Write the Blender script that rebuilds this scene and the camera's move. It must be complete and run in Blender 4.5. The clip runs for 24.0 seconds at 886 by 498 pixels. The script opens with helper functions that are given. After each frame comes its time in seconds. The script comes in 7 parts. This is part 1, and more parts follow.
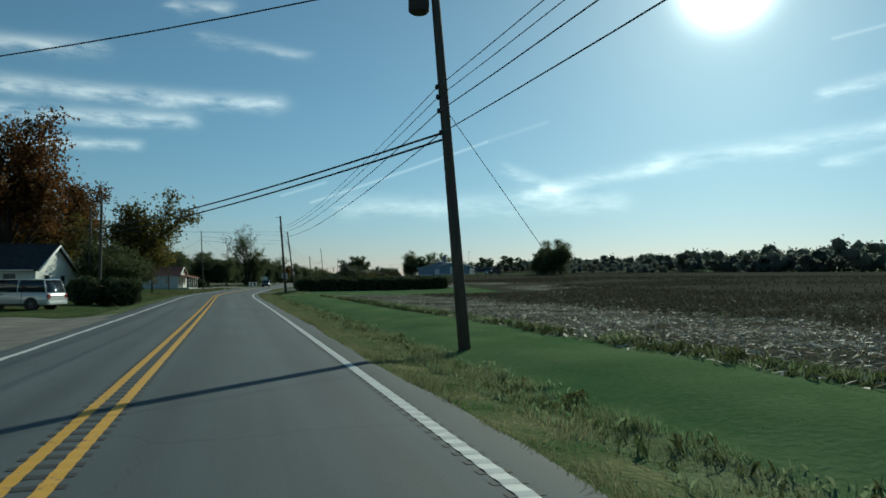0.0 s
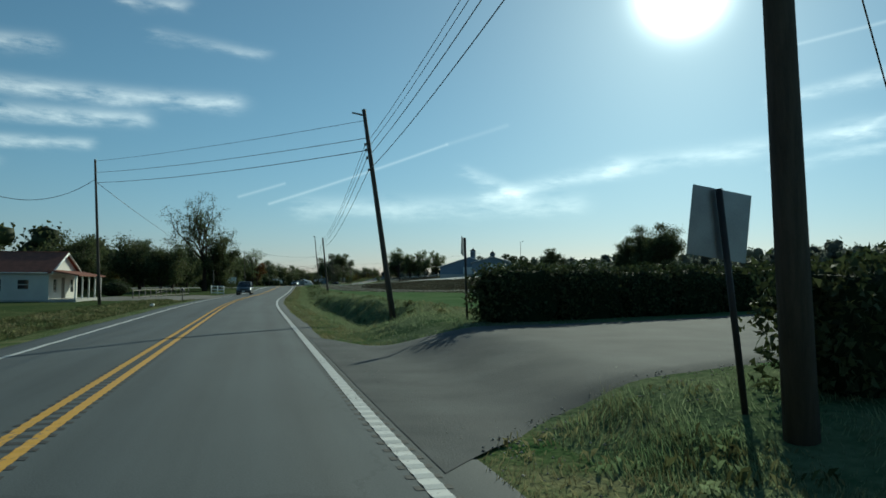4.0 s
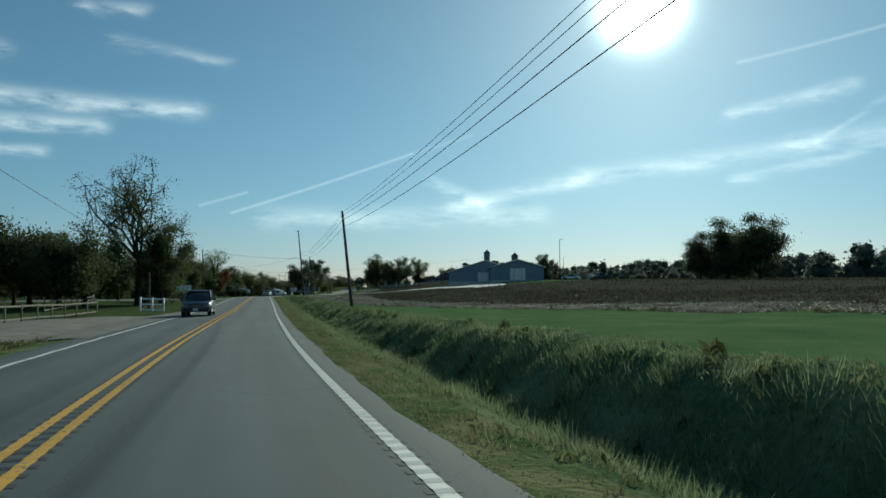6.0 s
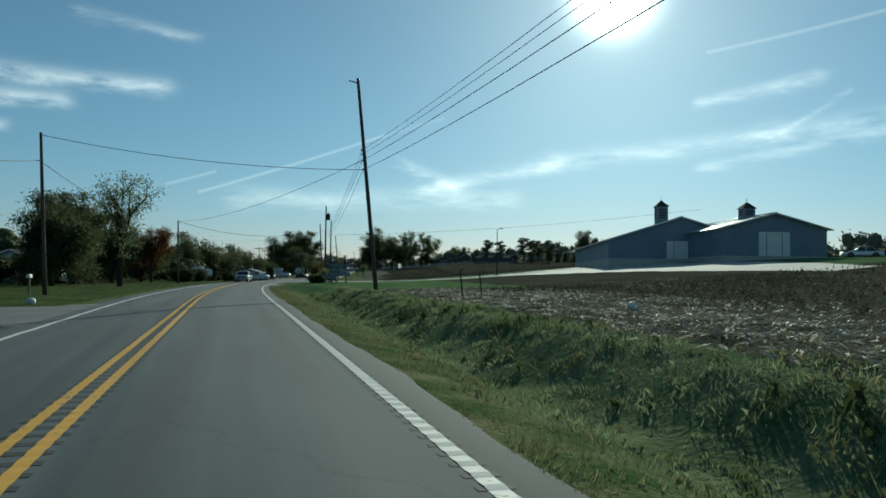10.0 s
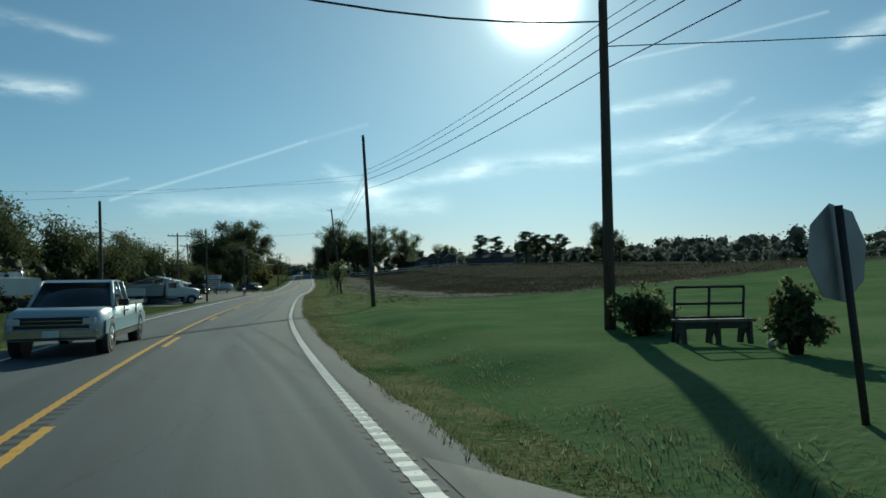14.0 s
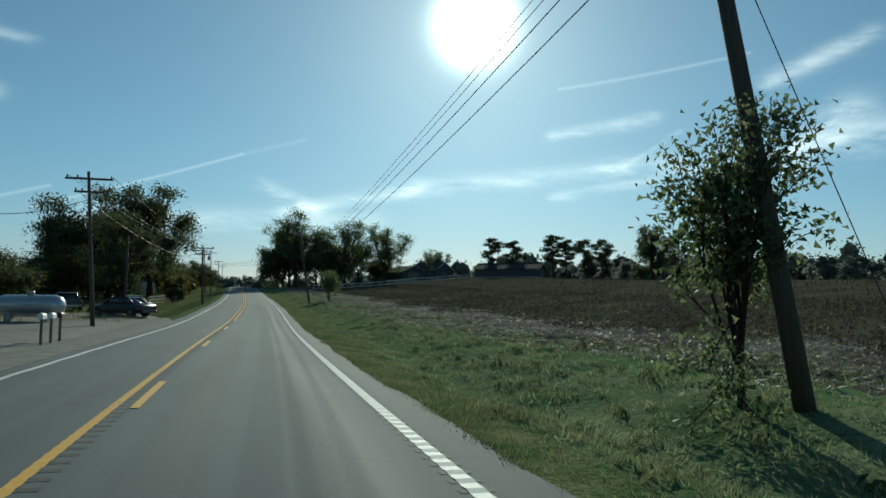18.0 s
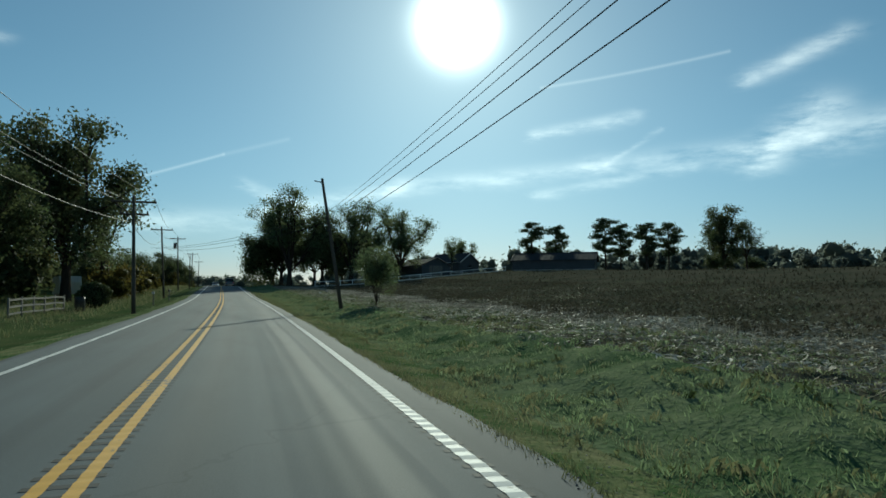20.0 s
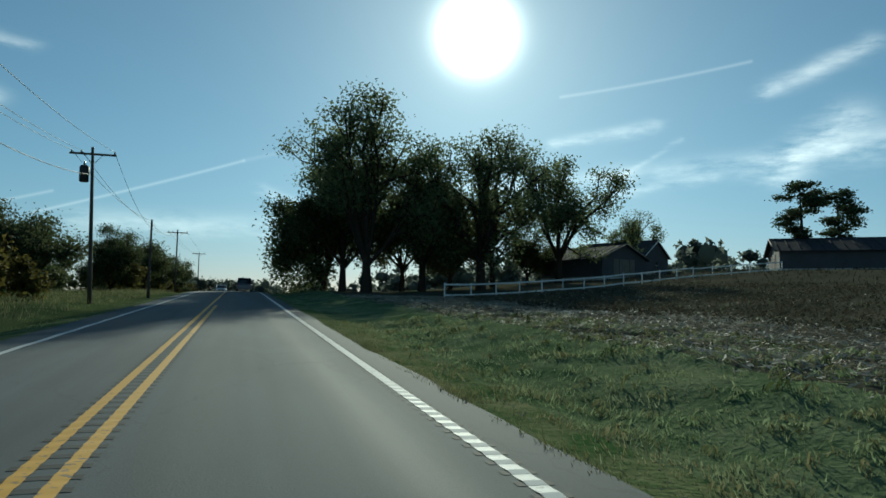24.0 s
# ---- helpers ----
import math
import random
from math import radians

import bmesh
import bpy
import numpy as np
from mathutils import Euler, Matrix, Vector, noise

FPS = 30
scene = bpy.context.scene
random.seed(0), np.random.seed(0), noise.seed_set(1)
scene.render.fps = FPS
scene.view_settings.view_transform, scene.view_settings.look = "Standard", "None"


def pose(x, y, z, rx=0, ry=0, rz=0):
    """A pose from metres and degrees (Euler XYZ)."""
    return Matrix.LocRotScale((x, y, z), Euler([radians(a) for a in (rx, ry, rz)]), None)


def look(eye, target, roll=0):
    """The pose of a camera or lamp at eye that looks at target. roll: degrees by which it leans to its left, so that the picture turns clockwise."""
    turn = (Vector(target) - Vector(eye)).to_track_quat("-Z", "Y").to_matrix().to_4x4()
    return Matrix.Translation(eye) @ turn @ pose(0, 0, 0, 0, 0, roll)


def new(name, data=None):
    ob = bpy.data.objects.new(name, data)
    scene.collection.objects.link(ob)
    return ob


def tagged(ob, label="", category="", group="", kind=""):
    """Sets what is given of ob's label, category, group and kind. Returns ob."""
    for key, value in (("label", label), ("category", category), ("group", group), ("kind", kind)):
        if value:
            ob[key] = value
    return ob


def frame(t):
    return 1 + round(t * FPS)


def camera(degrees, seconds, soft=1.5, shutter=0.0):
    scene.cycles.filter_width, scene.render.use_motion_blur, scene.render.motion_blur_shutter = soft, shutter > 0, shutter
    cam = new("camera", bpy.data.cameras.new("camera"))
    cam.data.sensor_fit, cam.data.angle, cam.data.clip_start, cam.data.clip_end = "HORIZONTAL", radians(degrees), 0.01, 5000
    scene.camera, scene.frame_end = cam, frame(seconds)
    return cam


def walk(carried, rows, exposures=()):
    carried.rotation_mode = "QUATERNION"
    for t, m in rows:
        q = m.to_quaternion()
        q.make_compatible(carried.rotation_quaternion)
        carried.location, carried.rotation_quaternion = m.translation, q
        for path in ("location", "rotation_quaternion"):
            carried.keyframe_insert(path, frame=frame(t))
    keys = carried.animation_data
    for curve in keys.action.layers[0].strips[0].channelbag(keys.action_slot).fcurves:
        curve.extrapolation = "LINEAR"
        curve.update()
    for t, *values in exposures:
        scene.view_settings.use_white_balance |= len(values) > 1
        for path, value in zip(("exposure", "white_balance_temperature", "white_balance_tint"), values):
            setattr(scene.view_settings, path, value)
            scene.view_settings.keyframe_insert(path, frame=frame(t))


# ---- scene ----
# ======== camera and its drive ========
cam = camera(66.36, 24.0, soft=1.6)
PATH = [
    (0, 1.55, 0.00, 1.44, 92.73, -0.12, -15.70),
    (0.5, 1.38, 9.92, 1.45, 91.99, -0.18, -16.14),
    (1, 1.18, 19.87, 1.45, 91.60, 0.17, -16.58),
    (1.5, 0.96, 29.84, 1.45, 92.60, -0.12, -16.11),
    (3.5, -0.06, 69.76, 1.45, 93.04, -0.61, -18.60),
    (4, 0.40, 80.39, 1.45, 92.92, -0.06, -19.06),
    (4.5, 1.02, 91.02, 1.44, 94.29, 0.75, -18.51),
    (5, 1.58, 101.92, 1.45, 96.46, 0.06, -20.23),
    (5.5, 2.21, 112.94, 1.44, 94.57, 0.54, -21.90),
    (6, 2.96, 123.97, 1.44, 93.71, 0.15, -22.03),
    (6.5, 3.94, 135.11, 1.44, 93.05, 0.00, -22.65),
    (7, 5.16, 146.46, 1.42, 92.83, -0.14, -23.40),
    (7.5, 6.53, 157.99, 1.48, 93.24, -0.31, -24.34),
    (8, 7.95, 169.49, 1.45, 93.78, -0.02, -24.11),
    (8.5, 9.39, 181.03, 1.46, 93.85, -0.34, -23.66),
    (9, 10.89, 192.68, 1.56, 94.04, 0.24, -24.67),
    (9.5, 12.44, 204.44, 1.69, 92.68, 0.11, -25.13),
    (10, 13.96, 216.17, 1.82, 92.31, -0.57, -24.56),
    (10.5, 15.43, 227.84, 1.93, 93.22, -0.76, -24.77),
    (12.5, 21.78, 270.99, 2.15, 92.44, 0.00, -25.94),
    (13, 23.63, 281.11, 2.15, 91.99, 1.22, -27.46),
    (13.5, 25.64, 290.94, 2.18, 92.90, 0.68, -28.70),
    (14, 27.86, 300.80, 2.16, 92.77, 0.70, -30.78),
    (14.5, 30.31, 310.67, 2.15, 93.55, 0.17, -31.55),
    (15, 33.01, 320.47, 2.16, 94.19, 0.34, -33.51),
    (15.5, 35.94, 330.09, 2.16, 94.10, 0.01, -35.05),
    (16, 39.05, 339.61, 2.16, 92.86, 0.05, -35.78),
    (16.5, 42.27, 349.10, 2.16, 93.56, -0.37, -36.41),
    (17, 45.54, 358.60, 2.18, 94.27, -0.47, -36.83),
    (17.5, 48.78, 368.00, 2.16, 93.63, 0.03, -37.40),
    (18, 52.02, 377.43, 2.15, 94.40, -0.53, -36.24),
    (18.5, 55.35, 386.91, 2.16, 94.55, -0.01, -37.52),
    (20.5, 70.12, 424.93, 2.37, 94.26, 0.10, -37.49),
    (21, 73.67, 434.18, 2.56, 94.54, -0.35, -36.90),
    (21.5, 77.19, 443.55, 2.81, 94.24, -0.21, -37.25),
    (22, 80.52, 452.72, 3.02, 93.43, -0.02, -37.05),
    (22.5, 83.76, 461.81, 3.26, 93.42, 0.05, -37.29),
    (23, 87.05, 470.97, 3.46, 94.22, -0.37, -37.16),
    (23.5, 90.53, 480.35, 3.70, 95.20, -0.67, -36.60),
    (24, 94.08, 489.82, 3.94, 94.99, -0.76, -36.16),
]
walk(cam, [(t, pose(*p)) for t, *p in PATH], exposures=[(0.0, 0.19, 6260, -13), (24.0, 0.19, 6260, -13)])

# ======== world, sun ========
SUN_AZ, SUN_EL = 38.8, 22.6          # degrees right of +y, above the horizon


def sky_dir(az, el):
    a, e = radians(az), radians(el)
    return Vector((math.sin(a) * math.cos(e), math.cos(a) * math.cos(e), math.sin(e)))


world = bpy.data.worlds.new("sky")
scene.world = world
world.use_nodes = True
wt = world.node_tree
wt.nodes.clear()


def wnode(kind, operation=""):
    n = wt.nodes.new(kind)
    if operation:
        n.operation = operation
    return n


def wmath(op, a, b=None, c=None, clamp=False):
    n = wnode("ShaderNodeMath", op)
    n.use_clamp = clamp
    for i, v in enumerate((a, b, c)):
        if v is None:
            continue
        if isinstance(v, (int, float)):
            n.inputs[i].default_value = v
        else:
            wt.links.new(v, n.inputs[i])
    return n.outputs[0]


sky = wnode("ShaderNodeTexSky")
sky.sky_type, sky.sun_disc, sky.sun_elevation, sky.sun_rotation = "NISHITA", False, radians(SUN_EL), radians(SUN_AZ)
sky.air_density, sky.dust_density, sky.ozone_density, sky.altitude = 1.0, 0.15, 3.0, 150
tc = wnode("ShaderNodeTexCoord")
sep = wnode("ShaderNodeSeparateXYZ")
wt.links.new(tc.outputs["Generated"], sep.inputs[0])
X, Y, Z = sep.outputs
az = wmath("MULTIPLY", wmath("ARCTAN2", X, Y), 57.29578)
el = wmath("MULTIPLY", wmath("ARCSINE", Z), 57.29578)
# fine wisps that fray the streaks: noise over azimuth and elevation, drawn out along the azimuth
comb = wnode("ShaderNodeCombineXYZ")
wt.links.new(wmath("MULTIPLY", az, 0.22), comb.inputs[0])
wt.links.new(wmath("MULTIPLY", el, 0.75), comb.inputs[1])
wisp = wnode("ShaderNodeTexNoise")
wisp.inputs["Scale"].default_value, wisp.inputs["Detail"].default_value, wisp.inputs["Roughness"].default_value = 1.0, 7.0, 0.62
wt.links.new(comb.outputs[0], wisp.inputs["Vector"])
w0 = wisp.outputs[0]
warp = wmath("MULTIPLY", wmath("SUBTRACT", w0, 0.5), 2.2)
azw, elw = wmath("ADD", az, wmath("MULTIPLY", warp, 1.6)), wmath("ADD", el, wmath("MULTIPLY", warp, 0.55))


def streak(a0, e0, a1, e1, width, power, ragged=True):
    """A band of cloud from one azimuth and elevation to another, soft at its rim."""
    u, v = (azw, elw) if ragged else (az, el)
    dx, dy = a1 - a0, e1 - e0
    L2 = dx * dx + dy * dy
    px, py = wmath("SUBTRACT", u, a0), wmath("SUBTRACT", v, e0)
    k = wmath("DIVIDE", wmath("MULTIPLY_ADD", px, dx, wmath("MULTIPLY", py, dy)), L2, clamp=True)
    qx, qy = wmath("SUBTRACT", px, wmath("MULTIPLY", k, dx)), wmath("SUBTRACT", py, wmath("MULTIPLY", k, dy))
    d2 = wmath("MULTIPLY_ADD", qx, qx, wmath("MULTIPLY", qy, wmath("MULTIPLY", qy, 2.5 if ragged else 1.0)))
    f = wmath("POWER", 2.718, wmath("MULTIPLY", d2, -1.0 / (width * width)))
    if ragged:
        f = wmath("MULTIPLY", f, wmath("MULTIPLY_ADD", w0, 3.0, -0.98, clamp=True))
    return wmath("MULTIPLY", f, power)


STREAKS = (
    (4.6, 6.5, 19.4, 11.7, 0.11, 0.14, False), (19.4, 11.7, 24.5, 13.2, 0.16, 0.05, False), (46.0, 17.5, 61.0, 19.0, 0.12, 0.12, False),
    (51.2, 11.0, 55.6, 13.6, 0.30, 0.20, True), (2.2, 7.0, 5.8, 8.2, 0.11, 0.11, False),
    (23.5, 7.4, 34.0, 9.6, 0.9, 0.34, True), (34.0, 9.6, 51.0, 11.0, 1.1, 0.28, True), (51.0, 11.0, 63.5, 11.7, 1.3, 0.28, True),
    (63.5, 11.0, 67.5, 14.0, 1.8, 0.55, True), (62.5, 16.9, 69.0, 19.0, 1.0, 0.40, True), (45.8, 13.8, 53.6, 14.9, 0.7, 0.36, True),
    (45.6, 8.8, 58.0, 10.6, 0.6, 0.26, True), (21.0, 9.4, 26.0, 7.6, 0.7, 0.30, True),
    (-24.0, 16.2, -12.0, 17.1, 0.9, 0.44, True), (-26.0, 13.7, 1.6, 14.4, 0.95, 0.50, True), (-20.5, 11.9, -5.2, 12.6, 0.85, 0.50, True),
    (-20.0, 10.0, -9.0, 10.4, 0.6, 0.42, True), (-6.0, 21.0, -2.4, 21.4, 0.7, 0.32, True), (-26.0, 8.0, -15.0, 8.6, 0.6, 0.25, True),
    (8.0, 6.3, 30.0, 6.6, 1.3, 0.26, True), (-4.0, 19.0, 4.0, 18.4, 0.6, 0.22, True), (68.0, 12.0, 84.0, 14.0, 1.8, 0.40, True),
    (-60.0, 15.0, -26.0, 16.0, 1.4, 0.40, True), (90.0, 9.0, 120.0, 12.0, 1.6, 0.35, True), (-110.0, 12.0, -70.0, 13.0, 1.6, 0.35, True),
)
cover = 0.0
for row in STREAKS:
    cover = wmath("ADD", streak(*row), cover)
# the sun and the bright air round it
sd = sky_dir(SUN_AZ, SUN_EL)
dot = wmath("MULTIPLY_ADD", X, sd.x, wmath("MULTIPLY_ADD", Y, sd.y, wmath("MULTIPLY", Z, sd.z)))
off = wmath("MULTIPLY", wmath("ARCCOSINE", wmath("MINIMUM", dot, 1.0)), 57.29578)
o2 = wmath("MULTIPLY", off, off)
glow = wmath("ADD", wmath("MULTIPLY", wmath("POWER", 2.718, wmath("MULTIPLY", o2, -1.0 / 5.0)), 5.0),
             wmath("ADD", wmath("MULTIPLY", wmath("POWER", 2.718, wmath("MULTIPLY", off, -1.0 / 6.0)), 0.30), wmath("MULTIPLY", wmath("POWER", 2.718, wmath("MULTIPLY", off, -1.0 / 22.0)), 0.115)))
skyc = wnode("ShaderNodeVectorMath", operation="MULTIPLY")
wt.links.new(sky.outputs[0], skyc.inputs[0])
skyc.inputs[1].default_value = (0.052, 0.0625, 0.0625)
white = wnode("ShaderNodeCombineColor")
for i, v in enumerate((0.95, 0.84, 0.76)):
    wt.links.new(wmath("MULTIPLY", cover, v), white.inputs[i])
aur = wnode("ShaderNodeCombineColor")
for i, v in enumerate((1.0, 0.965, 0.96)):
    wt.links.new(wmath("MULTIPLY", glow, v), aur.inputs[i])
# the haze near the horizon takes the yellow out of the low sky
hz = wmath("POWER", 2.718, wmath("MULTIPLY", wmath("MAXIMUM", el, 0.0), -1.0 / 6.0))
hzc = wnode("ShaderNodeCombineColor")
for i, v in enumerate((-0.10, -0.37, -0.09)):
    wt.links.new(wmath("MULTIPLY_ADD", hz, v, 1.0), hzc.inputs[i])
hzm = wnode("ShaderNodeVectorMath", operation="MULTIPLY")
wt.links.new(skyc.outputs[0], hzm.inputs[0])
wt.links.new(hzc.outputs[0], hzm.inputs[1])
s1, s2 = wnode("ShaderNodeVectorMath", operation="ADD"), wnode("ShaderNodeVectorMath", operation="ADD")
wt.links.new(hzm.outputs[0], s1.inputs[0])
wt.links.new(white.outputs[0], s1.inputs[1])
wt.links.new(s1.outputs[0], s2.inputs[0])
wt.links.new(aur.outputs[0], s2.inputs[1])
bg = wnode("ShaderNodeBackground")
wt.links.new(s2.outputs[0], bg.inputs[0])
bg.inputs[1].default_value = 1.0
wout = wnode("ShaderNodeOutputWorld")
wt.links.new(bg.outputs[0], wout.inputs[0])

sun_data = bpy.data.lights.new("sun", "SUN")
sun_data.energy, sun_data.angle, sun_data.color = 3.2, radians(0.6), (1.0, 0.93, 0.82)
sun = new("sun", sun_data)
sun.matrix_world = look(sd * 300, (0, 0, 0))


# ======== materials ========
def nodes_of(name):
    m = bpy.data.materials.new(name)
    m.use_nodes = True
    return m, m.node_tree, m.node_tree.nodes["Principled BSDF"]


def mat(name, col, col2=None, rough=0.8, scale=4.0, metal=0.0, bump=0.2, fine=60.0, spread=0.5, coat=0.0, random_of=None, stretch=(1, 1, 1), trans=0.0):
    """Two colours mixed by noise at two scales, with fine relief. random_of: 'object' or 'island' varies the brightness piece by piece."""
    m, t, b = nodes_of(name)
    N, L = t.nodes, t.links
    col2 = col2 or tuple(c * 0.72 for c in col)
    co = N.new("ShaderNodeTexCoord")
    mp = N.new("ShaderNodeMapping")
    mp.inputs["Scale"].default_value = stretch
    L.new(co.outputs["Object"], mp.inputs[0])
    n1, n2 = N.new("ShaderNodeTexNoise"), N.new("ShaderNodeTexNoise")
    for n, s, dt in ((n1, scale, 5.0), (n2, fine, 6.0)):
        n.inputs["Scale"].default_value, n.inputs["Detail"].default_value = s, dt
        L.new(mp.outputs[0], n.inputs["Vector"])
    add = N.new("ShaderNodeMath")
    add.operation = "MULTIPLY_ADD"
    L.new(n2.outputs[0], add.inputs[0])
    add.inputs[1].default_value = 0.5
    L.new(n1.outputs[0], add.inputs[2])
    ramp = N.new("ShaderNodeMapRange")
    ramp.inputs[1].default_value, ramp.inputs[2].default_value = 0.75 - spread / 2, 0.75 + spread / 2
    L.new(add.outputs[0], ramp.inputs[0])
    mix = N.new("ShaderNodeMix")
    mix.data_type = "RGBA"
    mix.inputs[6].default_value, mix.inputs[7].default_value = (*col, 1), (*col2, 1)
    L.new(ramp.outputs[0], mix.inputs[0])
    out = mix.outputs[2]
    if random_of:
        if random_of == "island":
            r = N.new("ShaderNodeNewGeometry").outputs["Random Per Island"]
        else:
            r = N.new("ShaderNodeObjectInfo").outputs["Random"]
        hsv = N.new("ShaderNodeHueSaturation")
        mr = N.new("ShaderNodeMapRange")
        mr.inputs[3].default_value, mr.inputs[4].default_value = 0.55, 1.45
        L.new(r, mr.inputs[0])
        L.new(mr.outputs[0], hsv.inputs["Value"])
        L.new(out, hsv.inputs["Color"])
        out = hsv.outputs[0]
    L.new(out, b.inputs["Base Color"])
    b.inputs["Roughness"].default_value, b.inputs["Metallic"].default_value = rough, metal
    b.inputs["Coat Weight"].default_value = coat
    b.inputs["Specular IOR Level"].default_value = 0.0 if rough >= 0.95 else 0.08 if rough >= 0.9 else (0.2 if trans else 0.5)
    if bump:
        bp = N.new("ShaderNodeBump")
        bp.inputs["Strength"].default_value, bp.inputs["Distance"].default_value = bump, 0.10 if rough == 0.95 else 0.02
        L.new(add.outputs[0], bp.inputs["Height"])
        L.new(bp.outputs[0], b.inputs["Normal"])
    if trans:
        tr, mx = N.new("ShaderNodeBsdfTranslucent"), N.new("ShaderNodeMixShader")
        L.new(out, tr.inputs[0])
        mx.inputs[0].default_value = trans
        L.new(b.outputs[0], mx.inputs[1])
        L.new(tr.outputs[0], mx.inputs[2])
        L.new(mx.outputs[0], N["Material Output"].inputs[0])
    return m


M = {}
M["verge"] = mat("verge_grass", (0.20, 0.20, 0.105), (0.055, 0.105, 0.038), 0.95, 0.9, bump=0.9, fine=11, spread=0.34)
M["rough"] = mat("rough_grass", (0.060, 0.100, 0.046), (0.18, 0.21, 0.115), 0.95, 0.6, bump=0.9, fine=9, spread=0.36)
M["mown"] = mat("mown_grass", (0.078, 0.142, 0.060), (0.145, 0.195, 0.095), 0.95, 0.35, bump=0.4, fine=9, spread=0.42)
M["soil"] = mat("field_soil", (0.100, 0.090, 0.066), (0.060, 0.064, 0.045), 0.95, 0.25, bump=0.9, fine=5, spread=0.4)
M["lawn"] = mat("left_lawn", (0.045, 0.076, 0.030), (0.092, 0.105, 0.048), 0.95, 0.3, bump=0.7, fine=8, spread=0.42)
M["side_paving"] = mat("patched_asphalt", (0.125, 0.130, 0.130), (0.075, 0.080, 0.081), 0.90, 0.9, bump=0.6, fine=45)
M["gravel"] = mat("gravel", (0.26, 0.245, 0.215), (0.15, 0.14, 0.125), 0.9, 1.5, bump=0.7, fine=45)
M["paving"] = mat("old_paving", (0.15, 0.153, 0.15), (0.095, 0.098, 0.097), 0.86, 0.8, bump=0.5, fine=70)
M["stone"] = mat("gravel_stone", (0.30, 0.28, 0.25), (0.17, 0.16, 0.145), 0.85, 6.0, bump=0.2, random_of="island")
M["concrete"] = mat("concrete", (0.48, 0.46, 0.42), (0.36, 0.35, 0.32), 0.85, 1.0, bump=0.3)
M["wood"] = mat("weathered_pole_wood", (0.105, 0.082, 0.062), (0.055, 0.043, 0.034), 0.85, 3.0, bump=0.5, fine=30, stretch=(6, 6, 0.5))
M["grey_wood"] = mat("grey_wood", (0.20, 0.18, 0.15), (0.12, 0.105, 0.09), 0.85, 2.0, bump=0.5, fine=40, stretch=(4, 4, 0.7))
M["metal"] = mat("galvanised_metal", (0.42, 0.43, 0.44), (0.30, 0.31, 0.32), 0.45, 3.0, metal=0.9, bump=0.1)
M["wire"] = mat("wire", (0.03, 0.03, 0.032), rough=0.6, bump=0)
M["iron"] = mat("dark_iron", (0.035, 0.035, 0.038), (0.06, 0.05, 0.045), 0.6, 5.0, metal=0.4, bump=0.15)
M["white"] = mat("white_paint", (0.78, 0.78, 0.75), (0.62, 0.61, 0.57), 0.6, 1.2, bump=0.1)
M["cream"] = mat("cream_siding", (0.66, 0.64, 0.58), (0.54, 0.52, 0.47), 0.7, 0.9, bump=0.1)
M["steel_roof"] = mat("pale_metal_roof", (0.46, 0.50, 0.52), (0.36, 0.40, 0.42), 0.38, 0.6, metal=0.55, bump=0.05)
M["dark_siding"] = mat("dark_weathered_siding", (0.075, 0.078, 0.082), (0.05, 0.052, 0.055), 0.8, 0.6, bump=0.2)
M["barn_blue"] = mat("grey_blue_siding", (0.20, 0.25, 0.31), (0.15, 0.19, 0.24), 0.65, 0.5, bump=0.1)
M["shingle"] = mat("brown_shingles", (0.27, 0.115, 0.085), (0.17, 0.08, 0.06), 0.9, 2.0, bump=0.5, fine=25)
M["dark_shingle"] = mat("dark_shingles", (0.065, 0.065, 0.07), (0.04, 0.04, 0.043), 0.9, 2.0, bump=0.5, fine=25)
M["glass"], gt, gb = nodes_of("window_glass")
gb.inputs["Base Color"].default_value, gb.inputs["Roughness"].default_value, gb.inputs["Metallic"].default_value = (0.02, 0.025, 0.03, 1), 0.06, 0.0
gb.inputs["Specular IOR Level"].default_value = 0.8
M["rubber"] = mat("tyre_rubber", (0.022, 0.022, 0.023), (0.04, 0.038, 0.036), 0.85, 8.0, bump=0.2)
M["chrome"] = mat("chrome", (0.6, 0.61, 0.62), rough=0.18, metal=1.0, bump=0)
M["red_lens"] = mat("red_lens", (0.35, 0.02, 0.02), rough=0.2, bump=0)
M["clear_lens"] = mat("clear_lens", (0.7, 0.7, 0.68), rough=0.15, bump=0)
M["black"] = mat("black_plastic", (0.02, 0.02, 0.021), rough=0.55, bump=0.1)
M["bark"] = mat("bark", (0.075, 0.058, 0.045), (0.04, 0.032, 0.026), 0.95, 3.0, bump=0.8, fine=25, stretch=(4, 4, 0.8))
M["leaf_dark"] = mat("dark_leaves", (0.062, 0.092, 0.040), (0.098, 0.098, 0.045), 0.7, 0.5, bump=0, random_of="island", trans=0.48)
M["leaf_green"] = mat("green_leaves", (0.110, 0.155, 0.072), (0.150, 0.160, 0.080), 0.6, 0.5, bump=0, random_of="island", trans=0.6)
M["leaf_rust"] = mat("rust_leaves", (0.15, 0.055, 0.018), (0.085, 0.06, 0.022), 0.7, 0.35, bump=0, random_of="island", trans=0.45)
M["leaf_gold"] = mat("yellowing_leaves", (0.14, 0.105, 0.028), (0.075, 0.08, 0.022), 0.7, 0.4, bump=0, random_of="island", trans=0.5)
M["needle"] = mat("pine_needles", (0.045, 0.075, 0.036), (0.07, 0.085, 0.04), 0.7, 0.5, bump=0, random_of="island", trans=0.35)
# paler than the near leaves: the haze of distance is put into this colour
M["hazed_leaf"] = mat("far_woods", (0.15, 0.18, 0.155), (0.17, 0.18, 0.15), 0.9, 0.05, bump=0, random_of="island", trans=0.65)
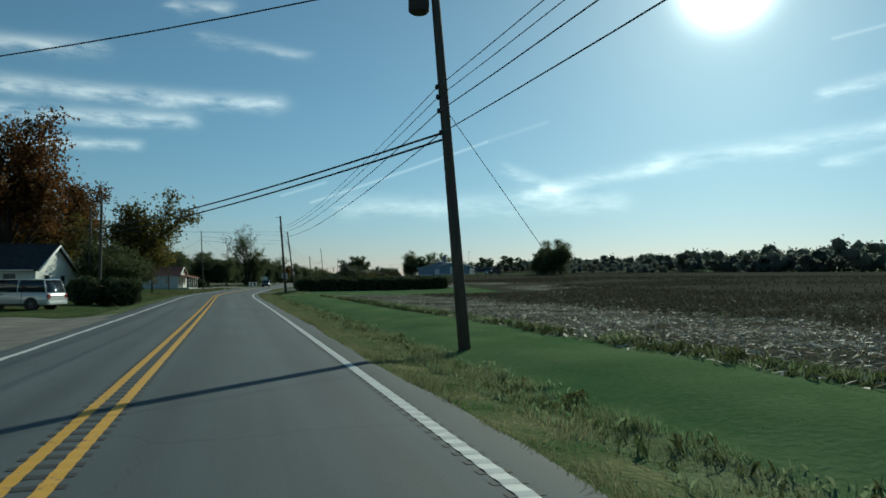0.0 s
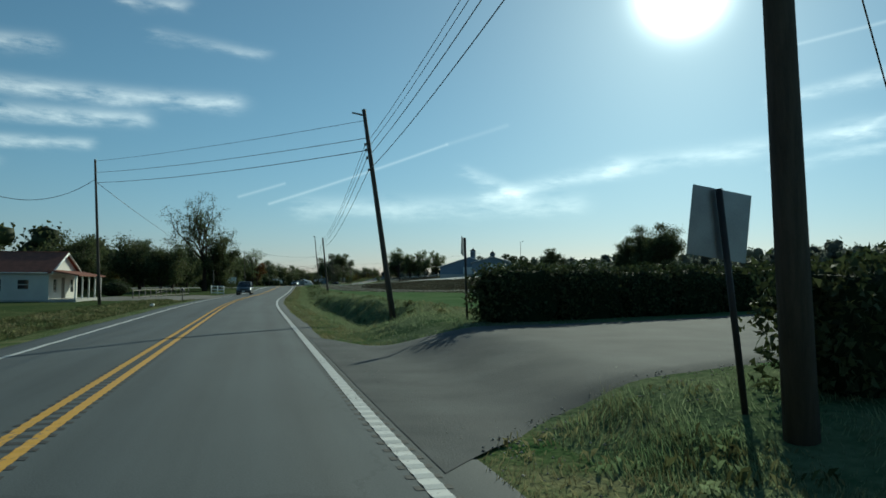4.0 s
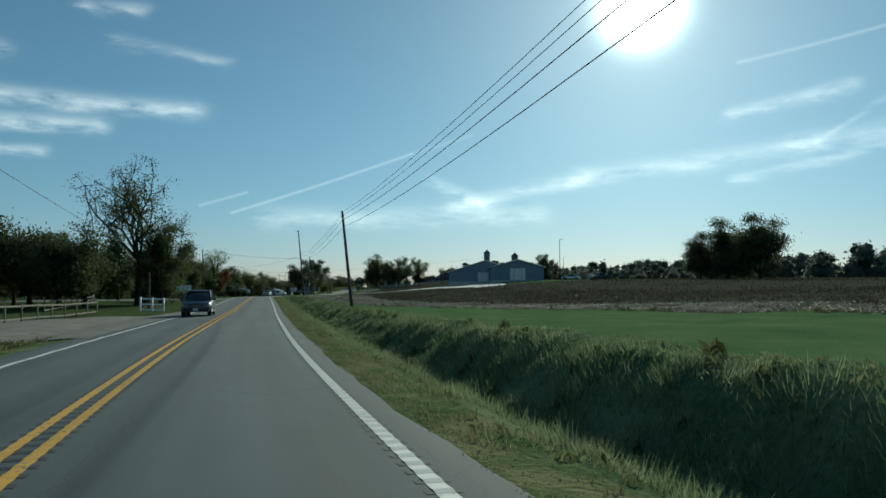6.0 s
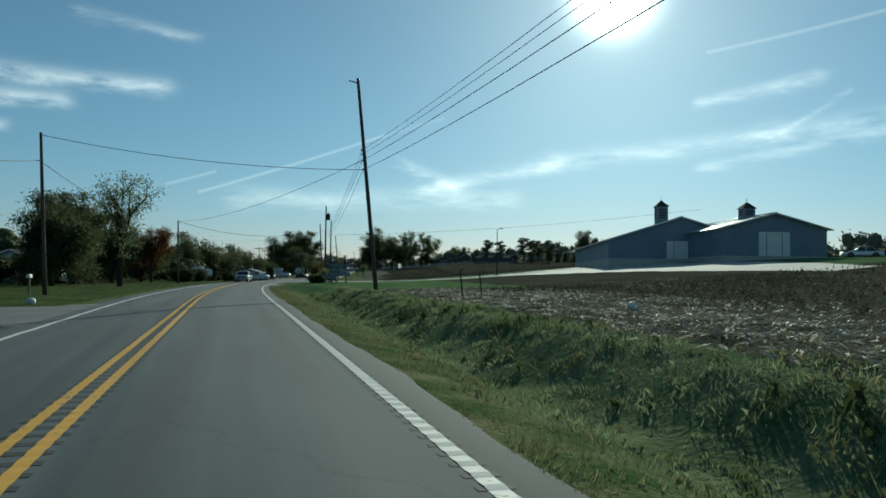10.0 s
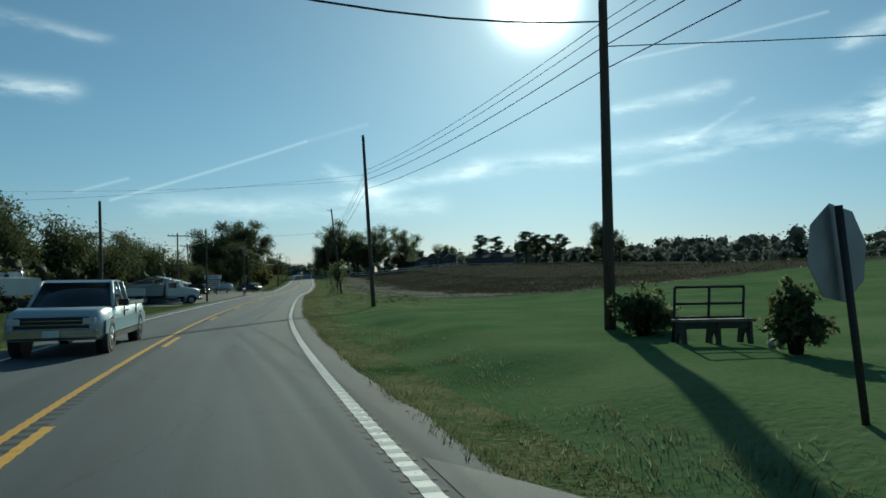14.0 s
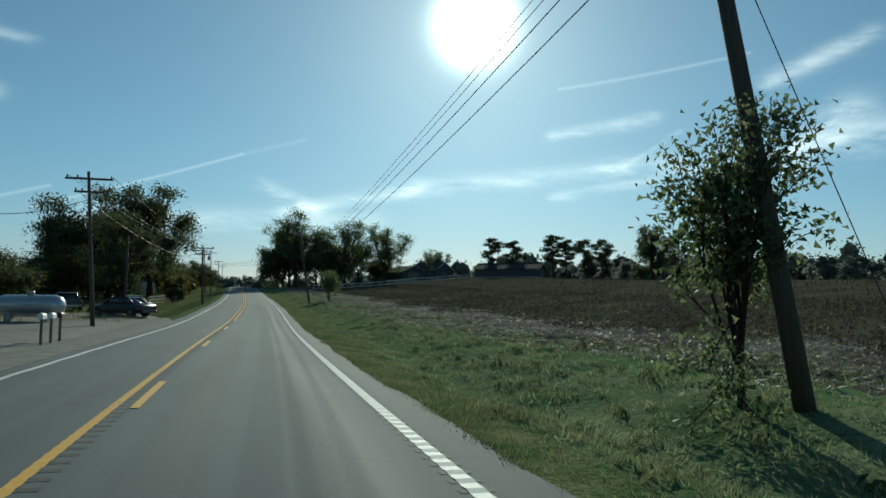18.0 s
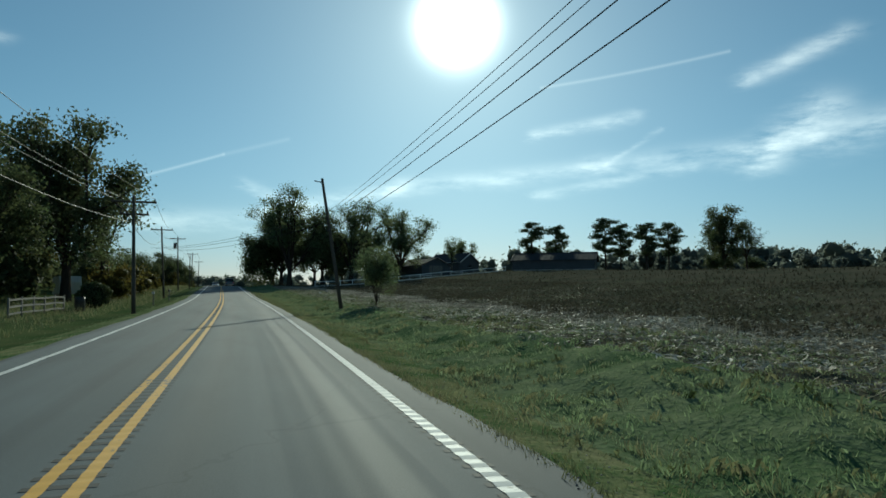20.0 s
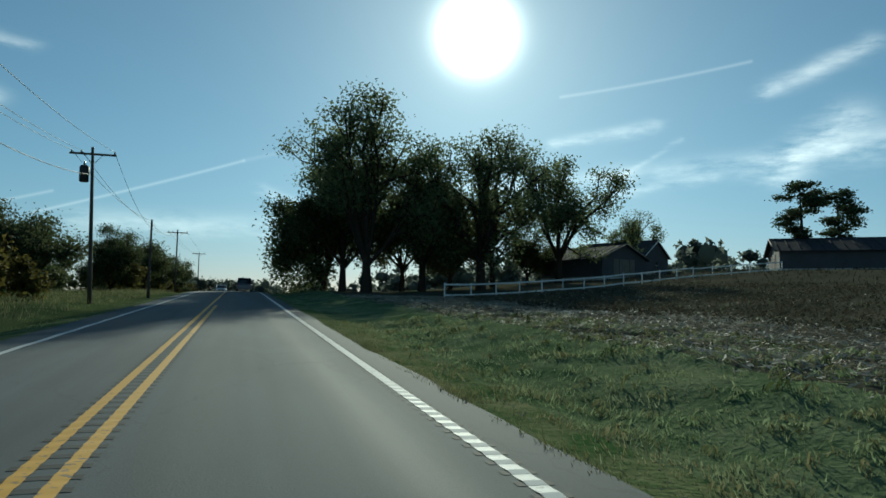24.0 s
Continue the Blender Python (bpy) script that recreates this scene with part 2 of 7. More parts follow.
M["hedge"] = mat("hedge_leaves", (0.055, 0.078, 0.032), (0.08, 0.085, 0.038), 0.75, 0.8, bump=0, random_of="island", trans=0.25)
# the shade deep inside hedges and shrubs, put into a dark colour
M["hedge_core"] = mat("core_shade", (0.026, 0.036, 0.014), (0.014, 0.019, 0.008), 0.9, 6.0, bump=1.0, fine=30)
M["blade"] = mat("grass_blades", (0.135, 0.205, 0.095), (0.235, 0.25, 0.15), 0.75, 0.4, bump=0, random_of="island", trans=0.5)
M["blade_dark"] = mat("dark_weeds", (0.065, 0.10, 0.036), (0.10, 0.095, 0.042), 0.75, 0.5, bump=0, random_of="island", trans=0.35)
M["blade_dry"] = mat("dry_grass", (0.30, 0.27, 0.15), (0.11, 0.135, 0.05), 0.8, 0.5, bump=0, random_of="island", trans=0.35)
M["blade_lawn"] = mat("short_blades", (0.092, 0.155, 0.062), (0.145, 0.178, 0.080), 0.75, 0.2, bump=0, random_of="island", trans=0.5)
M["stubble"] = mat("crop_stubble", (0.20, 0.18, 0.125), (0.075, 0.064, 0.042), 0.92, 0.3, bump=0, random_of="island", trans=0.25)
M["dead_crop"] = mat("withered_crop", (0.110, 0.092, 0.064), (0.066, 0.066, 0.045), 0.95, 0.25, bump=0, random_of="island", trans=0.2)
M["husk"] = mat("crop_litter", (0.54, 0.50, 0.40), (0.14, 0.115, 0.08), 0.7, 0.3, bump=0, random_of="island", trans=0.15)


def paint(name, col, rough=0.3, metal=0.25):
    return mat(name, col, tuple(c * 0.85 for c in col), rough, 1.0, metal=metal, bump=0.0, coat=0.5)


# asphalt: u runs across the road and v along it, in metres; wheel tracks are polished darker, joints are tarred
m, t, b = nodes_of("asphalt")
N, L = t.nodes, t.links
uv = N.new("ShaderNodeUVMap")
sp = N.new("ShaderNodeSeparateXYZ")
L.new(uv.outputs[0], sp.inputs[0])


def tmath(op, a, c=None, d=None, clamp=False):
    n = N.new("ShaderNodeMath")
    n.operation, n.use_clamp = op, clamp
    for i, v in enumerate((a, c, d)):
        if v is None:
            continue
        if isinstance(v, (int, float)):
            n.inputs[i].default_value = v
        else:
            L.new(v, n.inputs[i])
    return n.outputs[0]


def tnoise(scale, stretch, detail=4.0):
    mp, n = N.new("ShaderNodeMapping"), N.new("ShaderNodeTexNoise")
    mp.inputs["Scale"].default_value = stretch
    L.new(uv.outputs[0], mp.inputs[0])
    L.new(mp.outputs[0], n.inputs["Vector"])
    n.inputs["Scale"].default_value, n.inputs["Detail"].default_value = scale, detail
    return n.outputs[0]


grain, blot, drift = tnoise(55.0, (1, 1, 1)), tnoise(0.7, (1, 0.3, 1)), tnoise(1.0, (1.6, 0.035, 1))
wander = tmath("MULTIPLY", tmath("SUBTRACT", tnoise(1.0, (0.0, 0.05, 1)), 0.5), 0.9)
across = tmath("ADD", sp.outputs[0], wander)
tracks = 0.0
for c in (0.75, 2.55, -0.85, -2.5):
    g = tmath("SUBTRACT", across, c)
    tracks = tmath("ADD", tmath("POWER", 2.718, tmath("MULTIPLY", tmath("MULTIPLY", g, g), -9.0)), tracks)
val = tmath("MULTIPLY_ADD", grain, 0.06, 0.068)
val = tmath("ADD", val, tmath("MULTIPLY", tmath("SUBTRACT", blot, 0.5), 0.05))
val = tmath("ADD", val, tmath("MULTIPLY", tmath("SUBTRACT", drift, 0.5), 0.07))
val = tmath("SUBTRACT", val, tmath("MULTIPLY", tracks, 0.022))
crack = N.new("ShaderNodeTexVoronoi")
crack.feature = "DISTANCE_TO_EDGE"
crack.inputs["Scale"].default_value = 0.22
cm = N.new("ShaderNodeMapping")
cm.inputs["Scale"].default_value = (1.0, 0.45, 1)
dis = N.new("ShaderNodeVectorMath")
dis.operation = "ADD"
L.new(uv.outputs[0], dis.inputs[0])
cmb = N.new("ShaderNodeCombineXYZ")
L.new(tmath("MULTIPLY", tnoise(1.6, (1, 1, 1)), 0.9), cmb.inputs[0])
L.new(tmath("MULTIPLY", tnoise(1.3, (1, 1, 1)), 0.9), cmb.inputs[1])
L.new(cmb.outputs[0], dis.inputs[1])
L.new(dis.outputs[0], cm.inputs[0])
L.new(cm.outputs[0], crack.inputs["Vector"])
line = tmath("LESS_THAN", crack.outputs["Distance"], 0.0035)
val = tmath("SUBTRACT", val, tmath("MULTIPLY", line, 0.012))
shoulder = tmath("GREATER_THAN", tmath("ABSOLUTE", sp.outputs[0]), 3.46)
val = tmath("SUBTRACT", val, tmath("MULTIPLY", shoulder, 0.028))
val = tmath("MAXIMUM", val, 0.02)
cc = N.new("ShaderNodeCombineColor")
for i, k in enumerate((0.83, 1.0, 1.08)):
    L.new(tmath("MULTIPLY", val, k), cc.inputs[i])
L.new(cc.outputs[0], b.inputs["Base Color"])
L.new(tmath("SUBTRACT", 0.88, tmath("MULTIPLY", tracks, 0.08)), b.inputs["Roughness"])
bp = N.new("ShaderNodeBump")
bp.inputs["Strength"].default_value, bp.inputs["Distance"].default_value = 0.25, 0.01
L.new(grain, bp.inputs["Height"])
L.new(bp.outputs[0], b.inputs["Normal"])
b.inputs["Specular IOR Level"].default_value = 0.3
M["asphalt"] = m


def road_paint(name, col):
    """Worn road paint: chips show the asphalt through."""
    m, t, b = nodes_of(name)
    N, L = t.nodes, t.links
    co, n1, n2, r, x = (N.new("ShaderNode" + k) for k in ("TexCoord", "TexNoise", "TexNoise", "MapRange", "Mix"))
    n1.inputs["Scale"].default_value, n2.inputs["Scale"].default_value = 14.0, 0.7
    n1.inputs["Detail"].default_value = 8.0
    for n in (n1, n2):
        L.new(co.outputs["Object"], n.inputs["Vector"])
    a = N.new("ShaderNodeMath")
    a.operation = "MULTIPLY_ADD"
    L.new(n2.outputs[0], a.inputs[0])
    a.inputs[1].default_value = 0.5
    L.new(n1.outputs[0], a.inputs[2])
    r.inputs[1].default_value, r.inputs[2].default_value = 0.86, 1.0
    L.new(a.outputs[0], r.inputs[0])
    x.data_type = "RGBA"
    x.inputs[6].default_value, x.inputs[7].default_value = (*col, 1), (0.12, 0.12, 0.115, 1)
    L.new(r.outputs[0], x.inputs[0])
    L.new(x.outputs[2], b.inputs["Base Color"])
    b.inputs["Roughness"].default_value = 0.7
    return m


M["white_line"] = road_paint("white_road_paint", (0.60, 0.60, 0.575))
M["yellow_line"] = road_paint("yellow_road_paint", (0.62, 0.33, 0.035))

# ======== plan: s runs along the yellow line from the first camera, d to its right ========
KNOT_S = (0, 60, 90, 120, 150, 180, 245, 280, 310, 340, 370, 420, 500)
KNOT_H = (1.33, 1.95, -3.68, -3.85, -7.06, -7.6, -7.18, -10.17, -14.24, -18.81, -19.43, -21.74, -19.48)
S0, S1, DS = -420.0, 2600.0, 1.0
_s = np.arange(S0, S1 + DS, DS)
_h = np.radians(np.interp(_s, KNOT_S, KNOT_H))
_hm = (_h[1:] + _h[:-1]) / 2
_x, _y = np.r_[0, np.cumsum(-np.sin(_hm) * DS)], np.r_[0, np.cumsum(np.cos(_hm) * DS)]
_k0 = int(round(-S0 / DS))
_x, _y = _x - _x[_k0] + 0.18, _y - _y[_k0]
_slope = np.tan(np.radians(np.interp(_s, (175, 190, 240, 260, 415, 435, 495, 515, 570, 605), (0, 0.6, 0.6, 0, 0, 1.3, 1.4, 2.2, 2.2, 0.2))))
_e = np.r_[0, np.cumsum((_slope[1:] + _slope[:-1]) / 2 * DS)]
_e = _e - _e[_k0]
MEAN = radians(-10.0)


def smooth(a, b, x):
    u = np.clip((np.asarray(x, float) - a) / (b - a), 0, 1)
    return u * u * (3 - 2 * u)


_lat = np.random.default_rng(77).uniform(-1, 1, (256, 256))


def vnoise(x, y):
    """Smooth value noise over the plan, -1 to 1, one cell a metre."""
    x, y = np.asarray(x, float), np.asarray(y, float)
    i, j = np.floor(x).astype(int), np.floor(y).astype(int)
    u, v = x - i, y - j
    u, v = u * u * (3 - 2 * u), v * v * (3 - 2 * v)
    a, b = _lat[i % 256, j % 256], _lat[(i + 1) % 256, j % 256]
    c, d = _lat[i % 256, (j + 1) % 256], _lat[(i + 1) % 256, (j + 1) % 256]
    return (a + (b - a) * u) * (1 - v) + (c + (d - c) * u) * v


def road_z(s):
    return np.interp(s, _s, _e)


def heading(s):
    return np.interp(s, _s, _h)


def road_xy(s, d):
    """World x, y: along the road's bends near it, straight out beyond 60 m."""
    s, d = np.asarray(s, float), np.asarray(d, float)
    h, n = np.interp(s, _s, _h), np.clip(d, -60, 60)
    far = d - n
    return np.interp(s, _s, _x) + n * np.cos(h) + far * math.cos(MEAN), np.interp(s, _s, _y) + n * np.sin(h) + far * math.sin(MEAN)


def ground_z(s, d):
    """Height of the ground: verge, ditch, and land that rises gently to the right."""
    s, d = np.asarray(s, float), np.asarray(d, float)
    z = road_z(s)
    depth = np.interp(s, (-50, 60, 82, 86, 100, 108, 140, 160, 225, 262, 285, 360, 395, 600), (0.22, 0.22, 0.15, 0, 0, 0.7, 0.75, 0.5, 0.5, 0.35, 0.06, 0.08, 0.16, 0.12))
    mid = np.interp(s, (0, 80, 110, 150, 200, 600), (5.9, 5.9, 7.0, 6.6, 6.3, 6.0))
    ditch = -depth * np.exp(-((d - mid) / 1.15) ** 2)
    lo = np.interp(s, (80, 86, 102, 108, 262, 280, 320, 340), (6.6, 4.8, 4.8, 7.0, 6.8, 4.4, 4.4, 6.6))
    wide = np.interp(s, (100, 108, 255, 266), (2.8, 1.75, 1.75, 2.8))
    lip = lo + 0.35 * vnoise(s * 0.4, 3.7) + 0.15 * vnoise(s * 1.3, 9.2)
    bank = np.interp(s, (-50, 78, 86, 97, 110, 140, 160, 200, 262, 280, 320, 345, 600), (0.1, 0.1, 0.3, 0.5, 0.70, 0.62, 0.42, 0.36, 0.3, 0.45, 0.45, 0.15, 0.35)) * smooth(lip, lip + wide, d)
    rise = np.interp(s, (0, 120, 220, 300, 400, 480, 560, 800), (1.0, 1.6, 2.8, 3.8, 3.9, 3.9, 4.1, 4.0))
    right = ditch + bank + rise * smooth(14, 75, d) + 0.008 * np.clip(d - 75, 0, 400)
    ldepth = np.interp(s, (-50, 200, 228, 240, 244, 300, 600), (0.1, 0.15, 0.4, 0.4, 0.1, 0.15, 0.3))
    yard = 0.55 * (smooth(354, 368, s) - smooth(396, 405, s)) * smooth(4.4, 8.0, -d)
    left = -yard - ldepth * np.exp(-((d + 6.0) / 1.2) ** 2) - 0.10 * smooth(4, 12, -d)
    edge = -0.07 * smooth(3.4, 4.6, np.abs(d))
    near_side = np.where(d > 0, smooth(80, 86, s) - smooth(101, 106, s), 0)
    side = np.where(d > 0, near_side + (smooth(288, 292, s) - smooth(309, 314, s)) * (1 - smooth(9, 14, d)), smooth(231, 235, s) - smooth(248, 252, s))
    right, left = right - side * ditch, left * (1 - side)
    lumps = 0.05 * smooth(5, 8, np.abs(d)) * vnoise(s * 0.45, d * 0.55)
    # tussocks in the uncut strips: mounds half a metre to two metres across
    wild = smooth(4.6, 5.6, d) * (1 - smooth(13, 16, d)) * np.interp(s, (-20, 70, 80, 262, 270, 348, 356, 700), (0.35, 0.35, 1, 1, 0, 0, 1, 1))
    wild = wild * (1 - np.interp(s, (-20, 70, 90, 104, 112, 200, 225), (1, 1, 1, 1, 0.9, 0.7, 0)) * smooth(9.0, 10.0, d))
    lumps = lumps + wild * (0.07 * vnoise(s * 0.8 + 0.6 * vnoise(s, d), d * 1.0) + 0.055 * vnoise(s * 1.9 + 31, d * 2.1) + 0.03 * vnoise(s * 3.7 + 7, d * 3.9))
    lumps = lumps * (1 - 0.9 * side)
    return z + edge - 0.02 * np.clip(np.abs(d), 0, 3.5) + np.where(d > 0, right, left) + lumps


def spot(s, d, up=0.0):
    x, y = road_xy(s, d)
    return Vector((float(x), float(y), float(ground_z(s, d)) + up))


def place(s, d, turn=0.0, up=0.0):
    """A pose on the ground: local +y runs along the road there, turned by so many degrees to the left."""
    p = spot(s, d, up)
    return Matrix.Translation(p) @ Matrix.Rotation(float(heading(s)) + radians(turn), 4, "Z")


# ======== mesh helpers ========
def mesh_of(name, verts, faces, material=None, smooth_faces=False):
    me = bpy.data.meshes.new(name)
    verts, faces = np.asarray(verts, np.float32), np.asarray(faces, np.int32)
    n, k = faces.shape
    me.vertices.add(len(verts))
    me.vertices.foreach_set("co", verts.ravel())
    me.loops.add(n * k)
    me.loops.foreach_set("vertex_index", faces.ravel())
    me.polygons.add(n)
    me.polygons.foreach_set("loop_start", np.arange(0, n * k, k, dtype=np.int32))
    me.polygons.foreach_set("loop_total", np.full(n, k, np.int32))
    if smooth_faces:
        me.polygons.foreach_set("use_smooth", np.ones(n, bool))
    me.update(calc_edges=True)
    if material:
        me.materials.append(material)
    return me


def part(name, bm, material, parent=None, label="", m=None, shade=False):
    """Links a bmesh, or a mesh, as one object; under a thing or a part if one is given."""
    if isinstance(bm, bmesh.types.BMesh):
        me = bpy.data.meshes.new(name)
        if shade:
            for f in bm.faces:
                f.smooth = True
        bm.to_mesh(me)
        bm.free()
        me.materials.append(material)
    else:
        me = bm
        if material and not me.materials:
            me.materials.append(material)
    ob = new(name, me)
    if parent:
        ob.parent = parent
    if m is not None:
        ob.matrix_basis = m
    if label:
        ob["label"] = label
    return ob


def thing(name, label, category, m, group="", kind=""):
    e = new(name)
    e.empty_display_size = 0.3
    e.matrix_basis = m
    return tagged(e, label, category, group, kind)


def box(bm, x0, x1, y0, y1, z0, z1, bevel=0.0):
    r = bmesh.ops.create_cube(bm, size=1.0)
    bmesh.ops.transform(bm, verts=r["verts"], matrix=Matrix.LocRotScale(((x0 + x1) / 2, (y0 + y1) / 2, (z0 + z1) / 2), None, (abs(x1 - x0), abs(y1 - y0), abs(z1 - z0))))
    if bevel:
        es = list({e for v in r["verts"] for e in v.link_edges})
        bmesh.ops.bevel(bm, geom=es, offset=bevel, segments=1, affect="EDGES")
    return bm


def boxed(*a, **k):
    return box(bmesh.new(), *a, **k)


def tube(bm, pts, radii, sides=8, caps=True):
    """A tapered tube through points."""
    rings, pts = [], [Vector(p) for p in pts]
    if isinstance(radii, (int, float)):
        radii = [radii] * len(pts)
    for i, (p, r) in enumerate(zip(pts, radii)):
        d = (pts[min(i + 1, len(pts) - 1)] - pts[max(i - 1, 0)]).normalized()
        u = d.cross(Vector((0, 0, 1)))
        u = u.normalized() if u.length > 0.05 else d.cross(Vector((1, 0, 0))).normalized()
        v = d.cross(u)
        rings.append([bm.verts.new(p + r * (math.cos(a) * u + math.sin(a) * v)) for a in (2 * math.pi * k / sides for k in range(sides))])
    for a, b in zip(rings, rings[1:]):
        for k in range(sides):
            bm.faces.new((a[k], a[(k + 1) % sides], b[(k + 1) % sides], b[k])).smooth = True
    if caps:
        bm.faces.new(rings[0][::-1])
        bm.faces.new(rings[-1])
    return bm


def tubed(*a, **k):
    return tube(bmesh.new(), *a, **k)


def prism(bm, outline, x0, x1, bevel=0.0):
    """An outline in y, z drawn out along x."""
    a = [bm.verts.new((x0, y, z)) for y, z in outline]
    b = [bm.verts.new((x1, y, z)) for y, z in outline]
    n = len(outline)
    fs = [bm.faces.new(a[::-1]), bm.faces.new(b)]
    for i in range(n):
        fs.append(bm.faces.new((a[i], a[(i + 1) % n], b[(i + 1) % n], b[i])))
    bmesh.ops.recalc_face_normals(bm, faces=fs)
    if bevel:
        bmesh.ops.bevel(bm, geom=list({e for f in fs for e in f.edges}), offset=bevel, segments=2, affect="EDGES")
    return bm


# ======== ground: one sheet to the horizon ========
gs = np.unique(np.r_[np.arange(S0, -40, 40), np.arange(-40, 0, 2.0), np.arange(0, 545, 0.5), np.arange(545, 620, 2.0), np.arange(620, 900, 10), np.arange(900, S1 + 1, 100)])
gd = np.unique(np.r_[-2800, -1500, -800, -400, -200, -120, np.arange(-80, -20, 8), np.arange(-20, -9, 1.5), np.arange(-9, -3.2, 0.6), -3.2, 0, 3.2,
                     np.arange(3.8, 14.0, 0.3), np.arange(14, 20, 0.8), np.arange(20, 80, 3.0), np.arange(80, 200, 15), 260, 400, 800, 1500, 2800])
GS, GD = np.meshgrid(gs, gd, indexing="ij")
GX, GY = road_xy(GS, GD)
GZ = ground_z(GS, GD) - 0.10 * (np.abs(GD) < 3.6)
ng = len(gd)
I, J = np.meshgrid(np.arange(len(gs) - 1), np.arange(ng - 1), indexing="ij")
a = (I * ng + J).ravel()
gme = mesh_of("ground", np.stack([GX, GY, GZ], -1).reshape(-1, 3), np.stack([a, a + 1, a + ng + 1, a + ng], -1)[:, ::-1][:, [3, 2, 1, 0]], smooth_faces=True)
GROUND = ["verge", "rough", "mown", "soil", "lawn", "gravel"]
for k in GROUND:
    gme.materials.append(M[k])
cs, cd = ((GS[:-1, :-1] + GS[1:, 1:]) / 2).ravel(), ((GD[:-1, :-1] + GD[1:, 1:]) / 2).ravel()


# the side road: its two edges in the plan, out from the highway
SIDE_D = (3.55, 4.8, 7.0, 9.0, 12.0, 20.0, 33.0)
SIDE_S = (85.8, 87.2, 88.3, 89.0, 90.0, 93.0, 97.4)
SIDE_N = (100.4, 97.8, 96.8, 97.0, 97.6, 100.5, 105.3)


def field_edge(s):
    """How far right of the yellow line the crop field begins."""
    return np.interp(s, (-60, 0, 66, 70, 75, 106, 130, 160, 186, 215, 262, 266, 268, 354, 360, 372, 400, 450, 560, 640, 700), (9, 10, 10.5, 14, 33, 33, 28, 23, 12, 9, 10.5, 16, 90, 90, 15.5, 11.0, 10.4, 9.2, 9.4, 14, 60))


fe = field_edge(cs)
zone = np.where(cd < -3.3, 4, np.where(cd < 5.0, 0, np.where(cd < np.where(cs < 84, 6.2, 9.4), 1, 2)))
zone = np.where((cd > fe) & (cd < 250), 3, zone)
zone = np.where((cs > 264) & (cs < 346) & (cd > 5.0) & (cd < 90), np.where((cs < 300) & (cd > 22) & (cd < 50), 3, 2), zone)
zone = np.where((cd < -3.3) & (cd > -5.0), 0, zone)
zone = np.where(((cs > 8) & (cs < 34) & (cd < -3.3) & (cd > -14)) | ((cs > 380) & (cs < 424) & (cd < -9.5) & (cd > -22)), 5, zone)
gme.polygons.foreach_set("material_index", zone.astype(np.int32))
tagged(new("ground", gme), "grass verges, mown strips and brown stubble fields", "ground", kind="structure")


# ======== road ========
def ribbon(name, s_list, d_list, material, lift=0.0, z_of=None):
    """A strip of the plan, with u across and v along in metres."""
    s, d = np.asarray(s_list, float), np.asarray(d_list, float)
    A, B = np.meshgrid(s, d, indexing="ij")
    x, y = road_xy(A, B)
    z = (road_z(A) - 0.02 * np.abs(B) if z_of is None else z_of(A, B)) + lift
    n = len(d)
    I, J = np.meshgrid(np.arange(len(s) - 1), np.arange(n - 1), indexing="ij")
    a = (I * n + J).ravel()
    me = mesh_of(name, np.stack([x, y, z], -1).reshape(-1, 3), np.stack([a, a + 1, a + n + 1, a + n], -1), material)
    uvs = me.uv_layers.new(name="plan")
    idx = np.empty(len(me.loops), np.int32)
    me.loops.foreach_get("vertex_index", idx)
    uvs.data.foreach_set("uv", np.stack([B.ravel()[idx], A.ravel()[idx]], -1).astype(np.float32).ravel())
    return me


rs = np.unique(np.r_[np.arange(-200, -20, 10), np.arange(-20, 560, 1.0), np.arange(560, 1200, 10)])
rd = np.array([-3.75, -3.65, -3.0, -1.7, 0, 1.7, 3.35, 4.0, 4.2])
A_, B_ = np.meshgrid(rs, rd, indexing="ij")
# the paved edge wavers and crumbles a little
wob = 0.05 * np.sin(A_ * 0.31) + 0.03 * np.sin(A_ * 0.83 + 1) + 0.025 * np.sin(A_ * 2.1 + 2)
B_ = B_ + np.where(B_ > 3.9, wob + 0.1 * smooth(250, 330, A_) - 0.15, np.where(B_ < -3.6, -wob, 0))
xr, yr = road_xy(A_, B_)
zr = road_z(A_) - 0.02 * np.abs(B_)
zr[:, 0] -= 0.06
zr[:, -1] -= 0.06
n = len(rd)
I, J = np.meshgrid(np.arange(len(rs) - 1), np.arange(n - 1), indexing="ij")
a = (I * n + J).ravel()
rme = mesh_of("road", np.stack([xr, yr, zr], -1).reshape(-1, 3), np.stack([a, a + 1, a + n + 1, a + n], -1), M["asphalt"])
uvl = rme.uv_layers.new(name="plan")
idx = np.empty(len(rme.loops), np.int32)
rme.loops.foreach_get("vertex_index", idx)
uvl.data.foreach_set("uv", np.stack([B_.ravel()[idx], A_.ravel()[idx]], -1).astype(np.float32).ravel())
road = tagged(new("road", rme), "worn grey two-lane asphalt road with darker wheel tracks", "road", kind="structure")


def rumbled(A, B):
    """Milled rumble strip: a ridge and a groove every 0.3 m."""
    return road_z(A) - 0.02 * np.abs(B) + np.where((np.round(A * 10).astype(int) % 3) == 0, 0.012, 0.004)


fine_s = np.round(np.arange(-6, 540, 0.1), 1)


def line_mark(name, s_list, d0, d1, material, label):
    me = ribbon(name, s_list, (d0, d1), material, z_of=rumbled)
    return tagged(new(name, me), label, "road marking", kind="structure")


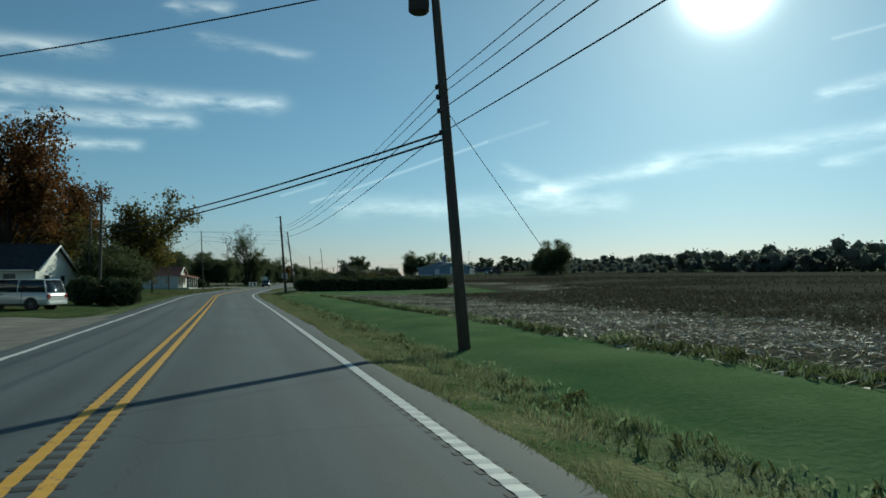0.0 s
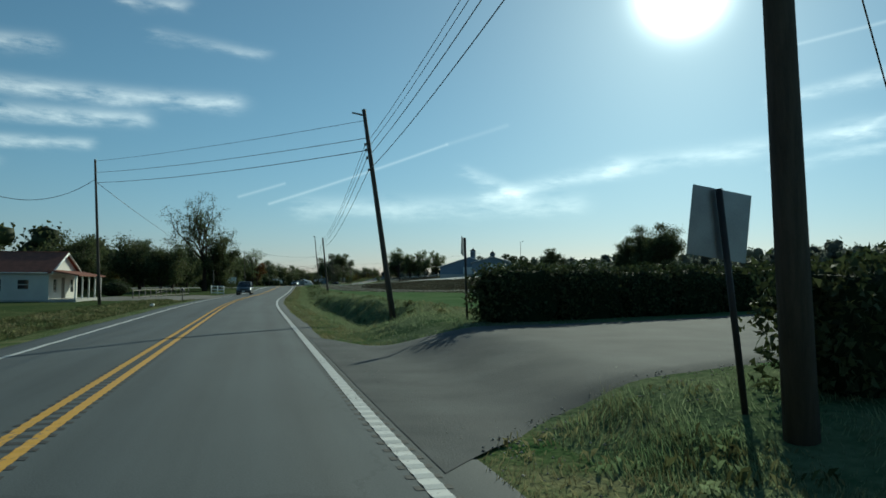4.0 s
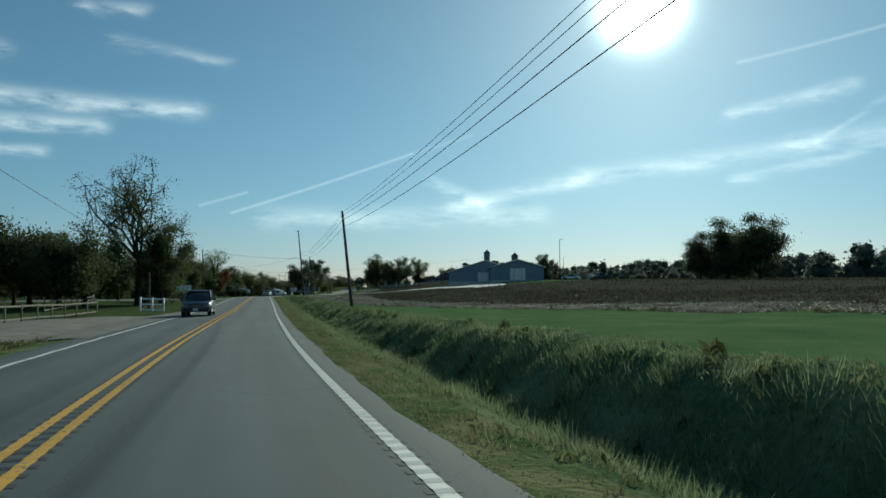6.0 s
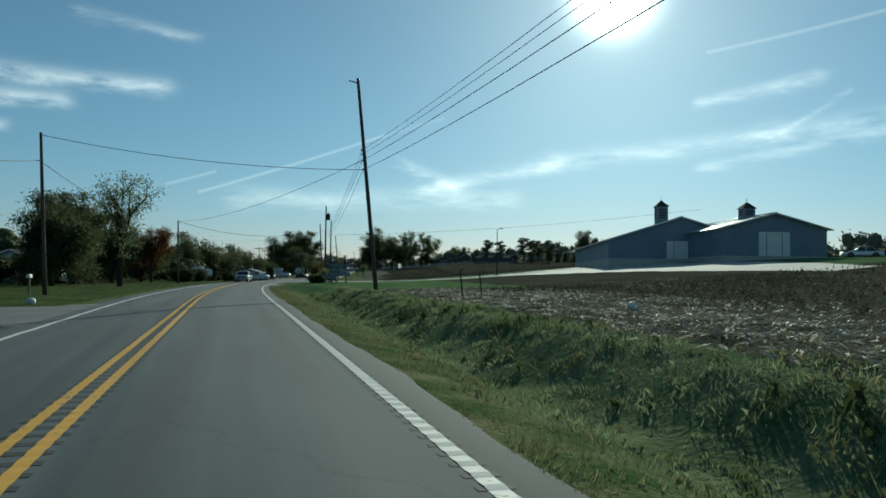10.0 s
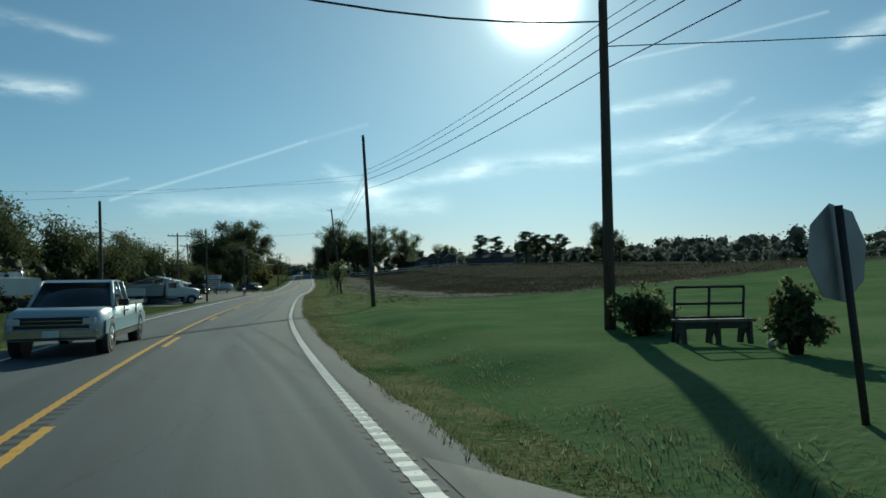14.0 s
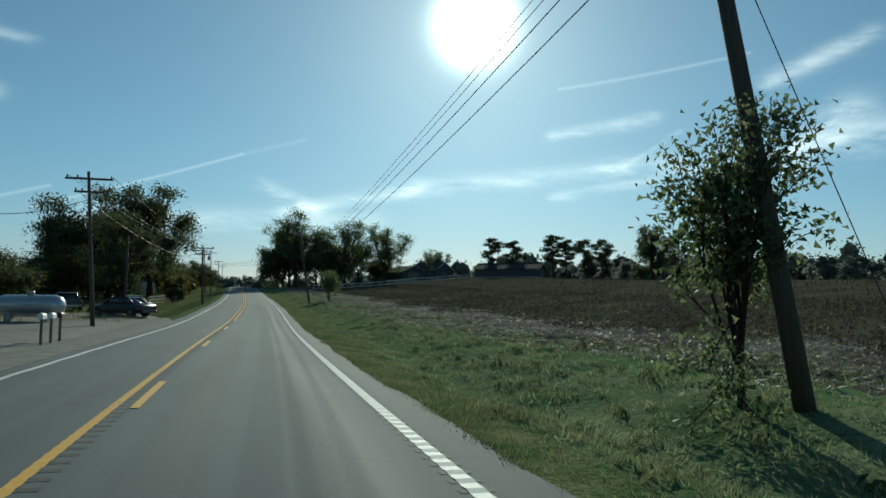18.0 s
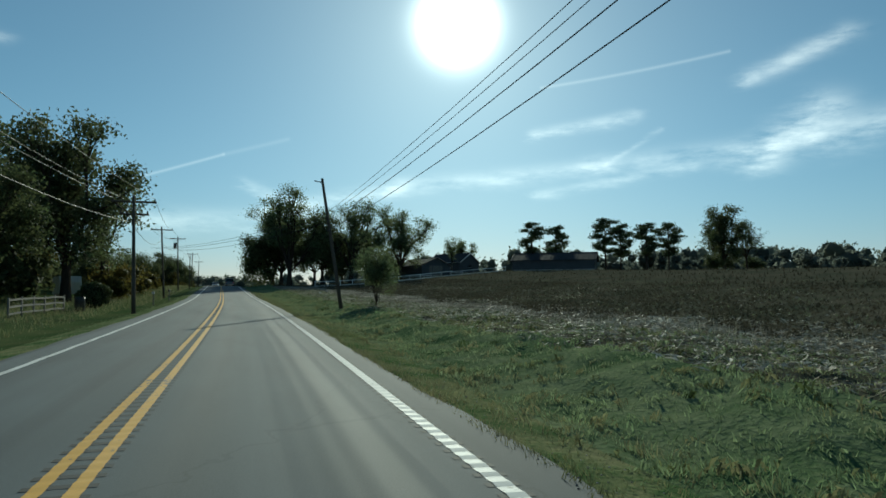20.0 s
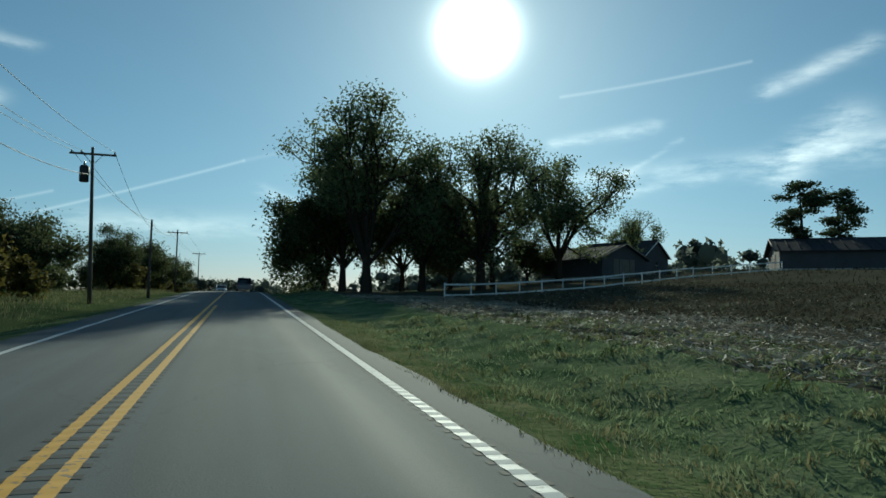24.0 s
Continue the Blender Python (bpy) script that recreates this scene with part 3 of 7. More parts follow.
line_mark("edge_line", fine_s, 3.28, 3.44, M["white_line"], "white painted edge line over a milled rumble strip")
line_mark("edge_line", np.arange(540, 1000, 10), 3.27, 3.45, M["white_line"], "white painted edge line")
line_mark("edge_line", np.r_[fine_s[::10], np.arange(550, 1000, 10)], -2.88, -2.74, M["white_line"], "thin worn white edge line")
line_mark("centre_line", fine_s, -0.20, -0.08, M["yellow_line"], "solid yellow centre line on a rumble strip")
line_mark("centre_line", np.arange(540, 1000, 10), -0.20, -0.08, M["yellow_line"], "solid yellow centre line")
line_mark("centre_line", fine_s[fine_s < 292], 0.08, 0.20, M["yellow_line"], "solid yellow centre line on a rumble strip")
line_mark("centre_line", fine_s[fine_s > 428], 0.08, 0.20, M["yellow_line"], "solid yellow centre line on a rumble strip")
for k in range(11):
    q = np.round(np.arange(296 + 12.2 * k, 299.05 + 12.2 * k, 0.1), 1)
    tagged(new("centre_dash", ribbon("centre_dash", q, (0.08, 0.20), M["yellow_line"], z_of=rumbled)), "short yellow dash of a passing zone", "road marking", "centre dashes", "structure")
# dark grooves that stand out beside the white line
gro = []
for k, s in enumerate(np.arange(-4, 530, 0.3)):
    gro.append((s, 3.21, 3.28))
    gro += [(s, -0.27, -0.20), (s, -0.08, 0.08), (s, 0.20, 0.27)] if s < 292 or s > 428 else [(s, -0.08, 0.10)]
    gro.append((s, 3.44, 3.50))
V, F = [], []
gs_ = np.array(gro)
for ds, col in ((0.0, 1), (0.11, 1), (0.11, 2), (0.0, 2)):
    x, y = road_xy(gs_[:, 0] + ds, gs_[:, col])
    V.append(np.stack([x, y, road_z(gs_[:, 0] + ds) - 0.02 * np.abs(gs_[:, col]) + 0.004], -1))
V = np.stack(V, 1).reshape(-1, 3)
F = np.arange(len(V)).reshape(-1, 4)[:, ::-1]
M["groove"] = mat("groove_asphalt", (0.032, 0.034, 0.035), rough=0.85, bump=0.2)
tagged(new("rumble_grooves", mesh_of("rumble_grooves", V, F, M["groove"])), "dark milled rumble grooves along the edge line", "rumble strip", kind="stuff")
# worn paint across the bottom of each groove under the white line
gs_ = np.arange(-4, 530, 0.3)
V = []
for ds, col, up in ((0.0, 3.281, 0.0055), (0.1, 3.281, 0.0135), (0.1, 3.439, 0.0135), (0.0, 3.439, 0.0055)):
    x, y = road_xy(gs_ + ds, np.full(len(gs_), col))
    V.append(np.stack([x, y, road_z(gs_ + ds) - 0.02 * col + up], -1))
V = np.stack(V, 1).reshape(-1, 3)
M["groove_paint"] = mat("worn_groove_paint", (0.60, 0.61, 0.59), (0.48, 0.485, 0.47), 0.8, 2.0, bump=0.2)
tagged(new("groove_paint", mesh_of("groove_paint", V, np.arange(len(V)).reshape(-1, 4)[:, ::-1], M["groove_paint"])), "greyed paint worn in the rumble grooves of the edge line", "road marking", kind="stuff")


def drive(name, outline, material, label, lift=0.05, rows=16):
    """A side drive: a patch between two edges in the plan, laid on the ground."""
    left, right = outline
    m_ = len(left)
    k = np.linspace(0, 1, rows)
    ls, ld = np.array(left).T
    rs_, rd_ = np.array(right).T
    u = np.linspace(0, 1, 44)
    pos = np.linspace(0, 1, m_)
    As = np.outer(1 - k, np.interp(u, pos, ls)) + np.outer(k, np.interp(u, pos, rs_))
    Ad = np.outer(1 - k, np.interp(u, pos, ld)) + np.outer(k, np.interp(u, pos, rd_))
    x, y = road_xy(As, Ad)
    w = smooth(3.8, 6.0, np.abs(Ad))
    z = (1 - w) * (road_z(As) - 0.02 * np.abs(Ad) + 0.006) + w * (ground_z(As, Ad) + lift)
    rim = np.zeros_like(z)
    rim[0], rim[-1] = 1, 1
    z -= 0.12 * rim * w
    nn = len(u)
    I, J = np.meshgrid(np.arange(rows - 1), np.arange(nn - 1), indexing="ij")
    a = (I * nn + J).ravel()
    me = mesh_of(name, np.stack([x, y, z], -1).reshape(-1, 3), np.stack([a, a + 1, a + nn + 1, a + nn], -1), material)
    return tagged(new(name, me), label, "driveway", kind="structure")


drive("side_road", (tuple(zip(SIDE_S, SIDE_D)), tuple(zip(SIDE_N, SIDE_D))), M["side_paving"], "grey patched side road joining the highway", rows=24)
drive("barn_drive", (((291.5, 3.55), (294.5, 4.9), (297, 7.5), (299.5, 10), (302.5, 13.5), (304.5, 20), (305, 34), (300, 70)), ((309, 3.55), (307, 4.8), (305.9, 6.5), (306.6, 10), (308, 14), (310, 20), (316, 34), (328, 70))), M["paving"], "wide sunlit asphalt drive to the barns")
drive("barn_yard", (((258, 45), (270, 43.5), (283, 40.5), (298, 36), (310, 29.5)), ((258, 50), (270, 55), (286, 57), (304, 56), (326, 50))), M["concrete"], "pale concrete yard in front of the barns")
drive("left_drive", (((236, -3.3), (236, -8), (234, -20), (230, -40)), ((247, -3.3), (245, -8), (243, -20), (238, -40))), M["paving"], "grey drive on the far side of the road")
drive("house_drive", (((150, -3.3), (151, -8), (152, -14), (154, -24)), ((186, -3.3), (180, -7), (172, -12), (166, -24))), M["gravel"], "grey gravel drive before the white house")
drive("near_drive", (((6, -3.3), (10, -8), (12, -14), (14, -24)), ((30, -3.3), (30, -7), (31, -12), (32, -24))), M["gravel"], "gravel forecourt by the road")
drive("shop_forecourt", (((399, -3.3), (397, -7), (384, -10), (378, -20)), ((428, -3.3), (444, -6.3), (448, -11), (440, -19))), M["gravel"], "worn gravel forecourt with parked cars")


# ======== utility poles and wires ========
def insulator(bm, p, up=0.16):
    tube(bm, [p, p + Vector((0, 0, up * 0.4)), p + Vector((0, 0, up))], [0.02, 0.05, 0.035], 8)


def utility_pole(s, d, height, lean_d=0.0, lean_s=0.0, arm="none", transformer=False, r=0.15, label="", drop=0.1):
    """A wooden pole with what hangs on it. Returns the world places of its wire points."""
    base = spot(s, d, -0.3)
    top = spot(s + lean_s, d + lean_d) * 1.0
    top.z = spot(s, d).z + height
    root = thing("utility_pole", label or "weathered wooden utility pole at the roadside", "utility pole", Matrix.Translation(base), "roadside utility poles")
    up = top - base
    part("shaft", tubed([up * k for k in (0, 0.25, 0.6, 1.0)], [r * (1 - 0.38 * k) for k in (0, 0.25, 0.6, 1.0)], 12), M["wood"], root)
    axis = up.normalized()
    side = Vector((math.cos(float(heading(s))), math.sin(float(heading(s))), 0))
    along = Vector((-side.y, side.x, 0))
    part("pole_cap", tubed([up - axis * 0.02, up + axis * 0.03], r * 0.66, 12), M["metal"], root, "grey metal pole cap")
    pts = []
    if arm in ("cross", "double"):
        for k in range(1 if arm == "cross" else 2):
            c = up - axis * (0.35 + 0.75 * k)
            w = 1.25 if k == 0 else 0.8
            bm = bmesh.new()
            tube(bm, [c - side * w + along * 0.16, c + side * w + along * 0.16], 0.065, 4)
            part("crossarm", bm, M["wood"], root)
            bm = bmesh.new()
            for e in (-0.55, 0.55):
                tube(bm, [c + side * e + along * 0.18, c - axis * 0.6 + along * 0.16], 0.018, 5)
            part("arm_brace", bm, M["metal"], root)
            for e in (-0.92, -0.5, 0.92):
                p = c + side * (w * e) + along * 0.16
                bm = bmesh.new()
                insulator(bm, p + Vector((0, 0, 0.05)))
                part("insulator", bm, M["iron"], root)
                if k == 0:
                    pts.append(base + p + Vector((0, 0, 0.2)))
    elif arm == "side":
        c = up - axis * 0.25
        part("crossarm", tubed([c, c - side * 0.55 + Vector((0, 0, 0.1))], 0.04, 6), M["metal"], root)
        for k in (drop, drop + 0.25, drop + 0.6, drop + 1.15):
            p = up - axis * k - side * 0.16
            bm = bmesh.new()
            tube(bm, [up - axis * k, p], 0.02, 6)
            insulator(bm, p - Vector((0, 0, 0.05)), 0.13)
            part("insulator", bm, M["iron"], root)
            pts.append(base + p)
    else:
        for k in (drop, drop + 0.25, drop + 0.6, drop + 1.15):
            pts.append(base + up - axis * k)
    if transformer:
        c = up - axis * 1.5 + side * (0.35 if s > 300 and d > 0 else -0.42)
        tank = part("transformer", tubed([c - Vector((0, 0, 0.55)), c - Vector((0, 0, 0.5)), c + Vector((0, 0, 0.35)), c + Vector((0, 0, 0.42))], [0.2, 0.26, 0.26, 0.18], 14), M["iron"], root, "dark grey steel transformer can")
        for e in (-0.1, 0.1):
            bm = bmesh.new()
            insulator(bm, c + along * e + Vector((0, 0, 0.4)), 0.28)
            part("bushing", bm, M["metal"], tank)
        part("bracket", tubed([c, up - axis * 1.5], 0.03, 6), M["metal"], tank)
    pts.append(base + up - axis * min(drop + 1.5, height * 0.5) - side * 0.12)
    return pts


def wire(a, b, sag, r=0.014, label="thin black overhead wire"):
    pts = []
    n = 14
    for i in range(n + 1):
        k = i / n
        p = a.lerp(b, k)
        p.z -= sag * 4 * k * (1 - k)
        pts.append(p)
    ob = part("overhead_wire", tubed([p - a for p in pts], r, 5), M["wire"], m=Matrix.Translation(a))
    return tagged(ob, label, "wire", "overhead wires")


# poles on the right-hand side: s, d, height, lean to the road, arm, transformer
RIGHT = ((-40, 7.0, 10, -0.8, "side", False, 3.2), (16.0, 6.9, 10.4, -0.95, "side", True, 3.9), (85.6, 6.88, 9.3, -0.8, "side", False, 1.3), (109.5, 7.87, 9.4, -1.3, "side", False, 1.6),
         (177.5, 9.15, 7.6, -0.84, "none", False, 0.05), (257.0, 9.7, 12.6, -1.3, "side", False, 4.3), (317.3, 10.1, 10.8, 0.0, "none", True, 3.6), (345.6, 8.3, 10.7, -0.6, "none", False, 2.2),
         (391.0, 8.5, 10.9, -1.24, "side", False, 2.6), (469.8, 7.8, 8.7, -1.35, "side", False, 2.4))
LEAN = {85.6: -0.5, 109.5: 0.7, 391.0: 1.1, 469.8: 0.4}
lines = [utility_pole(s, d, h, lean, LEAN[s] if s in LEAN else 0, arm, tr, 0.14 if s > 100 else 0.16, "", drop) for s, d, h, lean, arm, tr, drop in RIGHT]
utility_pole(318.6, 10.8, 8.8, 0.05, 0, "none", False, 0.12, "thinner wooden utility pole leaning beside another")
# poles across the road
LEFT = ((54.6, -7.8, 8.2, 0.0, "none", False), (68.0, -11.0, 8.4, 0, "none", False), (96.0, -10.5, 7.6, 0, "none", False), (131.0, -14.8, 9.2, -0.3, "none", True), (138.0, -10.0, 11.3, -0.6, "none", False),
        (199.0, -9.0, 3.6, 0, "none", False), (236.0, -13.0, 8.0, 0, "none", False), (261.3, -8.9, 9.4, -0.5, "none", False), (311.8, -8.9, 8.3, -0.2, "none", False), (349.0, -8.2, 6.9, -0.2, "none", False),
        (395.0, -12.0, 8.9, -0.2, "cross", False), (395.0, -8.5, 9.4, -0.2, "none", False), (427.0, -17.0, 8.7, -0.3, "cross", False), (425.6, -7.3, 8.7, -0.6, "double", False), (443.0, -8.8, 6.2, 0, "none", False), (468.2, -4.7, 7.0, -0.2, "double", False),
        (512.4, -6.6, 8.6, -0.5, "cross", False), (547.0, -7.0, 9.1, -0.3, "cross", True), (564.5, -6.0, 6.5, 0, "none", False), (600.0, -7.0, 8.4, 0, "cross", False), (650.0, -7.0, 9.0, 0, "cross", False))
lefts = [utility_pole(s, d, h, lean, 0, arm, tr, 0.13) for s, d, h, lean, arm, tr in LEFT]
for a, b in zip(lines, lines[1:]):
    span = (a[0] - b[0]).length
    for k in range(4):
        wire(a[k], b[k], 0.012 * span, 0.0095 if k < 2 else 0.013, "black overhead power line along the field verge")
for k in range(3):
    wire(lines[-1][k], lefts[16][k] - Vector((0, 0, 2.4 + 0.1 * k)), 0.6, 0.014, "black power line crossing over the road")
for i, j in ((16, 17), (17, 18), (18, 19), (19, 20), (13, 15), (15, 16)):
    for k in range(3):
        wire(lefts[i][k], lefts[j][k], 0.6, 0.013, "black power line along the hedgerow verge")
for i, j in ((3, 4), (6, 7), (7, 8), (8, 9), (9, 11), (11, 12), (12, 13), (13, 15), (15, 16), (16, 17), (4, 6)):
    wire(lefts[i][-1], lefts[j][-1], 0.9, 0.02, "sagging black service cable")
for a, b, sag, r in ((lines[1][4], spot(52.6, -8.3, 4.8), 0.35, 0.03), (lines[1][3], spot(52.6, -8.3, 5.2), 0.35, 0.03), (lines[1][0] + Vector((0, 0, 2.9)), spot(40, -28, 10.0), 0.9, 0.022),
                     (lines[3][0] + Vector((0, 0, 1.1)), lefts[4][0], 0.15, 0.011), (lines[3][0] + Vector((0, 0, 0.3)), lefts[4][0] - Vector((0, 0, 0.9)), 0.2, 0.014), (lines[3][1], lefts[4][0] - Vector((0, 0, 1.7)), 0.25, 0.017), (lines[2][2], spot(60, -36, 6), 0.4, 0.014), (lines[5][3], lefts[7][0], 0.5, 0.018), (lines[5][2], lefts[8][0], 0.9, 0.016),
                     (lines[6][0], lefts[8][0], 1.3, 0.022), (lines[7][1], spot(352, -34, 7.0), 0.8, 0.007), (lines[7][2], spot(356, -36, 9.0), 0.8, 0.006), (lines[8][1], lefts[11][0], 0.7, 0.012),
                     (lines[6][2], spot(300, 60, 7), 0.7, 0.014)):
    wire(a, b, sag, r, "black service wire spanning the road")
# guy wires
for i, ds, dd in ((1, 3, 5.5), (2, 1, 3.4), (8, 1.0, 3.2), (9, 2, 4.5)):
    s, d = RIGHT[i][0] + ds, RIGHT[i][1] + dd
    g = part("guy_wire", tubed([(0, 0, 0), lines[i][1] - spot(s, d)], 0.009, 5), M["wire"], m=Matrix.Translation(spot(s, d)))
    tagged(g, "thin steel guy wire anchoring a pole", "guy wire", "guy wires")


# ======== trees ========
def limbs(rng, height, spread, trunk_h, r0, order, lean=0.0, up=0.55, split=5):
    """Branches of a crown as (from, to, radius, radius), and the twig ends."""
    segs, tips = [], []
    top = np.array([lean, 0, trunk_h])
    segs.append((np.array([0, 0, -0.3]), np.array([lean * 0.3, 0, trunk_h * 0.5]), r0 * 1.35, r0 * 0.95))
    segs.append((np.array([lean * 0.3, 0, trunk_h * 0.5]), top, r0 * 0.95, r0 * 0.8))

    def grow(p, v, length, r, left):
        q = p + v * length * 0.5 + rng.normal(0, 0.04 * length, 3)
        e = q + (v * 0.9 + np.array([0, 0, 0.12]) + rng.normal(0, 0.12, 3)) * length * 0.5
        segs.append((p, q, r, r * 0.82))
        segs.append((q, e, r * 0.82, r * 0.62))
        tips.append(e)
        if left:
            for k in range(3 if left > 1 else 4):
                w = v * 0.75 + rng.normal(0, 0.48, 3) + np.array([0, 0, 0.12])
                grow(e if k else q, w / np.linalg.norm(w), length * rng.uniform(0.58, 0.8), r * 0.58, left - 1)

    for k in range(split):
        a = 2 * math.pi * (k + rng.uniform(-0.3, 0.3)) / split
        tilt = rng.uniform(0.25, 1.0) if k else 0.1
        v = np.array([math.cos(a) * tilt * spread / height * 2.2, math.sin(a) * tilt * spread / height * 2.2, up + 0.5 * (1 - tilt)])
        v /= np.linalg.norm(v)
        grow(top - np.array([0, 0, trunk_h * 0.28 * rng.uniform(0, 1)]), v, (height - trunk_h) * 0.42 * rng.uniform(0.85, 1.1), r0 * 0.5, order)
    return segs, np.array(tips)


def tube_segs(segs, sides=5):
    P = np.array([s[0] for s in segs])
    Q = np.array([s[1] for s in segs])
    R = np.array([[s[2], s[3]] for s in segs])
    D = Q - P
    D /= np.linalg.norm(D, axis=1, keepdims=True) + 1e-9
    ref = np.where(np.abs(D[:, 2:3]) > 0.9, np.array([[1.0, 0, 0]]), np.array([[0, 0, 1.0]]))
    U = np.cross(D, ref)
    U /= np.linalg.norm(U, axis=1, keepdims=True)
    W = np.cross(D, U)
    ang = 2 * np.pi * np.arange(sides) / sides
    ring = np.cos(ang)[None, :, None] * U[:, None] + np.sin(ang)[None, :, None] * W[:, None]
    V = np.concatenate([P[:, None] + ring * R[:, :1, None], Q[:, None] + ring * R[:, 1:, None]], 1)
    k = np.arange(sides)
    f = np.stack([k, (k + 1) % sides, (k + 1) % sides + sides, k + sides], -1)
    F = (np.arange(len(segs)) * 2 * sides)[:, None, None] + f[None]
    return V.reshape(-1, 3), F.reshape(-1, 4)


def leaves(rng, centres, n, clump, size, flat=0.0, deep=0.75):
    """n small folded leaves scattered in clumps round the given places."""
    c = centres[rng.integers(0, len(centres), n)] + rng.normal(0, 1, (n, 3)) * clump * np.array([1, 1, deep])
    a = rng.normal(0, 1, (n, 3))
    a[:, 2] *= 1 - flat
    a /= np.linalg.norm(a, axis=1, keepdims=True) + 1e-9
    b = np.cross(a, rng.normal(0, 1, (n, 3)))
    b /= np.linalg.norm(b, axis=1, keepdims=True) + 1e-9
    s = (size * rng.uniform(0.6, 1.35, n))[:, None]
    V = np.stack([c - a * s - b * s * 0.45, c - a * s * 0.2 + b * s * 0.75, c + a * s - b * s * 0.15], 1)
    return V.reshape(-1, 3), np.arange(3 * n).reshape(-1, 3)


def tree_meshes(seed, height, spread, trunk_h, r0, n, leaf, clump, mat_leaf, order=2, split=6, up=0.55, lean=0.0, fill=0.35):
    rng = np.random.default_rng(seed)
    segs, tips = limbs(rng, height, spread, trunk_h, r0, order, lean, up, split)
    top = tips[:, 2].max()
    # bring the limbs to the wanted height and breadth
    kz = (height - trunk_h) / max(top - trunk_h, 0.1) * 0.97
    kr = spread * 0.92 / np.percentile(np.hypot(tips[:, 0], tips[:, 1]), 92)

    def fitp(p):
        p = np.array(p, float)
        w = np.clip((p[..., 2] - trunk_h * 0.6) / max(trunk_h * 0.4, 0.1), 0, 1)
        p[..., 2] = np.where(p[..., 2] > trunk_h, trunk_h + (p[..., 2] - trunk_h) * kz, p[..., 2])
        p[..., 0] *= 1 + (kr - 1) * w
        p[..., 1] *= 1 + (kr - 1) * w
        return p

    segs = [(fitp(a), fitp(b), r, q) for a, b, r, q in segs]
    tips = fitp(tips)
    if fill:
        inner = tips * np.array([1, 1, 1]) + (np.array([0, 0, trunk_h + (height - trunk_h) * 0.35]) - tips) * rng.uniform(0.1, 0.6, (len(tips), 1))
        tips = np.concatenate([tips, tips, inner[: int(len(inner) * fill)]])
    tv, tf = tube_segs(segs)
    lv, lf = leaves(rng, tips, n, clump, leaf)
    return mesh_of("trunk", tv, tf, M["bark"], True), mesh_of("crown", lv, lf, mat_leaf)


def tree(s, d, meshes, label, turn=0.0, scale=1.0, category="tree", name="tree", up=0.0):
    root = thing(name, label, category, place(s, d, turn, up - 0.05))
    for nm, me in zip(("trunk", "crown"), meshes):
        o = part(nm, me, None, root)
        o.scale = (scale, scale, scale)
    return root


def pine_meshes(seed, height, spread, trunk_h, n, leaf=0.28):
    """A tall pine: bare trunk, and flat plates of needles on level boughs."""
    rng = np.random.default_rng(seed)
    segs, cents = [], []
    segs.append((np.array([0, 0, -0.3]), np.array([0.1, 0, height * 0.55]), 0.24, 0.17))
    segs.append((np.array([0.1, 0, height * 0.55]), np.array([0.0, 0.1, height]), 0.17, 0.04))
    for k in range(26):
        z = trunk_h + (height - trunk_h) * (k // 2 * 2 / 25) ** 0.9
        w = spread * (0.35 + 0.75 * math.sin(math.pi * min(1, 0.25 + 0.75 * (1 - k / 25))) ** 0.8) * rng.uniform(0.6, 1.1)
        if k > 22:
            w *= 0.5
        a = rng.uniform(0, 2 * math.pi)
        e = np.array([math.cos(a) * w, math.sin(a) * w, z + rng.uniform(0.0, 0.4)])
        segs.append((np.array([0.05, 0, z]), e, 0.06, 0.02))
        for q in (0.5, 0.75, 1.0):
            cents.append(np.array([0.05, 0, z]) * (1 - q) + e * q)
    tv, tf = tube_segs(segs)
    rng2 = np.random.default_rng(seed + 1)
    lv, lf = leaves(rng2, np.array(cents), n, 0.5, leaf, 0.55, 0.42)
    return mesh_of("trunk", tv, tf, M["bark"], True), mesh_of("crown", lv, lf, M["needle"])


def shrub_mesh(seed, rx, ry, h, n, leaf, material, box_like=0.0, loose=False):
    """Foliage of a shrub or a clipped hedge: leaves over a lumpy body, denser at its skin."""
    rng = np.random.default_rng(seed)
    a = rng.normal(0, 1, (n, 3))
    a /= np.linalg.norm(a, axis=1, keepdims=True)
    if box_like:
        a = a / (np.abs(a).max(1, keepdims=True) * box_like + (1 - box_like))
    lump = 1 + 0.16 * np.sin(a[:, 0:1] * 5 + seed) * np.sin(a[:, 1:2] * 4 + 1) + 0.1 * np.sin(a[:, 2:3] * 7 + a[:, 0:1] * 6)
    p = a * lump * rng.uniform(0.62, 1.04, (n, 1)) ** 0.5
    if loose:
        # clumps on separate shoots, with gaps between them
        tips = rng.normal(0, 1, (34, 3))
        tips[:, 2] = np.abs(tips[:, 2]) * 1.3 - 0.85
        tips = tips / np.linalg.norm(tips, axis=1, keepdims=True) * rng.uniform(0.55, 1.15, (34, 1))
        k = rng.integers(0, 34, n)
        p = tips[k] * rng.uniform(0.25, 1.0, (n, 1)) + rng.normal(0, 0.11, (n, 3))
    c = p * np.array([rx, ry, h / 2]) + np.array([0, 0, h / 2])
    c[:, 2] = np.maximum(c[:, 2], 0.03)
    v, f = leaves(rng, c, n, 0.02, leaf)
    return mesh_of("foliage", v, f, material)


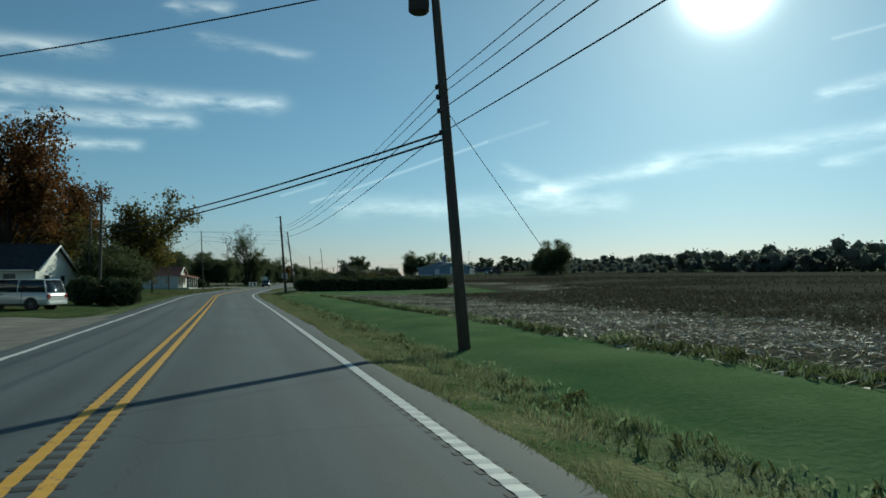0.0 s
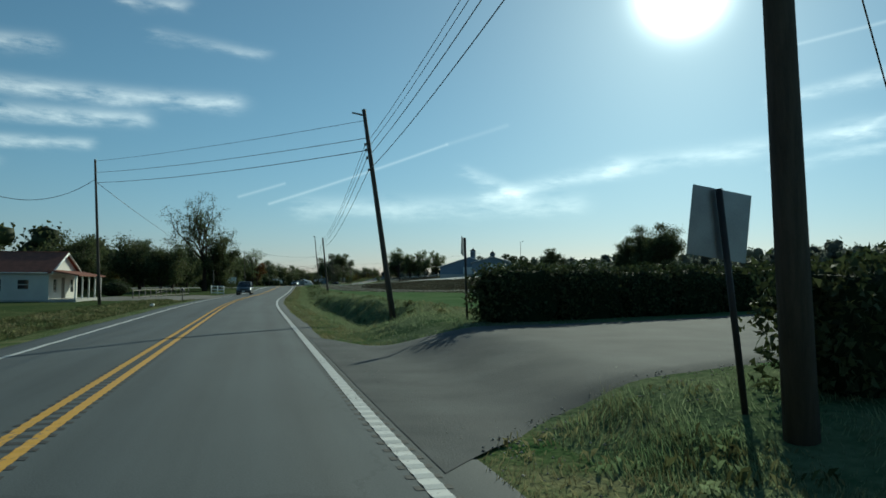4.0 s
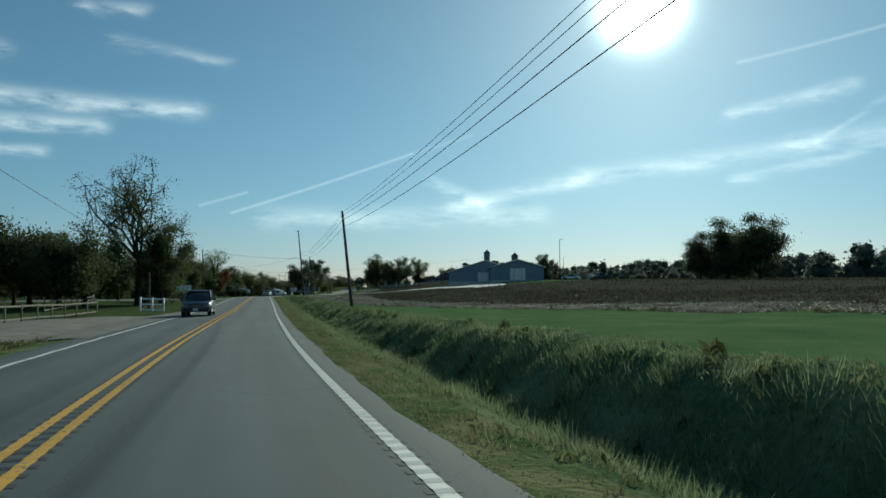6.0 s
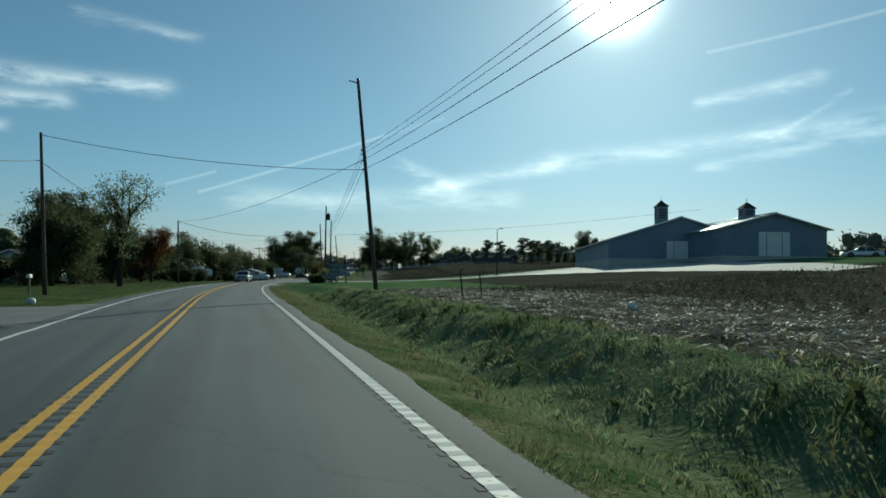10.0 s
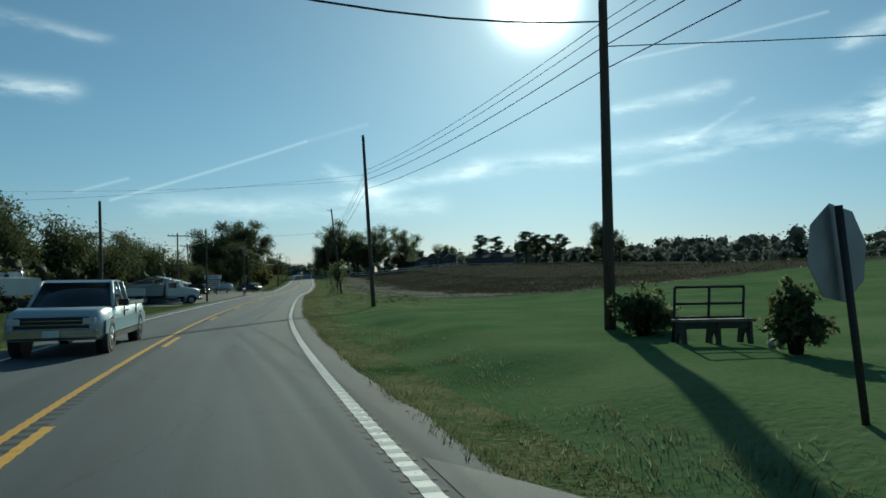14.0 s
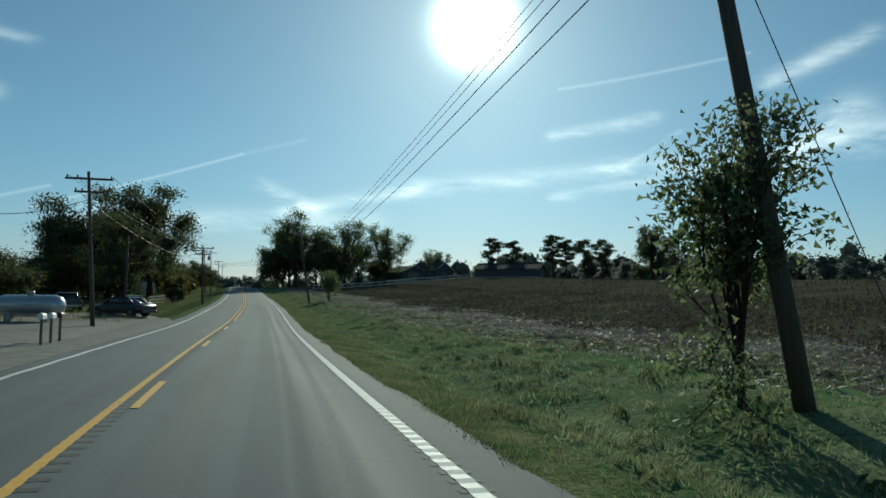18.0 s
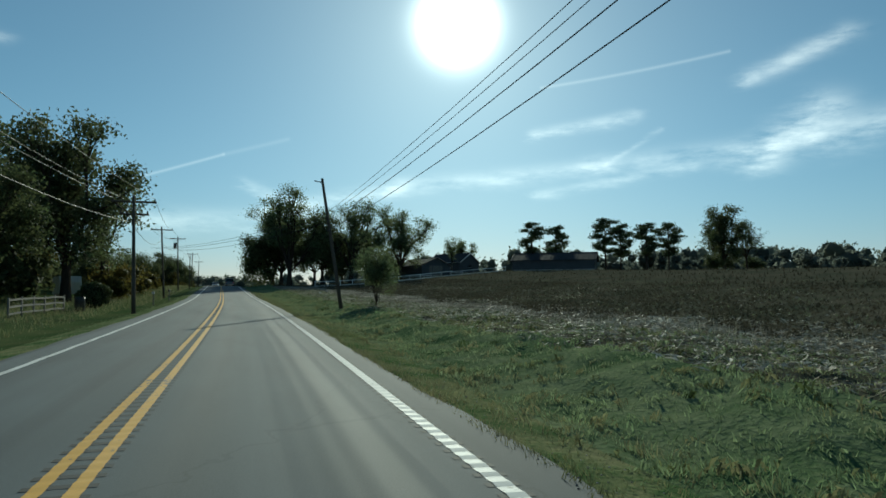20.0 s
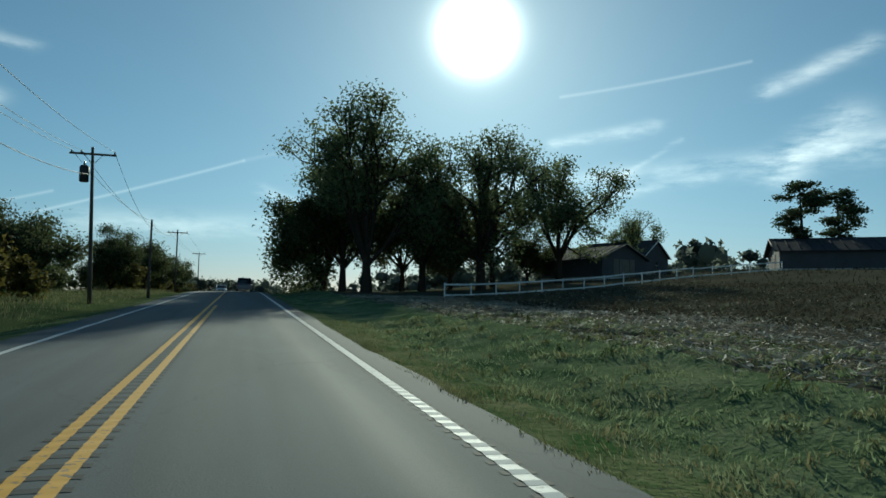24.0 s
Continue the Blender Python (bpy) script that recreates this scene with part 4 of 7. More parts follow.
def shrub(s, d, rx, ry, h, n, leaf, material, label, seed=1, turn=0.0, name="shrub", category="shrub", box_like=0.0, core_part=True):
    root = thing(name, label, category, place(s, d, turn))
    part("foliage", shrub_mesh(seed, rx, ry, h, n, leaf, material, box_like, not core_part), None, root)
    # added solid core: blocks the view through, coloured dark for the shade inside
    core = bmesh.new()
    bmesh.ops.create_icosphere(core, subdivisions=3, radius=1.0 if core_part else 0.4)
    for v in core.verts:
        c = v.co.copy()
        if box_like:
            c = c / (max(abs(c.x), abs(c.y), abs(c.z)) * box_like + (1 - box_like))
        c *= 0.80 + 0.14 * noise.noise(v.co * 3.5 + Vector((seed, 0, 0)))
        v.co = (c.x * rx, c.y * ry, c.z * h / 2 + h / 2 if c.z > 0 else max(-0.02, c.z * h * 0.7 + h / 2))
    part("inner_foliage", core, M["hedge_core"], root, "solid core, its dark colour standing in for inner shade")
    bm = bmesh.new()
    rng = random.Random(seed)
    for k in range(7):
        x, y = rng.uniform(-0.5, 0.5) * rx, rng.uniform(-0.5, 0.5) * ry
        tube(bm, [(x * 0.3, y * 0.3, -0.05), (x * 0.7, y * 0.7, h * 0.35), (x, y, h * 0.7)], [0.04, 0.028, 0.012], 5)
    part("stems", bm, M["bark"], root)
    return root


K = {}
K["oak"] = tree_meshes(11, 15, 6.2, 3.2, 0.42, 19000, 0.17, 0.66, M["leaf_dark"], fill=0.8)
K["rust"] = tree_meshes(12, 15, 7.0, 3.0, 0.40, 18000, 0.18, 0.66, M["leaf_rust"], fill=0.7)
K["green"] = tree_meshes(13, 11, 5.0, 2.6, 0.28, 13000, 0.15, 0.5, M["leaf_green"], fill=0.6)
K["bare"] = tree_meshes(14, 16, 6.6, 4.6, 0.34, 7500, 0.10, 0.34, M["leaf_dark"], order=3, split=6, up=0.6, fill=0)
K["thin"] = tree_meshes(15, 13, 3.6, 4.0, 0.26, 3400, 0.14, 0.5, M["leaf_green"], order=2, split=5, up=1.1, fill=0.2)
K["round"] = tree_meshes(16, 9, 5.2, 1.6, 0.30, 17000, 0.16, 0.72, M["leaf_dark"], split=7, up=0.4, fill=1.0)
K["gold"] = tree_meshes(17, 10, 4.6, 2.4, 0.26, 11000, 0.16, 0.55, M["leaf_gold"], fill=0.7)
K["big"] = tree_meshes(18, 22, 8.5, 4.0, 0.55, 19000, 0.2, 0.85, M["leaf_green"], split=8, fill=0.6)
K["bigr"] = tree_meshes(19, 18, 7.5, 3.6, 0.48, 13500, 0.19, 0.75, M["leaf_green"], split=8, fill=0.4)
K["dense"] = tree_meshes(20, 15, 6.5, 1.2, 0.45, 26000, 0.2, 0.85, M["leaf_dark"], split=8, up=0.35, fill=1.0)
K["pine"] = pine_meshes(21, 11, 2.9, 4.0, 5200, 0.2)
K["pine2"] = pine_meshes(22, 10, 2.5, 3.6, 4600, 0.2)
K["sapling"] = tree_meshes(23, 4.5, 1.15, 0.7, 0.055, 6500, 0.055, 0.15, M["leaf_green"], order=2, split=9, up=1.0, fill=0.7)
K["thorn"] = tree_meshes(29, 4.0, 1.4, 0.35, 0.06, 8000, 0.06, 0.2, M["leaf_green"], order=2, split=8, up=0.8, fill=0.9)

LABELS = {"oak": "dark broad-crowned tree", "rust": "tree with rust-brown autumn leaves", "green": "spreading green tree", "bare": "tall almost bare tree",
          "thin": "tall thin tree with sparse leaves", "round": "low round dark tree", "gold": "small tree with yellow autumn leaves", "big": "huge old shade tree with a dark crown",
          "bigr": "large green shade tree", "dense": "dense dark tree", "pine": "tall pine with flat plates of needles", "pine2": "slim pine with layered boughs",
          "sapling": "young thin-branched tree", "thorn": "small dense young tree"}
# kind, s, d, turn, scale, what it stands beside
TREES = (
    ("rust", 76, -20.5, 10, 1.2, "behind the house"), ("oak", 62, -29, 80, 1.0, "behind the house"), ("gold", 84, -19, 40, 0.9, "on the lawn"), ("oak", 96, -34, 130, 0.95, "behind the houses"),
    ("gold", 82, -9.2, 20, 1.15, "by the road"), ("round", 70, -9.5, 60, 0.62, "by the road"), ("rust", 44, -34, 200, 1.0, "behind the drive"), ("rust", 97, -21, 50, 0.95, "behind the houses"), ("oak", 90, -27, 90, 0.9, "behind the houses"), ("round", 86, -10.5, 30, 0.5, "by the road"),
    ("round", 190, -27, 0, 1.0, "behind the white house"), ("round", 206, -22, 70, 1.0, "on the lawn"), ("dense", 214, -32, 10, 0.66, "on the lawn"), ("round", 198, -17, 190, 0.85, "on the lawn"), ("dense", 176, -36, 30, 0.6, "behind the white house"), ("gold", 214, -26, 90, 0.8, "on the lawn"),
    ("bare", 212, -12.2, 0, 1.18, "beside the fence"), ("oak", 214, -9.8, 50, 0.66, "beside the fence"), ("dense", 218, -10.6, 120, 0.46, "beside the fence"), ("round", 208, -17, 200, 0.85, "beside the fence"), ("thin", 236, -19, 0, 0.7, "on the lawn"),
    ("thin", 290, -10.5, 40, 0.87, "beside the road"), ("oak", 304, -19, 30, 0.72, "on the lawn"), ("dense", 310, -23, 70, 0.62, "on the lawn"), ("dense", 258, -25, 200, 0.6, "on the lawn"), ("dense", 268, -23, 40, 0.5, "on the lawn"), ("oak", 246, -30, 40, 0.72, "on the lawn"), ("round", 284, -24, 10, 1.1, "on the lawn"), ("dense", 294, -18, 140, 0.62, "on the lawn"), ("round", 272, -30, 90, 0.85, "on the lawn"), ("oak", 262, -36, 10, 0.62, "behind the sign"), ("thin", 306, -19, 160, 0.8, "behind the road"),
    ("dense", 318, -19, 0, 0.64, "at the lawn's edge"), ("rust", 326, -16, 70, 0.55, "at the lawn's edge"), ("round", 334, -20, 120, 0.82, "at the lawn's edge"), ("gold", 340, -26, 20, 0.8, "at the lawn's edge"),
    ("dense", 372, -24, 20, 0.72, "behind the parked trucks"), ("round", 386, -21, 90, 1.05, "behind the parked trucks"), ("gold", 392, -24, 60, 0.85, "behind the shop"), ("oak", 402, -34, 0, 0.6, "behind the shop"), ("dense", 408, -23, 0, 0.62, "behind the shop"), ("round", 417, -20, 70, 0.95, "behind the tank"), ("gold", 384, -34, 200, 0.9, "behind the shop"),
    ("gold", 432, -21, 0, 0.62, "behind the parked cars"), ("round", 446, -19, 60, 0.6, "behind the parked cars"), ("dense", 492, -25, 100, 0.95, "behind the roadside trees"),
    ("oak", 470, -13.5, 10, 0.7, "beside the road"), ("oak", 496, -14, 60, 1.14, "beside the road"), ("dense", 498, -20, 30, 1.12, "beside the road"), ("thin", 503, -12, 60, 0.95, "beside the road"), ("gold", 478, -21, 160, 0.7, "beside the road"),
    ("round", 520, -22, 0, 0.7, "in the hedgerow"), ("gold", 506, -20, 60, 0.6, "in the hedgerow"), ("round", 536, -17, 90, 0.72, "in the hedgerow"), ("gold", 552, -22, 140, 0.7, "in the hedgerow"), ("thin", 545, -16, 0, 0.5, "in the hedgerow"),
    ("round", 566, -15, 50, 0.78, "in the hedgerow"), ("dense", 590, -13, 50, 0.5, "in the hedgerow"), ("round", 606, -11.5, 10, 0.85, "in the hedgerow"), ("round", 625, -12, 60, 0.85, "in the hedgerow"), ("dense", 660, -12, 60, 0.55, "in the hedgerow"),
    ("dense", 592, 11.6, 0, 1.08, "beside the road"), ("green", 588, 21, 70, 1.2, "by the white fence"), ("round", 590, 28, 20, 1.1, "by the white fence"), ("round", 592, 40, 120, 0.8, "by the white fence"), ("big", 574, 13.8, 40, 0.98, "beside the road"), ("oak", 585, 13.0, 150, 1.05, "beside the road"), ("bigr", 578, 28, 90, 1.1, "by the white fence"), ("bigr", 584, 41, 200, 1.0, "by the white fence"), ("green", 590, 34, 10, 1.2, "by the white fence"), ("oak", 582, 22, 60, 1.05, "by the white fence"), ("thin", 592, 57, 20, 0.75, "near the farmhouse"), ("green", 600, 63, 20, 0.8, "near the farmhouse"),
    ("pine", 573.6, 72.3, 0, 1.05, "by the long shed"), ("pine2", 573, 79.3, 40, 1.08, "by the long shed"), ("pine", 567.5, 91.5, 90, 1.17, "beyond the field"), ("pine2", 567, 96, 10, 1.15, "beyond the field"), ("pine", 557, 97, 200, 1.03, "beyond the field"), ("pine2", 555, 102.5, 130, 1.14, "beyond the field"), ("oak", 558, 124.5, 20, 1.14, "beyond the field"), ("bare", 557, 132, 20, 0.92, "beyond the field"), ("round", 561, 127, 80, 0.62, "beyond the field"), ("round", 556, 119, 10, 0.5, "beyond the field"), ("round", 558, 136, 10, 0.5, "beyond the field"),
    ("dense", 234.5, 93, 0, 0.82, "in the field"), ("dense", 242.5, 92, 80, 0.8, "in the field"), ("dense", 250, 91, 150, 0.64, "in the field"), ("round", 238, 89, 150, 0.6, "in the field"), ("round", 247, 88.5, 50, 0.55, "in the field"), ("sapling", 391.7, 8.05, 0, 1.0, "against a utility pole"), ("thorn", 469.6, 10.1, 70, 1.0, "at the field's edge"),
)
for kind, s, d, turn, scale, where in TREES:
    tree(s, d, K[kind], LABELS[kind] + " " + where, turn, scale, name="pine_tree" if "pine" in kind else "tree")

shrub(286.7, 8.55, 0.8, 1.35, 0.9, 5200, 0.06, M["leaf_dark"], "low wide dark shrub on the entrance lawn", 55, 24)
# two clipped box hedges, one on each side of the side road
for s0, d0, drift, count in ((98.7, 9.3, 0.33, 9), (87.2, 9.4, 0.25, 8)):
    ang = math.atan(drift)
    for k in range(count):
        shrub(s0 + 2.62 * k * math.sin(ang), d0 + 2.62 * k * math.cos(ang), 0.7, 1.5, 1.58 + 0.05 * (k % 2), 4600, 0.06, M["hedge"], "dark dense clipped hedge beside the side road", 40 + k + int(s0), -90 + math.degrees(ang), "hedge", "hedge", 0.82)
for k, (s, d, rx, h) in enumerate(((296.1, 9.6, 0.75, 1.5), (315.6, 9.9, 0.7, 1.05), (316.4, 10.6, 0.5, 0.9), (311.4, 9.9, 0.45, 1.05))):
    shrub(s, d, rx, rx * 0.9, h, 3600, 0.06, M["leaf_green"], "loose ornamental shrub on the mown lawn", 60 + k, core_part=False)
for k, (s, d, rx, h) in enumerate(((50.5, -5.6, 1.1, 1.8), (52.0, -6.9, 1.2, 1.9), (51.0, -8.2, 1.1, 1.8), (178, -19, 2.2, 2.0), (228, -14, 1.8, 2.2), (478, -8.6, 1.0, 1.8), (332, -13, 2.0, 2.4), (344, -14, 2.2, 2.2))):
    shrub(s, d, rx, rx, h, 3600, 0.09, M["hedge"], "dark rounded evergreen bush by the roadside", 80 + k)


# ======== buildings ========
def wall_panel(bm, x0, x1, y0, y1, z0, z1, axis, holes=()):
    """A wall slab along x or y with openings cut through; holes: from, to, bottom, top along it."""
    a, b = (x0, x1) if axis == "x" else (y0, y1)
    cuts = sorted({a, b, *[h[0] for h in holes], *[h[1] for h in holes]})
    for u0, u1 in zip(cuts, cuts[1:]):
        mid = (u0 + u1) / 2
        spans = [(z0, z1)]
        for h in holes:
            if h[0] < mid < h[1]:
                spans = [q for s_ in spans for q in ((s_[0], min(s_[1], h[2])), (max(s_[0], h[3]), s_[1])) if q[1] - q[0] > 0.01]
        for q0, q1 in spans:
            if axis == "x":
                box(bm, u0, u1, y0, y1, q0, q1)
            else:
                box(bm, x0, x1, u0, u1, q0, q1)
    return bm


def window_in(parent, x, y, z0, z1, w, axis):
    """A framed window with two sashes, set in a wall at x, y; out: which way the outside lies."""
    root = part("window", boxed(-w / 2 - 0.06, w / 2 + 0.06, -0.05, 0.05, z0 - 0.06, z0), M["white"], parent, m=Matrix.Translation((x, y, 0)) @ Matrix.Rotation(0 if axis == "x" else math.pi / 2, 4, "Z"))
    fr = bmesh.new()
    for a0, a1, b0, b1 in ((-w / 2 - 0.06, -w / 2, z0, z1 + 0.06), (w / 2, w / 2 + 0.06, z0, z1 + 0.06), (-w / 2, w / 2, z1, z1 + 0.06), (-w / 2, w / 2, (z0 + z1) / 2 - 0.02, (z0 + z1) / 2 + 0.02)):
        box(fr, a0, a1, -0.05, 0.05, b0, b1)
    part("window_frame", fr, M["white"], root)
    part("pane", boxed(-w / 2, w / 2, -0.012, 0.012, z0, (z0 + z1) / 2 - 0.02), M["glass"], root)
    part("pane", boxed(-w / 2, w / 2, -0.012, 0.012, (z0 + z1) / 2 + 0.02, z1), M["glass"], root)
    return root


def gable_roof(parent, L, W, eave, ridge, material, over=0.35, thick=0.14, ribs=0, trim=None):
    """Two slopes along local y with their ridge at x = 0."""
    for sx in (-1, 1):
        bm = bmesh.new()
        x0, x1 = 0.0, sx * (W / 2 + over)
        z0, z1 = ridge, eave - over * (ridge - eave) / (W / 2)
        pts = [(x0, z0), (x1, z1), (x1, z1 + thick), (x0, z0 + thick)]
        vs = [[bm.verts.new((x, y, z)) for x, z in pts] for y in (-L / 2 - over, L / 2 + over)]
        bm.faces.new(vs[0]), bm.faces.new(vs[1][::-1])
        for i in range(4):
            bm.faces.new((vs[0][i], vs[1][i], vs[1][(i + 1) % 4], vs[0][(i + 1) % 4]))
        bmesh.ops.recalc_face_normals(bm, faces=bm.faces[:])
        slope = part("roof_slope", bm, material, parent)
        n = int(L / ribs) if ribs else -1
        for k in range(n + 1):
            y = -L / 2 + L * k / n
            part("roof_rib", tubed([(x0, y, z0 + thick + 0.01), (x1, y, z1 + thick + 0.01)], 0.035, 4), material, slope)
    part("ridge_cap", tubed([(0, -L / 2 - over, ridge + thick), (0, L / 2 + over, ridge + thick)], 0.09, 6), material, parent)
    if trim:
        for sy in (-1, 1):
            bm = bmesh.new()
            for sx in (-1, 1):
                y = sy * (L / 2 + over + 0.02)
                tube(bm, [(0, y, ridge + 0.02), (sx * (W / 2 + over), y, eave - over * (ridge - eave) / (W / 2) + 0.02)], 0.1, 4)
            part("barge_board", bm, trim, parent)


def gable_wall(parent, W, y, eave, ridge, material, out, name="gable"):
    bm = bmesh.new()
    prism(bm, [(-W / 2, eave), (W / 2, eave), (0, ridge)], -0.08, 0.08)
    part(name, bm, material, parent, m=Matrix.Translation((0, y, 0)) @ Matrix.Rotation(math.pi / 2, 4, "Z"))


def house(s, d, turn, L, W, eave, ridge, wall_mat, roof_mat, label, windows=(), door=None, porch=0.0, clap=0.0):
    """A single-storey house; its ridge runs along local y. windows: side, place, width, bottom, top."""
    root = thing("house", label, "house", place(s, d, turn, 0.05))
    part("footing", boxed(-W / 2 - 0.05, W / 2 + 0.05, -L / 2 - 0.05, L / 2 + 0.05, -0.5, 0.15), M["concrete"], root)
    for side in ("e", "w", "n", "s"):
        holes = [(p - w / 2, p + w / 2, b0, b1) for sd_, p, w, b0, b1 in windows if sd_ == side]
        if door and door[0] == side:
            holes.append((door[1] - 0.48, door[1] + 0.48, 0.15, 2.2))
        bm = bmesh.new()
        t_ = 0.16
        if side in "ew":
            x = W / 2 if side == "e" else -W / 2
            wall_panel(bm, x - t_ if x > 0 else x, x if x > 0 else x + t_, -L / 2, L / 2, 0.15, eave, "y", holes)
        else:
            y = L / 2 if side == "n" else -L / 2
            wall_panel(bm, -W / 2 + t_, W / 2 - t_, y - t_ if y > 0 else y, y if y > 0 else y + t_, 0.15, eave, "x", holes)
        wall_ = part("wall", bm, wall_mat, root)
        for h0, h1, b0, b1 in holes[: len([1 for q in windows if q[0] == side])]:
            if side in "ew":
                window_in(wall_, W / 2 - 0.06 if side == "e" else -W / 2 + 0.06, (h0 + h1) / 2, b0, b1, h1 - h0, "y")
            else:
                window_in(wall_, (h0 + h1) / 2, L / 2 - 0.06 if side == "n" else -L / 2 + 0.06, b0, b1, h1 - h0, "x")
        if clap:
            bm = bmesh.new()
            z = 0.3
            while z < eave - 0.1:
                for u0, u1 in _gaps(-L / 2 if side in "ew" else -W / 2, L / 2 if side in "ew" else W / 2, [h for h in holes if h[2] < z < h[3]]):
                    if side in "ew":
                        x = W / 2 if side == "e" else -W / 2
                        box(bm, x, x + math.copysign(0.014, x), u0, u1, z, z + 0.03)
                    else:
                        y = L / 2 if side == "n" else -L / 2
                        box(bm, u0, u1, y, y + math.copysign(0.014, y), z, z + 0.03)
                z += clap
            part("siding", bm, wall_mat, wall_)
        if door and door[0] == side:
            y = L / 2 - 0.08 if side == "n" else -L / 2 + 0.08
            m_ = Matrix.Translation((door[1], y, 0)) if side in "ns" else Matrix.Translation((W / 2 - 0.08 if side == "e" else -W / 2 + 0.08, door[1], 0)) @ Matrix.Rotation(math.pi / 2, 4, "Z")
            dr = part("door", boxed(-0.46, 0.46, -0.025, 0.025, 0.17, 2.18), M["grey_wood"], root, m=m_)
            part("door_handle", tubed([(0.36, -0.06, 1.1), (0.36, 0.06, 1.1)], 0.025, 8), M["metal"], dr)
    for y, o in ((-L / 2 + 0.08, -1), (L / 2 - 0.08, 1)):
        gable_wall(root, W, y, eave, ridge, wall_mat, o)
    gable_roof(root, L, W, eave, ridge, roof_mat, trim=M["white"])
    part("gutter", tubed([(W / 2 + 0.36, -L / 2, eave - 0.12), (W / 2 + 0.36, L / 2, eave - 0.12)], 0.05, 6), M["white"], root)
    part("gutter", tubed([(-W / 2 - 0.36, -L / 2, eave - 0.12), (-W / 2 - 0.36, L / 2, eave - 0.12)], 0.05, 6), M["white"], root)
    if porch:
        y0, y1 = L / 2 + 0.02, L / 2 + porch
        pr = part("porch_roof", prism(bmesh.new(), [(y0, 2.75), (y1 + 0.3, 2.3), (y1 + 0.3, 2.42), (y0, 2.9)], -W / 2 - 0.2, W / 2 + 0.2), roof_mat, root)
        part("porch_floor", boxed(-W / 2, W / 2, y0, y1, -0.2, 0.2), M["concrete"], root)
        for k in range(5):
            x = -W / 2 + 0.1 + (W - 0.2) * k / 4
            part("porch_post", boxed(x - 0.06, x + 0.06, y1 - 0.14, y1 - 0.02, 0.2, 2.36), M["white"], root)
        part("porch_beam", boxed(-W / 2, W / 2, y1 - 0.16, y1, 2.3, 2.42), M["white"], root)
    return root


def _gaps(a, b, holes):
    out, u = [], a
    for h in sorted(holes):
        out.append((u, h[0]))
        u = h[1]
    out.append((u, b))
    return [q for q in out if q[1] - q[0] > 0.02]


house(152.5, -25.5, 90 + 180, 17, 8.2, 2.7, 4.5, M["cream"], M["shingle"], "long white house with a red-brown roof and a porch",
      windows=(("e", -5.0, 1.2, 0.9, 2.0), ("e", -0.5, 0.7, 1.1, 1.9), ("e", 4.0, 1.2, 0.9, 2.0), ("w", -4, 1.2, 0.9, 2.0), ("w", 2, 1.2, 0.9, 2.0), ("n", -2.4, 0.9, 0.8, 2.0), ("n", 2.4, 0.9, 0.8, 2.0), ("e", 6.4, 0.9, 1.1, 1.95), ("w", 5.6, 0.9, 1.1, 1.95)), door=("n", 0.2), porch=2.3, clap=0.2)
house(66, -17.5, 80, 9, 7.0, 2.6, 4.6, M["white"], M["dark_shingle"], "small white gabled house behind the forecourt",
      windows=(("s", -1.5, 0.9, 0.9, 2.1), ("s", 1.5, 0.9, 0.9, 2.1), ("e", 0, 1.1, 0.9, 2.0), ("w", 0, 1.1, 0.9, 2.0), ("w", 3, 0.9, 0.9, 2.0)), door=("w", -2.5), clap=0.2)
house(42, -16.5, 0, 9, 8.0, 2.7, 4.0, M["white"], M["dark_shingle"], "white house with dark window shutters by the forecourt",
      windows=(("e", -2.5, 1.0, 0.9, 2.1), ("e", 2.0, 1.0, 0.9, 2.1), ("s", -1.5, 0.9, 0.9, 2.0), ("s", 1.8, 0.9, 0.9, 2.0)), door=("e", 0), clap=0.2)
house(112, -26, 10, 14, 8.0, 2.6, 4.2, M["cream"], M["shingle"], "low brown-roofed house behind trees", windows=(("e", -4, 1.2, 0.9, 2.0), ("e", 3, 1.2, 0.9, 2.0), ("s", 0, 1.1, 0.9, 2.0)), door=("e", 0))
house(318, -30, 0, 9, 7, 2.6, 4.2, M["white"], M["dark_shingle"], "small white house among roadside trees", windows=(("e", -2.5, 1.0, 0.9, 2.0), ("e", 2.2, 1.0, 0.9, 2.0), ("s", 0, 1.1, 0.9, 2.0)), door=("e", 0))
house(600, 60, 30, 12, 8, 2.8, 5.2, M["dark_siding"], M["dark_shingle"], "dark farmhouse behind the shade trees", windows=(("w", -3, 1.0, 0.9, 2.0), ("w", 2, 1.0, 0.9, 2.0), ("s", 0, 1.1, 0.9, 2.0)), door=("w", 0))


